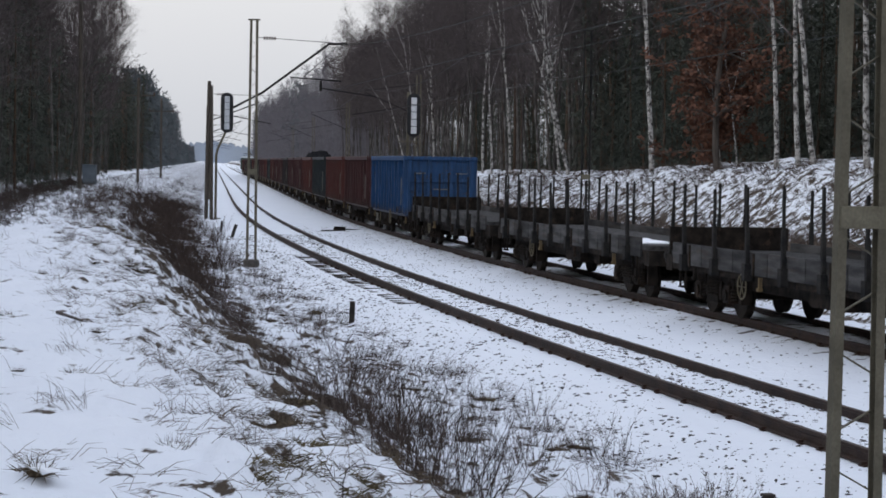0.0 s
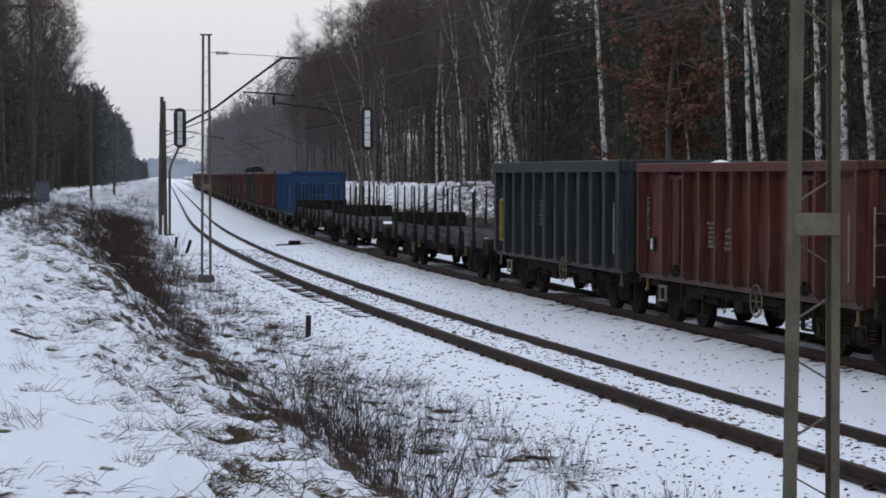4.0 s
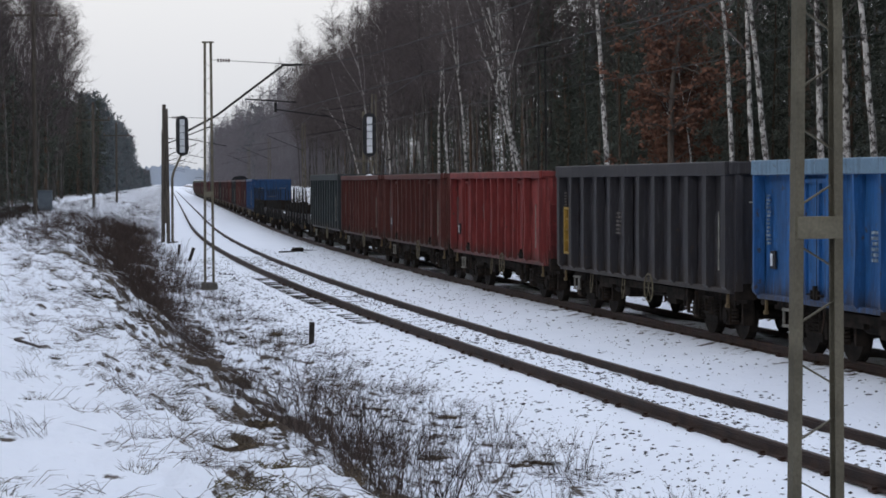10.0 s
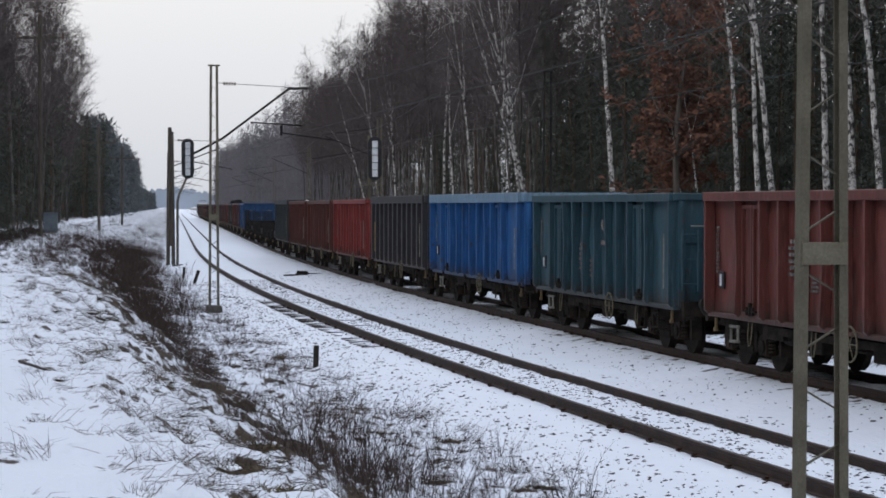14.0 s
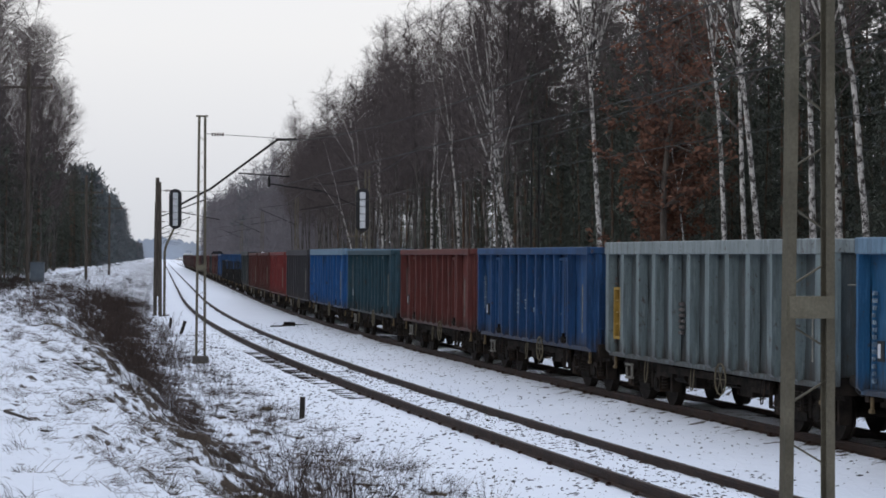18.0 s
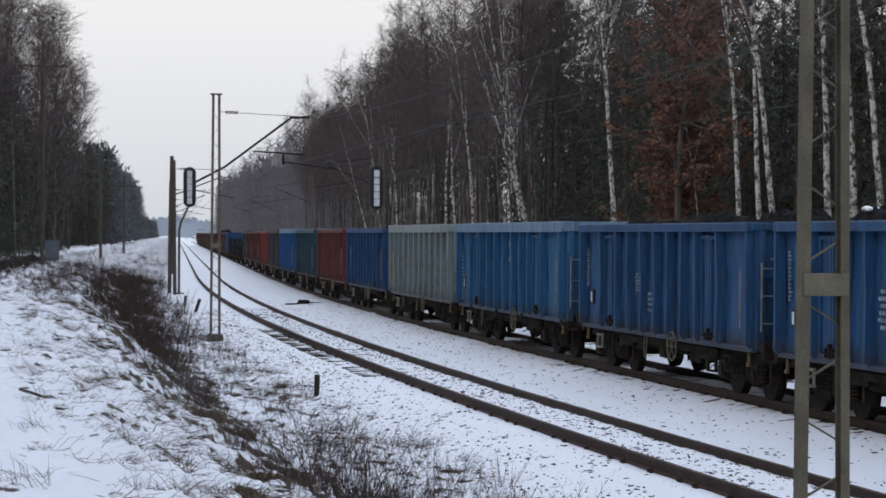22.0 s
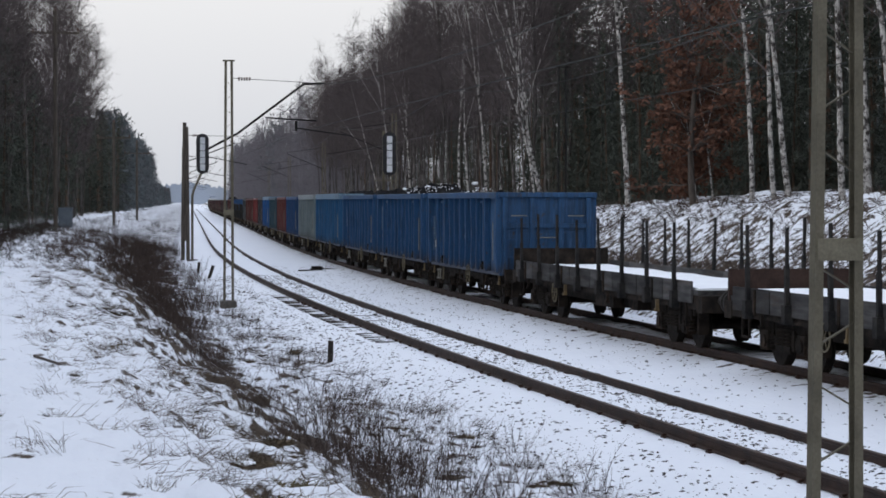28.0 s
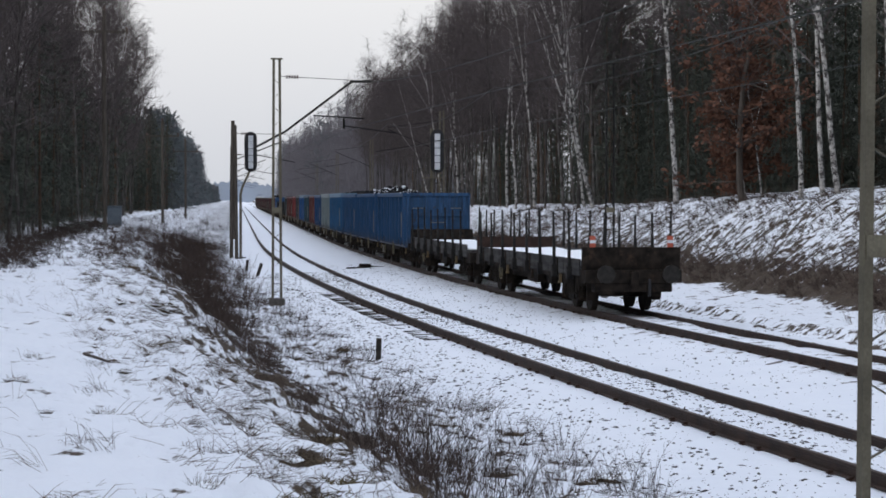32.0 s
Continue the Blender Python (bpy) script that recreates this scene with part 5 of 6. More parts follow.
# the wood beyond the path
for s, d, v, sc in ((150, -12.6, 0, 0.95), (160, -13.2, 1, 0.98), (171, -12.8, 2, 1.0), (183, -13.0, 1, 0.92), (193, -13.4, 0, 0.95), (205, -13.2, 1, 0.85), (138, -12.6, 1, 0.9), (128, -13.5, 2, 1.0), (118, -12.4, 0, 0.9), (109, -13.2, 1, 0.95), (100, -12.4, 2, 0.9), (91, -13.6, 0, 0.95), (82, -14.4, 1, 0.85), (72, -13.4, 2, 0.9), (62, -12.2, 0, 0.8)):
    plant("birch_tree", GREYBIRCHES[v], s, d, s * 1.3, 0.02, sc, "tall bare grey birch at the wood edge beyond the path", "birches beyond the path")
for s, d in scatter(56, (36, 150), (-26, -13.0), 1.6, taken):
    plant("spruce_tree", SPRUCES[3 + wood.randrange(2)], s, d, wood.uniform(0, 6.28), 0, wood.uniform(0.5, 0.72), "tall dark spruce of the wood beyond the path", "spruces beyond the path")
for s, d in scatter(64, (34, 240), (-22, -12.4), 1.8, taken):
    plant("birch_tree", wood.choice(THINBIRCHES + GREYBIRCHES[:1]), s, d, wood.uniform(0, 6.28), wood.uniform(-0.03, 0.1), wood.uniform(0.85, 1.12), "thin bare grey birch at the wood edge beyond the path", "birches beyond the path")
for s, d in scatter(110, (34, 340), (-30, -12.8), 1.9, taken):
    plant("pine_tree", PINES[3], s, d, wood.uniform(0, 6.28), wood.uniform(-0.02, 0.03), wood.uniform(0.72, 0.98), "dark pine of the wood beyond the path", "pines beyond the path")
for s, d in scatter(96, (34, 330), (-28, -12.4), 1.7, taken):
    plant("spruce_tree", wood.choice(SPRUCES[:4]), s, d, wood.uniform(0, 6.28), 0, wood.uniform(0.7, 0.95) * (1.08 if s > 150 else 0.9), "dark spruce of the wood beyond the path", "spruces beyond the path")


def far_woods():
    """The woods farther off, in one mesh: trunks, bare limbs and needle tufts too many to count."""
    rnd = random.Random(77)
    geo, green = Geo(), Geo()

    def tree(s, d, h, bare):
        x, y, _ = along(s, d)
        p = Vector((x, y, float(ground_z(s, d)) - 0.3))
        r = 1 + s / 500
        geo.tube([p, p + Vector((0, 0, h * 0.6)), p + Vector((rnd.uniform(-0.5, 0.5), 0, h))], [0.14, 0.1, 0.02], 4)
        for _ in range(60):
            q = rnd.uniform(0.08, 1) if bare else rnd.uniform(0.03, 1)
            a = p + Vector((0, 0, h * q))
            e = a + rvec(rnd, 0.6 if bare else 0.0) * (h * 0.17 * (1.2 - q) + 0.6)
            if bare:
                geo.spike(a, e, 0.03 * r)
                for _k in range(3):
                    b = a.lerp(e, rnd.uniform(0.3, 1))
                    geo.spike(b, b + rvec(rnd, 0.3) * rnd.uniform(0.6, 1.4), 0.02 * r)
            else:
                for _k in range(5):
                    u = rvec(rnd) * rnd.uniform(0.2, 0.42) * r
                    green.leaf(a.lerp(e, rnd.uniform(0.3, 1.1)), u, u.orthogonal().normalized() * rnd.uniform(0.07, 0.18))

    FAR_END = 640
    for _ in range(640):
        s = rnd.uniform(330, 1150)
        tree(s, rnd.uniform(18.5, 34) if rnd.random() < 0.7 else rnd.uniform(34, 60), rnd.uniform(19, 25) * (1 + max(0, s - 500) / 2600), rnd.random() < 0.97)
    for _ in range(420):
        s = 330 + 820 * rnd.random() ** 1.9
        tree(s, -12.8 - 12 * rnd.random() ** 1.5, rnd.uniform(13, 16.5) * (1 if s < FAR_END else 0.5), rnd.random() < 0.35)
    for _ in range(420):
        tree(rnd.uniform(36, 330), rnd.uniform(52, 75), rnd.uniform(17, 24), rnd.random() < 0.2)
    for _ in range(300):
        tree(rnd.uniform(30, 330), -rnd.uniform(33, 50), rnd.uniform(11, 14), rnd.random() < 0.2)
    # unseen woods beside and behind the path, assumed and added to darken the wagon sides
    for _ in range(330):
        tree(rnd.uniform(-150, 34), -rnd.uniform(17, 36), rnd.uniform(13, 18), False)
    for _ in range(260):
        tree(rnd.uniform(-150, 36), rnd.uniform(21, 45), rnd.uniform(17, 24), rnd.random() < 0.3)
    # both meshes carry distance haze in their base colours
    tagged(new("far_woods", geo.mesh("far_woods", HAZETWIG)), "bare grey-brown woods along both sides of the line, paled for haze", "woods", kind="stuff")
    tagged(new("far_conifers", green.mesh("far_conifers", HAZENEEDLE)), "dark conifers deep in the woods, their green paled for haze", "woods", kind="stuff")


far_woods()


def far_ridge():
    """Woods at the end of the straight line, a ragged horizon strip with mist painted into its colour."""
    rnd = random.Random(8)
    verts, faces = [], []
    n = 260
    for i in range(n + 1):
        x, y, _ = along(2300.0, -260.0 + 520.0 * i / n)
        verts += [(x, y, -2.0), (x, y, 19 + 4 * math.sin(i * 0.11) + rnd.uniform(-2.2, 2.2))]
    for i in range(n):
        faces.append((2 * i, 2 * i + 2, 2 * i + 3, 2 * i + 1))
    tag_structure(new("backdrop", make_mesh("backdrop", verts, faces, MISTWOOD)), "blue-grey woods on the horizon, haze painted in", "backdrop")


# pale blue-grey that holds the haze, not the trees' own colour
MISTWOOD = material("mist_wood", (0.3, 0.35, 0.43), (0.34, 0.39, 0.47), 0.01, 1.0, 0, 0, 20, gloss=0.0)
far_ridge()


# ---- low growth ----
def shrub_mesh(seed, height, stems, width):
    rnd = random.Random(seed)
    geo = Geo()
    for _ in range(stems):
        g, q = rnd.uniform(0, 6.28), rnd.random() ** 0.6 * width
        a = Vector((math.cos(g) * q, math.sin(g) * q, -0.05))
        d = Vector((math.cos(g) * 0.35, math.sin(g) * 0.35, 1)) + rvec(rnd) * 0.35
        lp = wander(rnd, a, d.normalized(), height * rnd.uniform(0.5, 1.1), 4, 0.14)
        r = rnd.uniform(0.004, 0.008)
        geo.tube(lp, [r, r * 0.9, r * 0.7, r * 0.5, r * 0.2], 3)
        for _k in range(7):
            i = rnd.randrange(1, 5)
            b = lp[i - 1].lerp(lp[i], rnd.random())
            geo.spike(b, b + ((lp[i] - lp[i - 1]).normalized() + rvec(rnd) * 0.8).normalized() * rnd.uniform(0.12, 0.4) * height, r * 0.6)
    return geo.mesh("bare_shrub", BRUSH)


SHRUBS = [shrub_mesh(61, 1.15, 15, 0.5), shrub_mesh(62, 0.8, 18, 0.45), shrub_mesh(63, 0.55, 20, 0.5), shrub_mesh(64, 1.5, 14, 0.6)]
low = random.Random(9)


def shrub(s, d, v, sc=1.0, tilt=0.0):
    x, y, _ = along(s, d)
    ob = new("bare_shrub", SHRUBS[v])
    ob.matrix_basis = Matrix.Translation((x, y, float(ground_z(s, d)) - 0.03)) @ Matrix.Rotation(tilt, 4, "X") @ Matrix.Rotation(low.uniform(0, 6.28), 4, "Z") @ Matrix.Scale(sc, 4)
    tagged(ob, "leafless brown shrub in the snowy ditch", "shrub", "shrubs along the ditch")


for i in range(120):
    s = 8 + low.uniform(0, 1) ** 0.9 * 99
    shrub(s, ditch_middle(s) + low.gauss(0, 0.5), low.choice((1, 1, 2, 2)), low.uniform(0.5, 0.95), low.uniform(-0.4, 0.4))
for i in range(110):
    shrub(2 + 88 * low.random() ** 1.5, low.uniform(-4.9, -2.7), low.choice((1, 2, 2)), low.uniform(0.4, 0.8), low.uniform(-0.3, 0.3))
for s, d, v, sc in ((4.6, -5.4, 3, 0.65), (5.2, -5.8, 0, 0.8), (7.5, -5.0, 0, 0.85), (3.4, -4.2, 2, 0.8), (2.6, -3.6, 2, 0.9), (10.0, -5.4, 0, 0.8), (8.0, -5.9, 0, 0.75), (9.0, -5.1, 0, 0.85), (6.5, -5.2, 3, 0.6), (11.5, -5.0, 1, 1.0), (12.5, -5.5, 0, 0.75), (13.5, -4.8, 1, 0.9), (7.2, -5.5, 0, 0.8),
                     (5.6, -5.0, 0, 0.7), (9.6, -4.4, 1, 0.8), (15.0, -4.8, 1, 0.9), (17.0, -4.4, 1, 0.8), (8.4, -5.5, 3, 0.6), (6.0, -5.6, 1, 0.9), (5.0, -5.3, 0, 0.9), (4.4, -5.9, 0, 0.9), (6.9, -5.8, 0, 0.9), (5.8, -5.5, 3, 0.65), (7.8, -5.3, 3, 0.6), (4.9, -5.0, 1, 0.9)):
    shrub(s - 2.2, d - 0.3, v, sc * 1.1, 0.15)
for i in range(12):
    shrub(low.uniform(30, 44), low.uniform(-12.5, -10.6), low.choice((0, 3)), low.uniform(0.8, 1.2))
for i in range(14):
    shrub(low.uniform(28, 100), low.uniform(9.8, 13), 2, low.uniform(0.5, 1.0))


def brush_stuff():
    """The brush farther along the ditch, too dense to count."""
    geo = Geo()
    for i in range(610):
        s = low.uniform(50, 230) if i < 120 else low.uniform(6, 45) if i < 190 else low.uniform(30, 125)
        d = low.uniform(-10.8, -3.6) if i < 120 else ditch_middle(s) + (low.gauss(-0.1, 0.42) if s < 40 else low.gauss(-0.35, 1.0))
        me = SHRUBS[low.choice((1, 2))]
        x, y, _ = along(s, d)
        mat = Matrix.Translation((x, y, float(ground_z(s, d)) - 0.03)) @ Matrix.Rotation(low.uniform(-0.3, 0.3), 4, "X") @ Matrix.Rotation(low.uniform(0, 6.28), 4, "Z") @ Matrix.Scale(low.uniform(0.55, 1.05) * (1.3 if s > 45 and i >= 190 else 0.75 if i >= 120 else 0.8), 4)
        base = len(geo.v)
        geo.v += [mat @ v.co for v in me.vertices]
        geo.f += [tuple(base + q for q in p.vertices) for p in me.polygons]
    tagged(new("ditch_brush", geo.mesh("ditch_brush", BRUSH)), "dense leafless brown brush along the ditch", "brush", kind="stuff")


brush_stuff()


def grass_stuff(name, n, where, length, label, mat, r=0.0022):
    rnd = random.Random(len(name) * 7 + n)
    geo = Geo()
    for _ in range(n):
        s, d = where(rnd)
        x, y, _z = along(s, d)
        p = Vector((x, y, float(ground_z(s, d)) - 0.01))
        g = rnd.gauss(2.6, 1.2)
        for _k in range(rnd.randrange(3, 9)):
            flat = rnd.uniform(0.1, 1.3)
            dv = Vector((math.cos(g + rnd.gauss(0, 0.5)) * flat, math.sin(g + rnd.gauss(0, 0.5)) * flat, rnd.uniform(0.25, 1))).normalized()
            ln = length * rnd.uniform(0.4, 1.3)
            a = p + Vector((rnd.uniform(-0.08, 0.08), rnd.uniform(-0.08, 0.08), 0))
            m = a + dv * ln * 0.6
            e = m + (dv + Vector((0, 0, -0.6))).normalized() * ln * 0.5
            if e.z < p.z + 0.01:
                e.z = p.z + 0.01
            geo.tube([a, m], [r, r * 0.8], 3)
            geo.spike(m, e, r * 0.8)
    tagged(new(name, geo.mesh(name, mat)), label, "grass", kind="stuff")


def clumped(rnd, spots, spread):
    s, d = spots[rnd.randrange(len(spots))]
    return s + rnd.gauss(0, spread), d + rnd.gauss(0, spread * 0.6)


def flat_straw(name, n, where, length, label, mat, r=0.002):
    """Fallen stalks that lie on the snow this way and that, slightly bowed."""
    rnd = random.Random(len(name) * 5 + n)
    geo = Geo()
    for _ in range(n):
        s, d = where(rnd)
        x, y, _z = along(s, d)
        p = Vector((x, y, float(ground_z(s, d)) - 0.005))
        g = rnd.gauss(1.2, 1.0)
        for _k in range(rnd.randrange(1, 6)):
            a = g + rnd.gauss(0, 0.6)
            ln = length * rnd.uniform(0.35, 1.3)
            rise = rnd.random() ** 2.5 * 0.9 + 0.03
            q = p + Vector((rnd.gauss(0, 0.05), rnd.gauss(0, 0.05), 0))
            mid = q + Vector((math.cos(a), math.sin(a), rise)).normalized() * ln * 0.55
            end = mid + Vector((math.cos(a + rnd.gauss(0, 0.5)), math.sin(a + rnd.gauss(0, 0.5)), rise - rnd.uniform(0, 0.7))).normalized() * ln * 0.5
            end.z = max(end.z, p.z - 0.01)
            geo.tube([q, mid], [r, r * 0.85], 3)
            geo.spike(mid, end, r * 0.85)
    tagged(new(name, geo.mesh(name, mat)), label, "grass", kind="stuff")


tuft = random.Random(3)
EDGE_SPOTS = [(-8 + 68 * tuft.random() ** 1.4, tuft.gauss(-8.0, 0.75)) for _ in range(380)]
PATH_SPOTS = [(tuft.uniform(-8, 50), tuft.uniform(-13, -8.8)) for _ in range(60)]
VERGE_SPOTS = [(tuft.uniform(-5, 70), tuft.uniform(-4.7, -2.6)) for _ in range(150)]
flat_straw("dry_grass", 4300, lambda q: clumped(q, EDGE_SPOTS, 0.2), 0.24, "dry fallen grass lying on the snow", DRYGRASS, 0.0019)
flat_straw("loose_straw", 420, lambda q: (q.uniform(-9, 45), q.uniform(-8.9, -6.4)), 0.2, "single dry stalks on the snow", DRYGRASS, 0.0014)
flat_straw("path_grass", 190, lambda q: clumped(q, PATH_SPOTS, 0.35), 0.1, "thin dry stalks on the snowy path", DRYGRASS, 0.0014)
grass_stuff("upright_stalks", 50, lambda q: (q.uniform(-8, 40), q.uniform(-10.5, -6.6)), 0.32, "thin upright dry stalks in the snow", DRYGRASS, 0.0014)
grass_stuff("ditch_grass", 2300, lambda q: (lambda s: (s, ditch_middle(s) + q.gauss(-0.1, 0.5)))(1 + q.random() ** 1.3 * 125), 0.26, "brown matted grass in the ditch", BRUSH, 0.0032)
flat_straw("verge_grass", 2600, lambda q: clumped(q, VERGE_SPOTS, 0.25), 0.34, "dry stalks beside the track", BRUSH, 0.0022)
grass_stuff("bank_grass", 4600, lambda q: (q.uniform(28, 130), q.choice((q.gauss(13.8, 0.5), q.gauss(16.6, 1.5)))), 0.4, "brown grass and bramble on the bank", BRUSH, 0.007)


grass_stuff("wood_edge_grass", 1500, lambda q: (34 + 96 * q.random(), q.gauss(-11.3, 0.7)), 0.4, "brown grass along the edge of the wood", BRUSH, 0.006)
grass_stuff("fringe_grass", 1300, lambda q: (42 + 70 * q.random(), q.gauss(-7.6, 0.9)), 0.36, "brown grass above the brush of the ditch", BRUSH, 0.005)
TUFT_SPOTS = [(-6 + 50 * tuft.random() ** 1.3, tuft.gauss(-8.3, 0.75)) for _ in range(70)]
grass_stuff("tufted_grass", 420, lambda q: clumped(q, TUFT_SPOTS, 0.12), 0.2, "thin brown tufts of grass standing in the snow", BRUSH, 0.0017)
MAT_SPOTS = [(tuft.uniform(-9, 40), tuft.gauss(-7.5, 0.4)) for _ in range(60)]
flat_straw("matted_grass", 900, lambda q: clumped(q, MAT_SPOTS, 0.22), 0.2, "matted brown grass on the edge of the ditch", TUSSOCK, 0.003)


OLIVE_SPOTS = [(-5.9, -8.75), (-5.6, -8.6), (-5.3, -8.45), (-5.6, -8.2), (-5.2, -8.05), (-4.4, -8.2), (8.6, -8.6), (9.0, -8.3)]
flat_straw("olive_grass", 420, lambda q: clumped(q, OLIVE_SPOTS, 0.12), 0.1, "thick olive-brown grass on the edge of the ditch", OLIVE, 0.0035)


def bramble_stuff():
    """Long thin canes that arch over the snow on both sides of the ditch."""
    rnd = random.Random(19)
    geo = Geo()
    for _ in range(60):
        s = -8 + 26 * rnd.random() ** 1.2
        d = rnd.choice((ditch_middle(max(0, s)) + rnd.gauss(1.5, 0.5), rnd.gauss(-8.0, 0.5)))
        x, y, _z = along(s, d)
        p = Vector((x, y, float(ground_z(s, d)) - 0.01))
        a, ln = rnd.uniform(0, 6.28), rnd.uniform(0.4, 1.1)
        rise = rnd.uniform(0.06, 0.3) * ln
        pts = []
        for i in range(7):
            q = i / 6
            b = a + 0.5 * math.sin(q * 3 + a)
            e = p + Vector((math.cos(b) * ln * q, math.sin(b) * ln * q, 0))
            es, ed = sd_of(e.x, e.y)
            e.z = max(float(ground_z(es, ed)) - 0.01, p.z + rise * 4 * q * (1 - q) - 0.12 * q) + 0.004
            pts.append(e)
        geo.tube(pts, [0.0042 * (1 - 0.7 * i / 6) for i in range(7)], 3)
        for _k in range(3):
            q = pts[rnd.randrange(1, 6)]
            geo.spike(q, q + rvec(rnd, 0.5) * rnd.uniform(0.06, 0.25), 0.0025)
    tagged(new("bramble_canes", geo.mesh("bramble_canes", BRUSH)), "thin arching brown canes over the snow", "brush", kind="stuff")


bramble_stuff()


def tussock_mesh(seed):
    """A low matted tuft: many short blades over a small mound of soil."""
    rnd = random.Random(seed)
    geo = Geo()
    for _ in range(130):
        g, q = rnd.uniform(0, 6.28), rnd.random() ** 0.7 * 0.16
        a = Vector((math.cos(g) * q * 1.6, math.sin(g) * q, 0.05 - q * 0.3))
        d = Vector((math.cos(g) * 0.8, math.sin(g) * 0.8, rnd.uniform(0.05, 0.6))) + rvec(rnd) * 0.8
        geo.spike(a, a + d.normalized() * rnd.uniform(0.06, 0.26), 0.006)
    return geo.mesh("grass_tussock", TUSSOCK)


TUSSOCKS = [tussock_mesh(i) for i in (71, 72, 73)]


def clod_mesh(name, seed, size, mat):
    """A low ragged lump."""
    rnd = random.Random(seed)
    bm = bmesh.new()
    bmesh.ops.create_icosphere(bm, subdivisions=2, radius=1)
    for v in bm.verts:
        q = 1 + 0.7 * noise.noise(v.co * 2.2 + Vector((seed, 0, 0))) + rnd.uniform(-0.2, 0.2)
        v.co = Vector((v.co.x * size[0], v.co.y * size[1], v.co.z * size[2])) * q
    me = bpy.data.meshes.new(name)
    bm.to_mesh(me)
    bm.free()
    me.materials.append(mat)
    return me


TURFS = [clod_mesh("turf", i, (0.2, 0.1, 0.05), TUSSOCK) for i in (1, 2, 3)]
CAPS = [clod_mesh("snow_cap", i + 5, (0.25, 0.14, 0.05), SNOWCAP) for i in (1, 2, 3)]
for i in range(230):
    s = -7 + 62 * tuft.random() ** 1.3
    d = tuft.choice((tuft.gauss(-7.3, 0.6), tuft.gauss(-7.3, 0.6), tuft.gauss(-7.3, 0.6), tuft.uniform(-4.8, -2.9), tuft.uniform(-4.8, -2.9), tuft.uniform(-11.5, -8)))
    x, y, _ = along(s, d)
    ob = new("grass_tussock")
    size = 0.22 + 0.7 * tuft.random() ** 2 * (0.5 if d < -8.6 else 1)
    ob.matrix_basis = pose(x, y, float(ground_z(s, d)), 0, 0, tuft.gauss(-10, 30)) @ Matrix.Scale(size, 4)
    hang("turf", TURFS[i % 3], ob)
    hang("grass_tuft", TUSSOCKS[i % 3], ob)
    if i % 3:
        hang("snow_cap", CAPS[i % 3], ob, "white snow on its top", pose(tuft.uniform(-0.06, 0.06), 0.03, 0.035))
    tagged(ob, "dark matted grass tussock in the snow", "grass tussock", "tussocks in the snow")


def stone_stuff(name, n, where, label):
    rnd = random.Random(n)
    geo = Geo()
    for _ in range(n):
        s, d = where(rnd)
        x, y, _z = along(s, d)
        r = 0.005 + 0.027 * rnd.random() ** 2.1
        c = Vector((x, y, float(ground_z(s, d)) + r * 0.1))
        base = len(geo.v)
        a = rnd.uniform(0, 6.28)
        u, w = Vector((math.cos(a), math.sin(a), 0)) * r * rnd.uniform(1.0, 2.9), Vector((-math.sin(a), math.cos(a), 0)) * r * rnd.uniform(0.6, 1.0)
        for q in (u, w, -u * rnd.uniform(0.5, 1), -w * rnd.uniform(0.5, 1)):
            geo.v.append(c + q + Vector((0, 0, rnd.uniform(-0.2, 0.2) * r)))
        geo.v += [c + Vector((0, 0, r * 0.55)), c - Vector((0, 0, r))]
        for k in range(4):
            geo.f += [(base + k, base + (k + 1) % 4, base + 4), (base + (k + 1) % 4, base + k, base + 5)]
    tagged(new(name, geo.mesh(name, BALLAST)), label, "stones", kind="stuff")


stone_stuff("ballast_stones", 13000, lambda q: (q.uniform(-6, 75), q.choice((q.uniform(-2.9, -1.5), q.uniform(-3.4, -0.9), q.uniform(-0.7, 0.7), q.uniform(-0.7, 0.7)))), "dark ballast stones showing through thin snow")
stone_stuff("loose_stones", 3200, lambda q: (q.uniform(-4, 90), q.uniform(1.0, 4.2)), "scattered dark stones between the tracks")
stone_stuff("shoulder_stones", 700, lambda q: (q.uniform(0, 90), q.uniform(6.7, 9.5)), "scattered stones beyond the far rails")
stone_stuff("bank_clods", 1600, lambda q: (q.uniform(28, 120), q.uniform(13.5, 18)), "dark clods of soil on the snowy bank")


# ---- along the line ----
def build_pole(s, d, top, label, twin=True):
    pole = new("line_pole")
    pole.matrix_basis = at_line(s, d, float(ground_z(s, d)) - 0.3)
    tagged(pole, label, "pole", group="dark poles beside the track")
    h = top + 0.6
    for y in ((0.16, -0.16) if twin else (0,)):
        bm = bmesh.new()
        bar(bm, (0, y, 0), (0, y * 0.35, h - (0.25 if y < 0 else 0)), 0.24, 0.24, 8)
        part("post", finish(bm), POLEWOOD, pole)
    bm = bmesh.new()
    bar(bm, (0, 0.05, h - 0.75), (0, -3.1, h - 0.8), 0.03, 0.03, 6)
    part("stay_rod", finish(bm), WIRE, pole)
    bm = bmesh.new()
    bar(bm, (0, -0.1, h - 2.3), (0, -2.9, h - 1.2), 0.07, 0.07, 8)
    bar(bm, (0, -1.2, h - 2.0), (0, -3.6, h - 2.45), 0.05, 0.05, 6)
    part("bracket_tube", finish(bm), STAKE, pole)
    bm = bmesh.new()
    for i in range(4):
        disc(bm, (0, -0.45 - i * 0.1, h - 0.76), (0, 1, 0), 0.07, 0.06, 10)
    part("insulator", finish(bm), INSUL, pole)


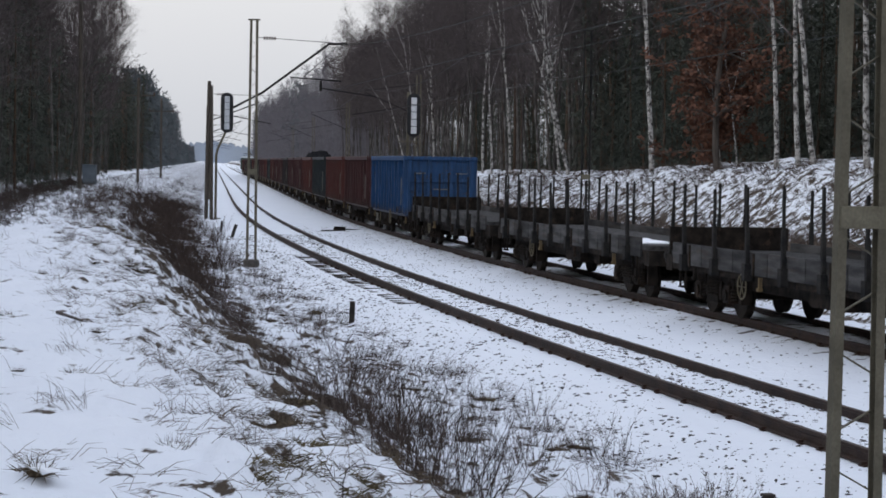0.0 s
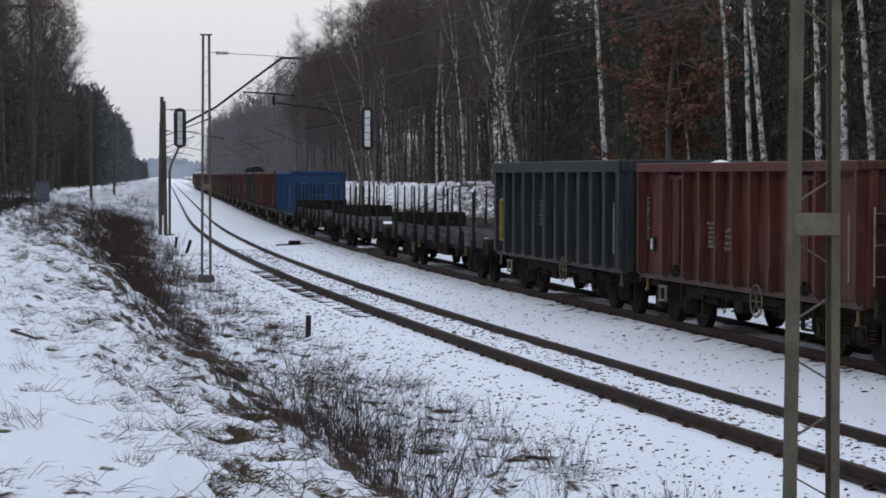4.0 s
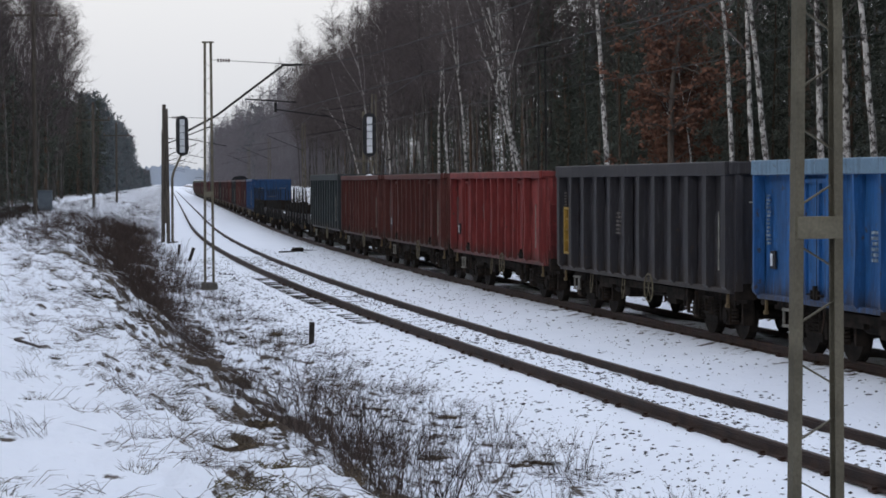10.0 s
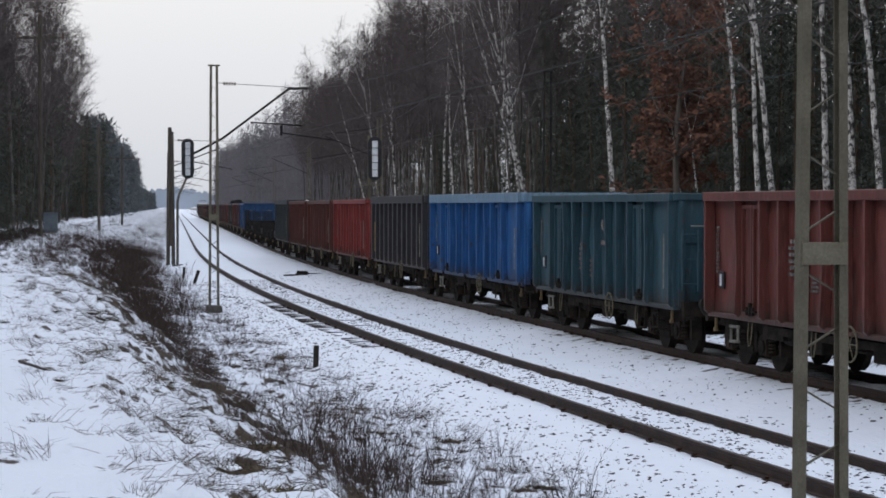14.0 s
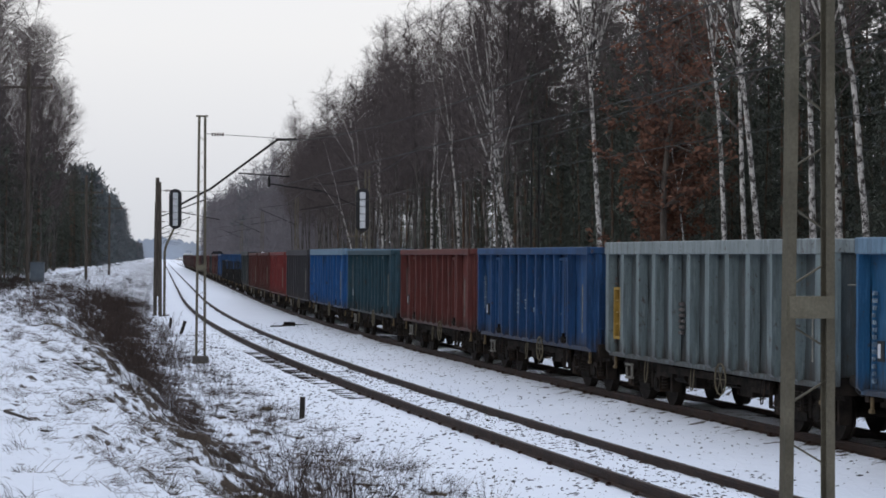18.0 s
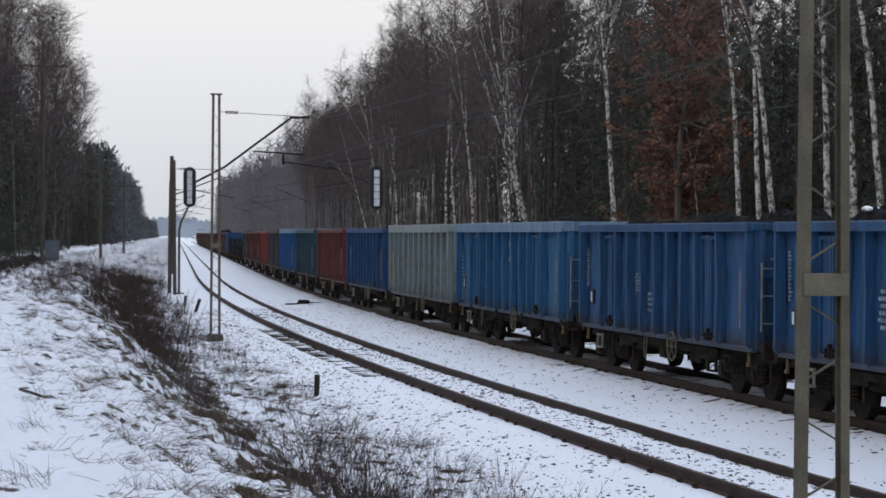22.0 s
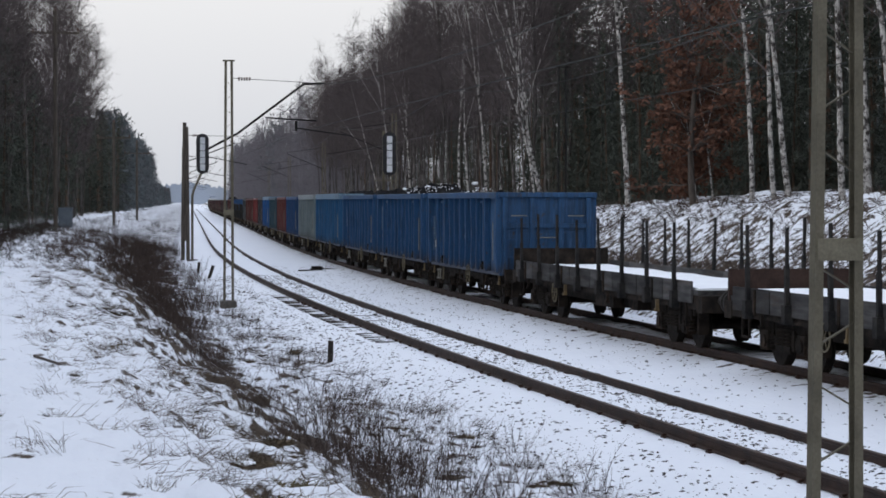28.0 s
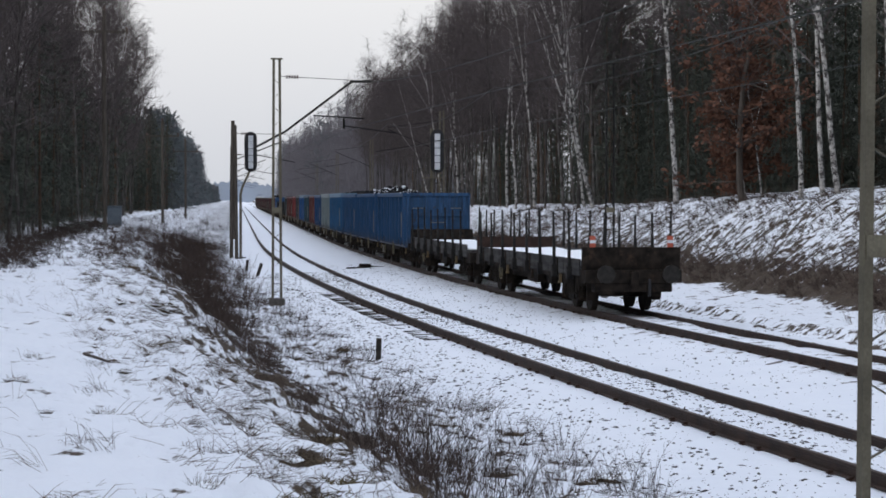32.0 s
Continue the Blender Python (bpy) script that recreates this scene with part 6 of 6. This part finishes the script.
for i, s in enumerate((109, 168.5, 226, 284, 342, 400)):
    build_pole(s, -2.75, 7.8, "dark twin-post pole with catenary bracket")
for s in (96.0, 150.0, 208.0, 266.0):
    mast = new("bracket_pole")
    mast.matrix_basis = at_line(s, D2 + 2.9, -0.6)
    tagged(mast, "slim dark catenary pole beyond the train", "pole", "catenary poles beyond the train")
    bm = bmesh.new()
    bar(bm, (0, 0.13, 0), (0, 0.1, 8.4), 0.07, 0.07)
    part("leg", finish(bm), MAST, mast)
    bm = bmesh.new()
    bar(bm, (0, -0.13, 0), (0, -0.1, 8.4), 0.07, 0.07)
    part("leg", finish(bm), MAST, mast)
    bm = bmesh.new()
    bar(bm, (0, 0, 6.2), (0, 2.9, 7.4), 0.05, 0.05, 8)
    bar(bm, (0, 0, 7.9), (0, 2.9, 7.5), 0.03, 0.03, 6)
    bar(bm, (0, 1.2, 6.6), (0, 3.6, 6.2), 0.035, 0.035, 6)
    part("bracket_tube", finish(bm), STAKE, mast)


def wire_run(name, d, z, sag, spans, r, label):
    w = new(name)
    tagged(w, label, "wire", group="overhead wires")
    for a, b in spans:
        geo = Geo()
        pts = []
        for i in range(13):
            q = i / 12
            s = a + (b - a) * q
            x, y, _ = along(s, d)
            pts.append(Vector((x, y, z - sag * 4 * q * (1 - q))))
        geo.tube(pts, [r] * 13, 4)
        hang("span", geo.mesh("span", WIRE), w)


SPANS = [(-45, -2), (-2, 54.5), (54.5, 109), (109, 168.5), (168.5, 226), (226, 284), (284, 342), (342, 400)]
wire_run("contact_wire", 0.1, 5.55, 0.05, SPANS, 0.012, "thin dark contact wire above the empty track")
wire_run("messenger_wire", 0.1, 7.05, 0.75, SPANS, 0.012, "thin sagging messenger wire above the empty track")
SPANS2 = [(-45, 20), (20, 58), (58, 96), (96, 150), (150, 208), (208, 266)]
wire_run("contact_wire", D2, 5.6, 0.05, SPANS2, 0.012, "thin dark contact wire above the train")
wire_run("messenger_wire", D2, 7.1, 0.7, SPANS2, 0.012, "thin sagging messenger wire above the train")


def build_signal(x, y, zg, zc, label, bent=False):
    sg = new("railway_signal")
    sg.matrix_basis = pose(x, y, zg, 0, 0, 8)
    tagged(sg, label, "signal", group="light signals")
    bm = bmesh.new()
    top = zc - zg
    if bent:
        bar(bm, (-0.3, 0, 0), (-0.3, 0, top - 2.4), 0.15, 0.15, 10)
        bar(bm, (-0.3, 0, top - 2.42), (-0.2, 0, top - 2.0), 0.14, 0.14, 10)
        bar(bm, (-0.2, 0, top - 2.02), (0.22, 0, top - 1.1), 0.13, 0.13, 10)
        bar(bm, (0.22, 0, top - 1.15), (0.24, 0, top + 0.6), 0.12, 0.12, 10)
    else:
        bar(bm, (0, 0, 0), (0, 0, top + 1.2), 0.16, 0.16, 10)
    part("mast", finish(bm), MAST, sg)
    # the long rounded shield, seen from behind
    bm = bmesh.new()
    pts = []
    for i in range(24):
        g = 2 * math.pi * i / 24
        pts.append((0.36 * math.cos(g), 0.36 * math.sin(g) + (0.78 if math.sin(g) > 0 else -0.78)))
    fr = [bm.verts.new((px, -0.04, pz)) for px, pz in pts]
    bk = [bm.verts.new((px, 0.04, pz)) for px, pz in pts]
    bm.faces.new(fr)
    bm.faces.new(bk[::-1])
    for i in range(24):
        bm.faces.new((fr[i], bk[i], bk[(i + 1) % 24], fr[(i + 1) % 24]))
    part("shield", finish(bm), BLACK, sg, "black rounded backing shield", pose(0.28, -0.1, zc - zg))
    for i in range(5):
        part("lamp_housing", finish(boxes((0.14, 0.42, -0.3, -0.145, zc - zg - 0.95 + i * 0.38, zc - zg - 0.6 + i * 0.38)), 0.02), SIGWHITE, sg, "pale grey lamp housing")
    if not bent:
        bm = bmesh.new()
        for i in range(8):
            bar(bm, (-0.42, 0.1, 0.7 + i * 0.36), (-0.1, 0.1, 0.7 + i * 0.36), 0.025, 0.025)
        bar(bm, (-0.42, 0.1, 0.5), (-0.42, 0.1, 3.5), 0.03, 0.03)
        part("ladder", finish(bm), MAST, sg)
        part("work_platform", boxes((-0.5, 0.5, -0.35, 0.35, zc - zg - 1.4, zc - zg - 1.34)), MAST, sg)
    part("footing", boxes((-0.6 if bent else -0.3, 0.0 if bent else 0.3, -0.3, 0.3, -0.4, 0.15)), CONCRETE, sg)


build_signal(-15.75, 121.8, -0.4, 5.75, "tall light signal on a bent post beside the empty track", bent=True)
build_signal(-4.75, 112.0, -0.5, 5.55, "light signal beyond the train, seen from behind")


def stub_post(s, d, h, w, lean, label):
    p = new("stub_post", None)
    p.matrix_basis = at_line(s, d, float(ground_z(s, d)) - 0.1) @ pose(0, 0, 0, lean, 0, 0)
    tagged(p, label, "post", group="short line-side posts")
    part("stem", finish(boxes((-w / 2, w / 2, -w / 2, w / 2, 0, h + 0.1)), 0.012), SLEEPER, p)
    part("head", finish(boxes((-w * 0.55, w * 0.55, -w * 0.55, w * 0.55, h + 0.1, h + 0.13)), 0.008), SLEEPER, p)


stub_post(28.0, -2.71, 0.45, 0.11, 2, "short dark concrete post in the snow")
stub_post(1.5, -2.8, 0.28, 0.11, 0, "short dark concrete post in the snow")
stub_post(84.0, -2.6, 0.5, 0.12, 5, "short leaning dark post beside the track")
stub_post(76.5, -2.4, 0.6, 0.14, 18, "short leaning dark post beside the track")

bond = new("impedance_box")
bond.matrix_basis = at_line(83.5, 3.0, -0.25)
tagged(bond, "dark steel track box with cables between the tracks", "track box")
part("body", finish(boxes((-0.4, 0.4, -0.26, 0.26, 0, 0.13)), 0.03), UNDER, bond)
part("lid", finish(boxes((-0.3, 0.34, -0.3, 0.22, 0.13, 0.22)), 0.03), UNDER, bond)
bm = bmesh.new()
bar(bm, (-0.3, 0.1, 0.05), (-0.7, 0.9, 0.04), 0.09, 0.07)
bar(bm, (0.2, -0.2, 0.1), (0.9, -0.7, 0.02), 0.06, 0.06, 6)
part("lever", finish(bm), UNDER, bond)
bm = bmesh.new()
bar(bm, (0.4, -0.2, 0.1), (0.2, -1.6, 0.05), 0.05, 0.05, 6)
part("cable", finish(bm), BLACK, bond)

cab = new("relay_cabinet")
cab.matrix_basis = pose(-25.6, 134.0, 0.98, 0, 0, 6)
tagged(cab, "grey metal relay cabinet at the wood edge", "cabinet")
part("body", finish(boxes((-0.42, 0.42, -0.35, 0.35, 0, 1.6)), 0.02), GREYBOX, cab)
part("door", boxes((-0.38, 0.38, -0.375, -0.352, 0.08, 1.52)), GREYBOX, cab)
part("roof", finish(boxes((-0.46, 0.46, -0.4, 0.4, 1.6, 1.66)), 0.015), GREYBOX, cab)


def telegraph_pole(x, y, z, h, arm, label):
    p = new("telegraph_pole")
    p.matrix_basis = pose(x, y, z, 0, 0, 7)
    tagged(p, label, "pole", group="wooden power poles")
    bm = bmesh.new()
    bar(bm, (0, 0, -0.3), (0, 0, h), 0.24, 0.24, 8)
    part("shaft", finish(bm), POLEWOOD, p)
    if arm:
        part("crossarm", boxes((-1.3, 1.3, -0.06, 0.06, h - 1.25, h - 1.14)), POLEWOOD, p)
        for dx in (-1.22, 0, 1.22):
            zz = h - 1.14 if dx else h
            bm = bmesh.new()
            disc(bm, (dx, 0, zz + 0.1), (0, 0, 1), 0.06, 0.2, 10)
            part("insulator", finish(bm), INSUL, p)


telegraph_pole(-22.9, 117.0, 1.2, 12.2, True, "grey wooden power pole with crossarm at the wood edge")
telegraph_pole(-28.3, 168.0, 1.2, 8.0, True, "grey wooden power pole at the wood edge")
telegraph_pole(-35.0, 222.0, 1.2, 8.0, True, "grey wooden power pole at the wood edge")

stick = new("fallen_branch")
tagged(stick, "short grey fallen branch lying on the snowy path", "branch")
geo = Geo()
geo.tube([Vector((-4.67, 22.7, 1.41)), Vector((-4.43, 22.4, 1.375)), Vector((-4.22, 22.1, 1.345))], [0.019, 0.017, 0.012], 6)
hang("bark", geo.mesh("bark", OAKBARK), stick)

# ---- sleepers ----
SLEEPER_MESH = {}
for track, d, z, s_from, n in ((TRACK_NEAR, 0.0, 0.0, -8.0, 210), (TRACK_FAR, D2, DZ2, 8.0, 160)):
    for i in range(n):
        s = s_from + 0.62 * i
        ob = hang("sleeper", shared(SLEEPER_MESH, "sleeper", lambda: finish(boxes((-0.12, 0.12, -1.3, 1.3, -0.32, -0.168)), 0.015), SLEEPER), track, "", at_line(s, d, z - (0.05 if d < 1 else 0.085) + 0.02 * math.sin(i * 2.1) * math.sin(i * 0.77) + (0.038 if 30 < s < 56 and d < 1 else 0)))

FIX_BM = lambda: finish(boxes((-0.08, 0.08, -0.1, 0.1, -0.2, -0.165), (-0.04, 0.04, -0.11, -0.04, -0.165, -0.13), (-0.04, 0.04, 0.04, 0.11, -0.165, -0.13)), 0.006)
for track, d, z, s_from in ((TRACK_NEAR, 0.0, 0.0, -8.0), (TRACK_FAR, D2, DZ2, 8.0)):
    for i in range(95):
        if (i * 7) % 5 < 2:
            continue
        for side, h in ((-0.7525, 0.015), (0.7525, -0.015)):
            hang("rail_fastening", shared(SLEEPER_MESH, "rail_fastening", FIX_BM, RAIL), track, "", at_line(s_from + 0.62 * i, d + side, z + h))

# ---- locomotive ----
def build_locomotive():
    g = new("locomotive")
    tagged(g, "green electric locomotive with pale roof", "locomotive", "wagons of the freight train")
    h = 7.9
    part("body", finish(boxes((-h, h, -1.45, 1.45, 1.0, 3.5)), 0.12), LOCOGREEN, g)
    part("roof", finish(boxes((-h + 0.4, h - 0.4, -1.2, 1.2, 3.5, 3.85)), 0.12), SIGWHITE, g, "pale grey roof")
    for x in (-5.2, -2.6, 0, 2.6, 5.2):
        part("side_window", boxes((x - 0.5, x + 0.5, 1.452, 1.47, 2.4, 2.95)), BLACK, g)
    for y in (-0.65, 0.65):
        part("cab_window", boxes((-h - 0.02, -h - 0.002, y - 0.5, y + 0.5, 2.45, 3.1)), BLACK, g)
    part("stripe", boxes((-h - 0.012, -h - 0.001, -1.3, 1.3, 1.5, 1.9)), YELLOW, g, "yellow warning band")
    for x in (-4.5, 4.5):
        bm = bmesh.new()
        for y in (-0.7, 0.7):
            bar(bm, (x - 0.8, y, 3.85), (x + 0.6, y, 4.5), 0.05, 0.05)
        bar(bm, (x + 0.6, -0.8, 4.5), (x + 0.6, 0.8, 4.5), 0.06, 0.06)
        part("pantograph", finish(bm), STAKE, g)
    add_bogies(g, 4.9, False)
    add_buffers(g, h)
    GONDOLAS.append((g, LEAD + 29.3, h))


LOCOGREEN = paint("loco_green", (0.03, 0.075, 0.045), 0.8)
build_locomotive()


# ---- loads ----
def coal_load(k, seed, lumps_high, label, half=5.65):
    """A heaped load that rides in a wagon."""
    rnd = random.Random(seed)
    verts, faces = [], []
    nx, ny = 110, 22
    for i in range(nx + 1):
        for j in range(ny + 1):
            x, y = -half + 2 * half * i / nx, -1.22 + 2.44 * j / ny
            edge = min(1, (1.25 - abs(y)) / 0.7) * min(1, (half + 0.05 - abs(x)) / 1.2)
            z = 2.75 + lumps_high * edge * (0.72 + 0.3 * math.sin(x * 1.3 + seed) + 0.2 * math.sin(x * 2.9 + seed * 2)) + rnd.uniform(-0.11, 0.11) * rnd.random() + 0.1 * noise.noise(Vector((x * 2.5, y * 2.5, seed)))
            verts.append((x, y, z))
    for i in range(nx):
        for j in range(ny):
            a = i * (ny + 1) + j
            faces.append((a, a + ny + 1, a + ny + 2, a + 1))
    ob = new("coal_load", make_mesh("coal_load", verts, faces, COAL))
    tagged(ob, label, "coal", "loads of the wagons")
    GONDOLAS.append((ob, k, middle(k)))


def deck_snow(k, seed, x0=-FL / 2 + 0.08, x1=FL / 2 - 0.08, y0=-1.27, y1=1.27, thick=0.12):
    """A thin uneven sheet of snow that rides on a flat wagon."""
    rnd = random.Random(seed)
    verts, faces = [], []
    nx, ny = 40, 8
    for i in range(nx + 1):
        for j in range(ny + 1):
            x, y = x0 + (x1 - x0) * i / nx, y0 + (y1 - y0) * j / ny
            rim = 0.0 if thick > 0.1 else 0.14 * noise.noise(Vector((x * 1.3, j, seed)))
            y = y + rim
            verts.append((x, y, 1.24 + thick + 0.25 * thick * math.sin(x * 1.7 + seed) + rnd.uniform(-0.1, 0.1) * thick))
    n = len(verts)
    verts += [(x, y, 1.242) for x, y, _z in verts]
    for i in range(nx):
        for j in range(ny):
            a = i * (ny + 1) + j
            faces.append((a, a + ny + 1, a + ny + 2, a + 1))
    edge = [i * (ny + 1) for i in range(nx + 1)] + [nx * (ny + 1) + j for j in range(1, ny + 1)] + [i * (ny + 1) + ny for i in range(nx - 1, -1, -1)] + list(range(ny - 1, 0, -1))
    for a, b in zip(edge, edge[1:] + edge[:1]):
        faces.append((b, a, a + n, b + n))
    ob = new("deck_snow", make_mesh("deck_snow", verts, faces, SNOWCAP, False))
    tagged(ob, "white layer of snow on a flat wagon deck", "snow", "loads of the wagons")
    FLATS.append((ob, k, FL / 2 + 0.6))


deck_snow(-4, 1, thick=0.045)
deck_snow(-4 - FLAT_PITCH / PITCH, 2)
for i, (x0, x1, y0, y1) in enumerate(((-7.4, -6.3, 1.12, 1.24), (-4.9, -4.0, 1.12, 1.22), (-3.4, -2.6, -0.6, -0.3), (-1.4, -0.4, -0.9, -0.6), (1.0, 2.0, 0.2, 0.6))):
    deck_snow(9.94 + FLAT_PITCH / PITCH, 3 + i, x0, x1, y0, y1, 0.03)
deck_snow(9.94 + 2 * FLAT_PITCH / PITCH, 9, -7.0, -4.0, 0.2, 1.1, 0.03)


coal_load(-1, 1, 0.62, "black heaped coal load rising above a wagon")
coal_load(-2, 2, 0.75, "black heaped coal load with flecks of snow")
coal_load(-3, 3, 0.42, "black heaped coal load above the last coal wagon")
coal_load(0, 4, 0.6, "black coal load level with the wagon top")
coal_load(LEAD + 6, 5, 0.8, "black heaped coal load far along the train")


def coal_flecks(k, seed, n, x0, x1, z):
    """Bits of frozen snow caught among the coal, in one sheet of small clods."""
    rnd = random.Random(seed)
    geo = Geo()
    for _ in range(n):
        c = Vector((rnd.uniform(x0, x1), rnd.uniform(-0.2, 1.1), 0))
        c.z = z - 0.28 * max(0, c.y) + rnd.uniform(-0.05, 0.12)
        r = rnd.uniform(0.015, 0.042)
        base = len(geo.v)
        for q in ((1.6, 0, 0), (0, 1, 0), (-1.4, 0, 0), (0, -1, 0), (0, 0, 0.7), (0, 0, -0.7)):
            geo.v.append(c + Vector(q) * r * rnd.uniform(0.7, 1.3))
        for j in range(4):
            geo.f += [(base + j, base + (j + 1) % 4, base + 4), (base + (j + 1) % 4, base + j, base + 5)]
    ob = new("frozen_snow", geo.mesh("frozen_snow", SNOWCAP))
    tagged(ob, "small bits of frozen snow among the coal", "snow", kind="stuff")
    GONDOLAS.append((ob, k, middle(k)))


coal_flecks(-3, 5, 60, 2.6, 5.4, 3.4)
coal_flecks(-2, 6, 60, -5.4, 3.5, 3.58)


def snow_lump(k, x, y, z, size, seed):
    """A clod of crusted snow that rides on a load."""
    rnd = random.Random(seed)
    bm = bmesh.new()
    bmesh.ops.create_icosphere(bm, subdivisions=2, radius=1)
    for v in bm.verts:
        v.co = Vector((v.co.x * size * 1.2, v.co.y * size * 0.7, v.co.z * size * 0.4)) * rnd.uniform(0.82, 1.12) + Vector((x, y, z))
    me = bpy.data.meshes.new("snow_lump")
    bm.to_mesh(me)
    bm.free()
    me.materials.append(SNOWCAP)
    ob = new("snow_lump", me)
    tagged(ob, "white clod of snow on top of a wagon load", "snow", "snow clods on the loads")
    GONDOLAS.append((ob, k, middle(k)))


for i, (k, x, y, z, size) in enumerate(((0, 4.6, 0.9, 3.2, 0.22), (0, 3.9, 0.8, 3.22, 0.3), (0, 1.6, 0.9, 3.2, 0.2), (9, 3.0, 0.6, 3.24, 0.3), (-2, -1.0, 0.5, 3.55, 0.16), (-3, 2.0, 0.6, 3.6, 0.14), (-2, 3.5, 0.7, 3.5, 0.12), (0, 5.7, 0.75, 3.29, 0.2), (0, 5.2, 0.5, 3.29, 0.17))):
    snow_lump(k, x, y, z, size, i)


def motions():
    for thing, k, half in GONDOLAS + FLATS:
        walk(thing, [(t, at_line(front(t, k) - half, D2, DZ2)) for t in (0, 2, 4, 6, 8, 10, 12, 14, 16, 18, 20, 22, 24, 26, 28, 30, 32)])

    # the wheels roll: a quarter turn at most from row to row
    times = [i / 15 for i in range(481)]
    spins = [Matrix.Rotation((front(t, 0) - front(0, 0)) / 0.46, 4, "Y") for t in times]
    for ob, wx, y in WHEELS:
        seat, flip = pose(wx, y * 0.7525, 0.46), pose(0, 0, 0, 0, 0, 0 if y > 0 else 180)
        walk(ob, [(t, seat @ spin @ flip) for t, spin in zip(times, spins)])


motions()
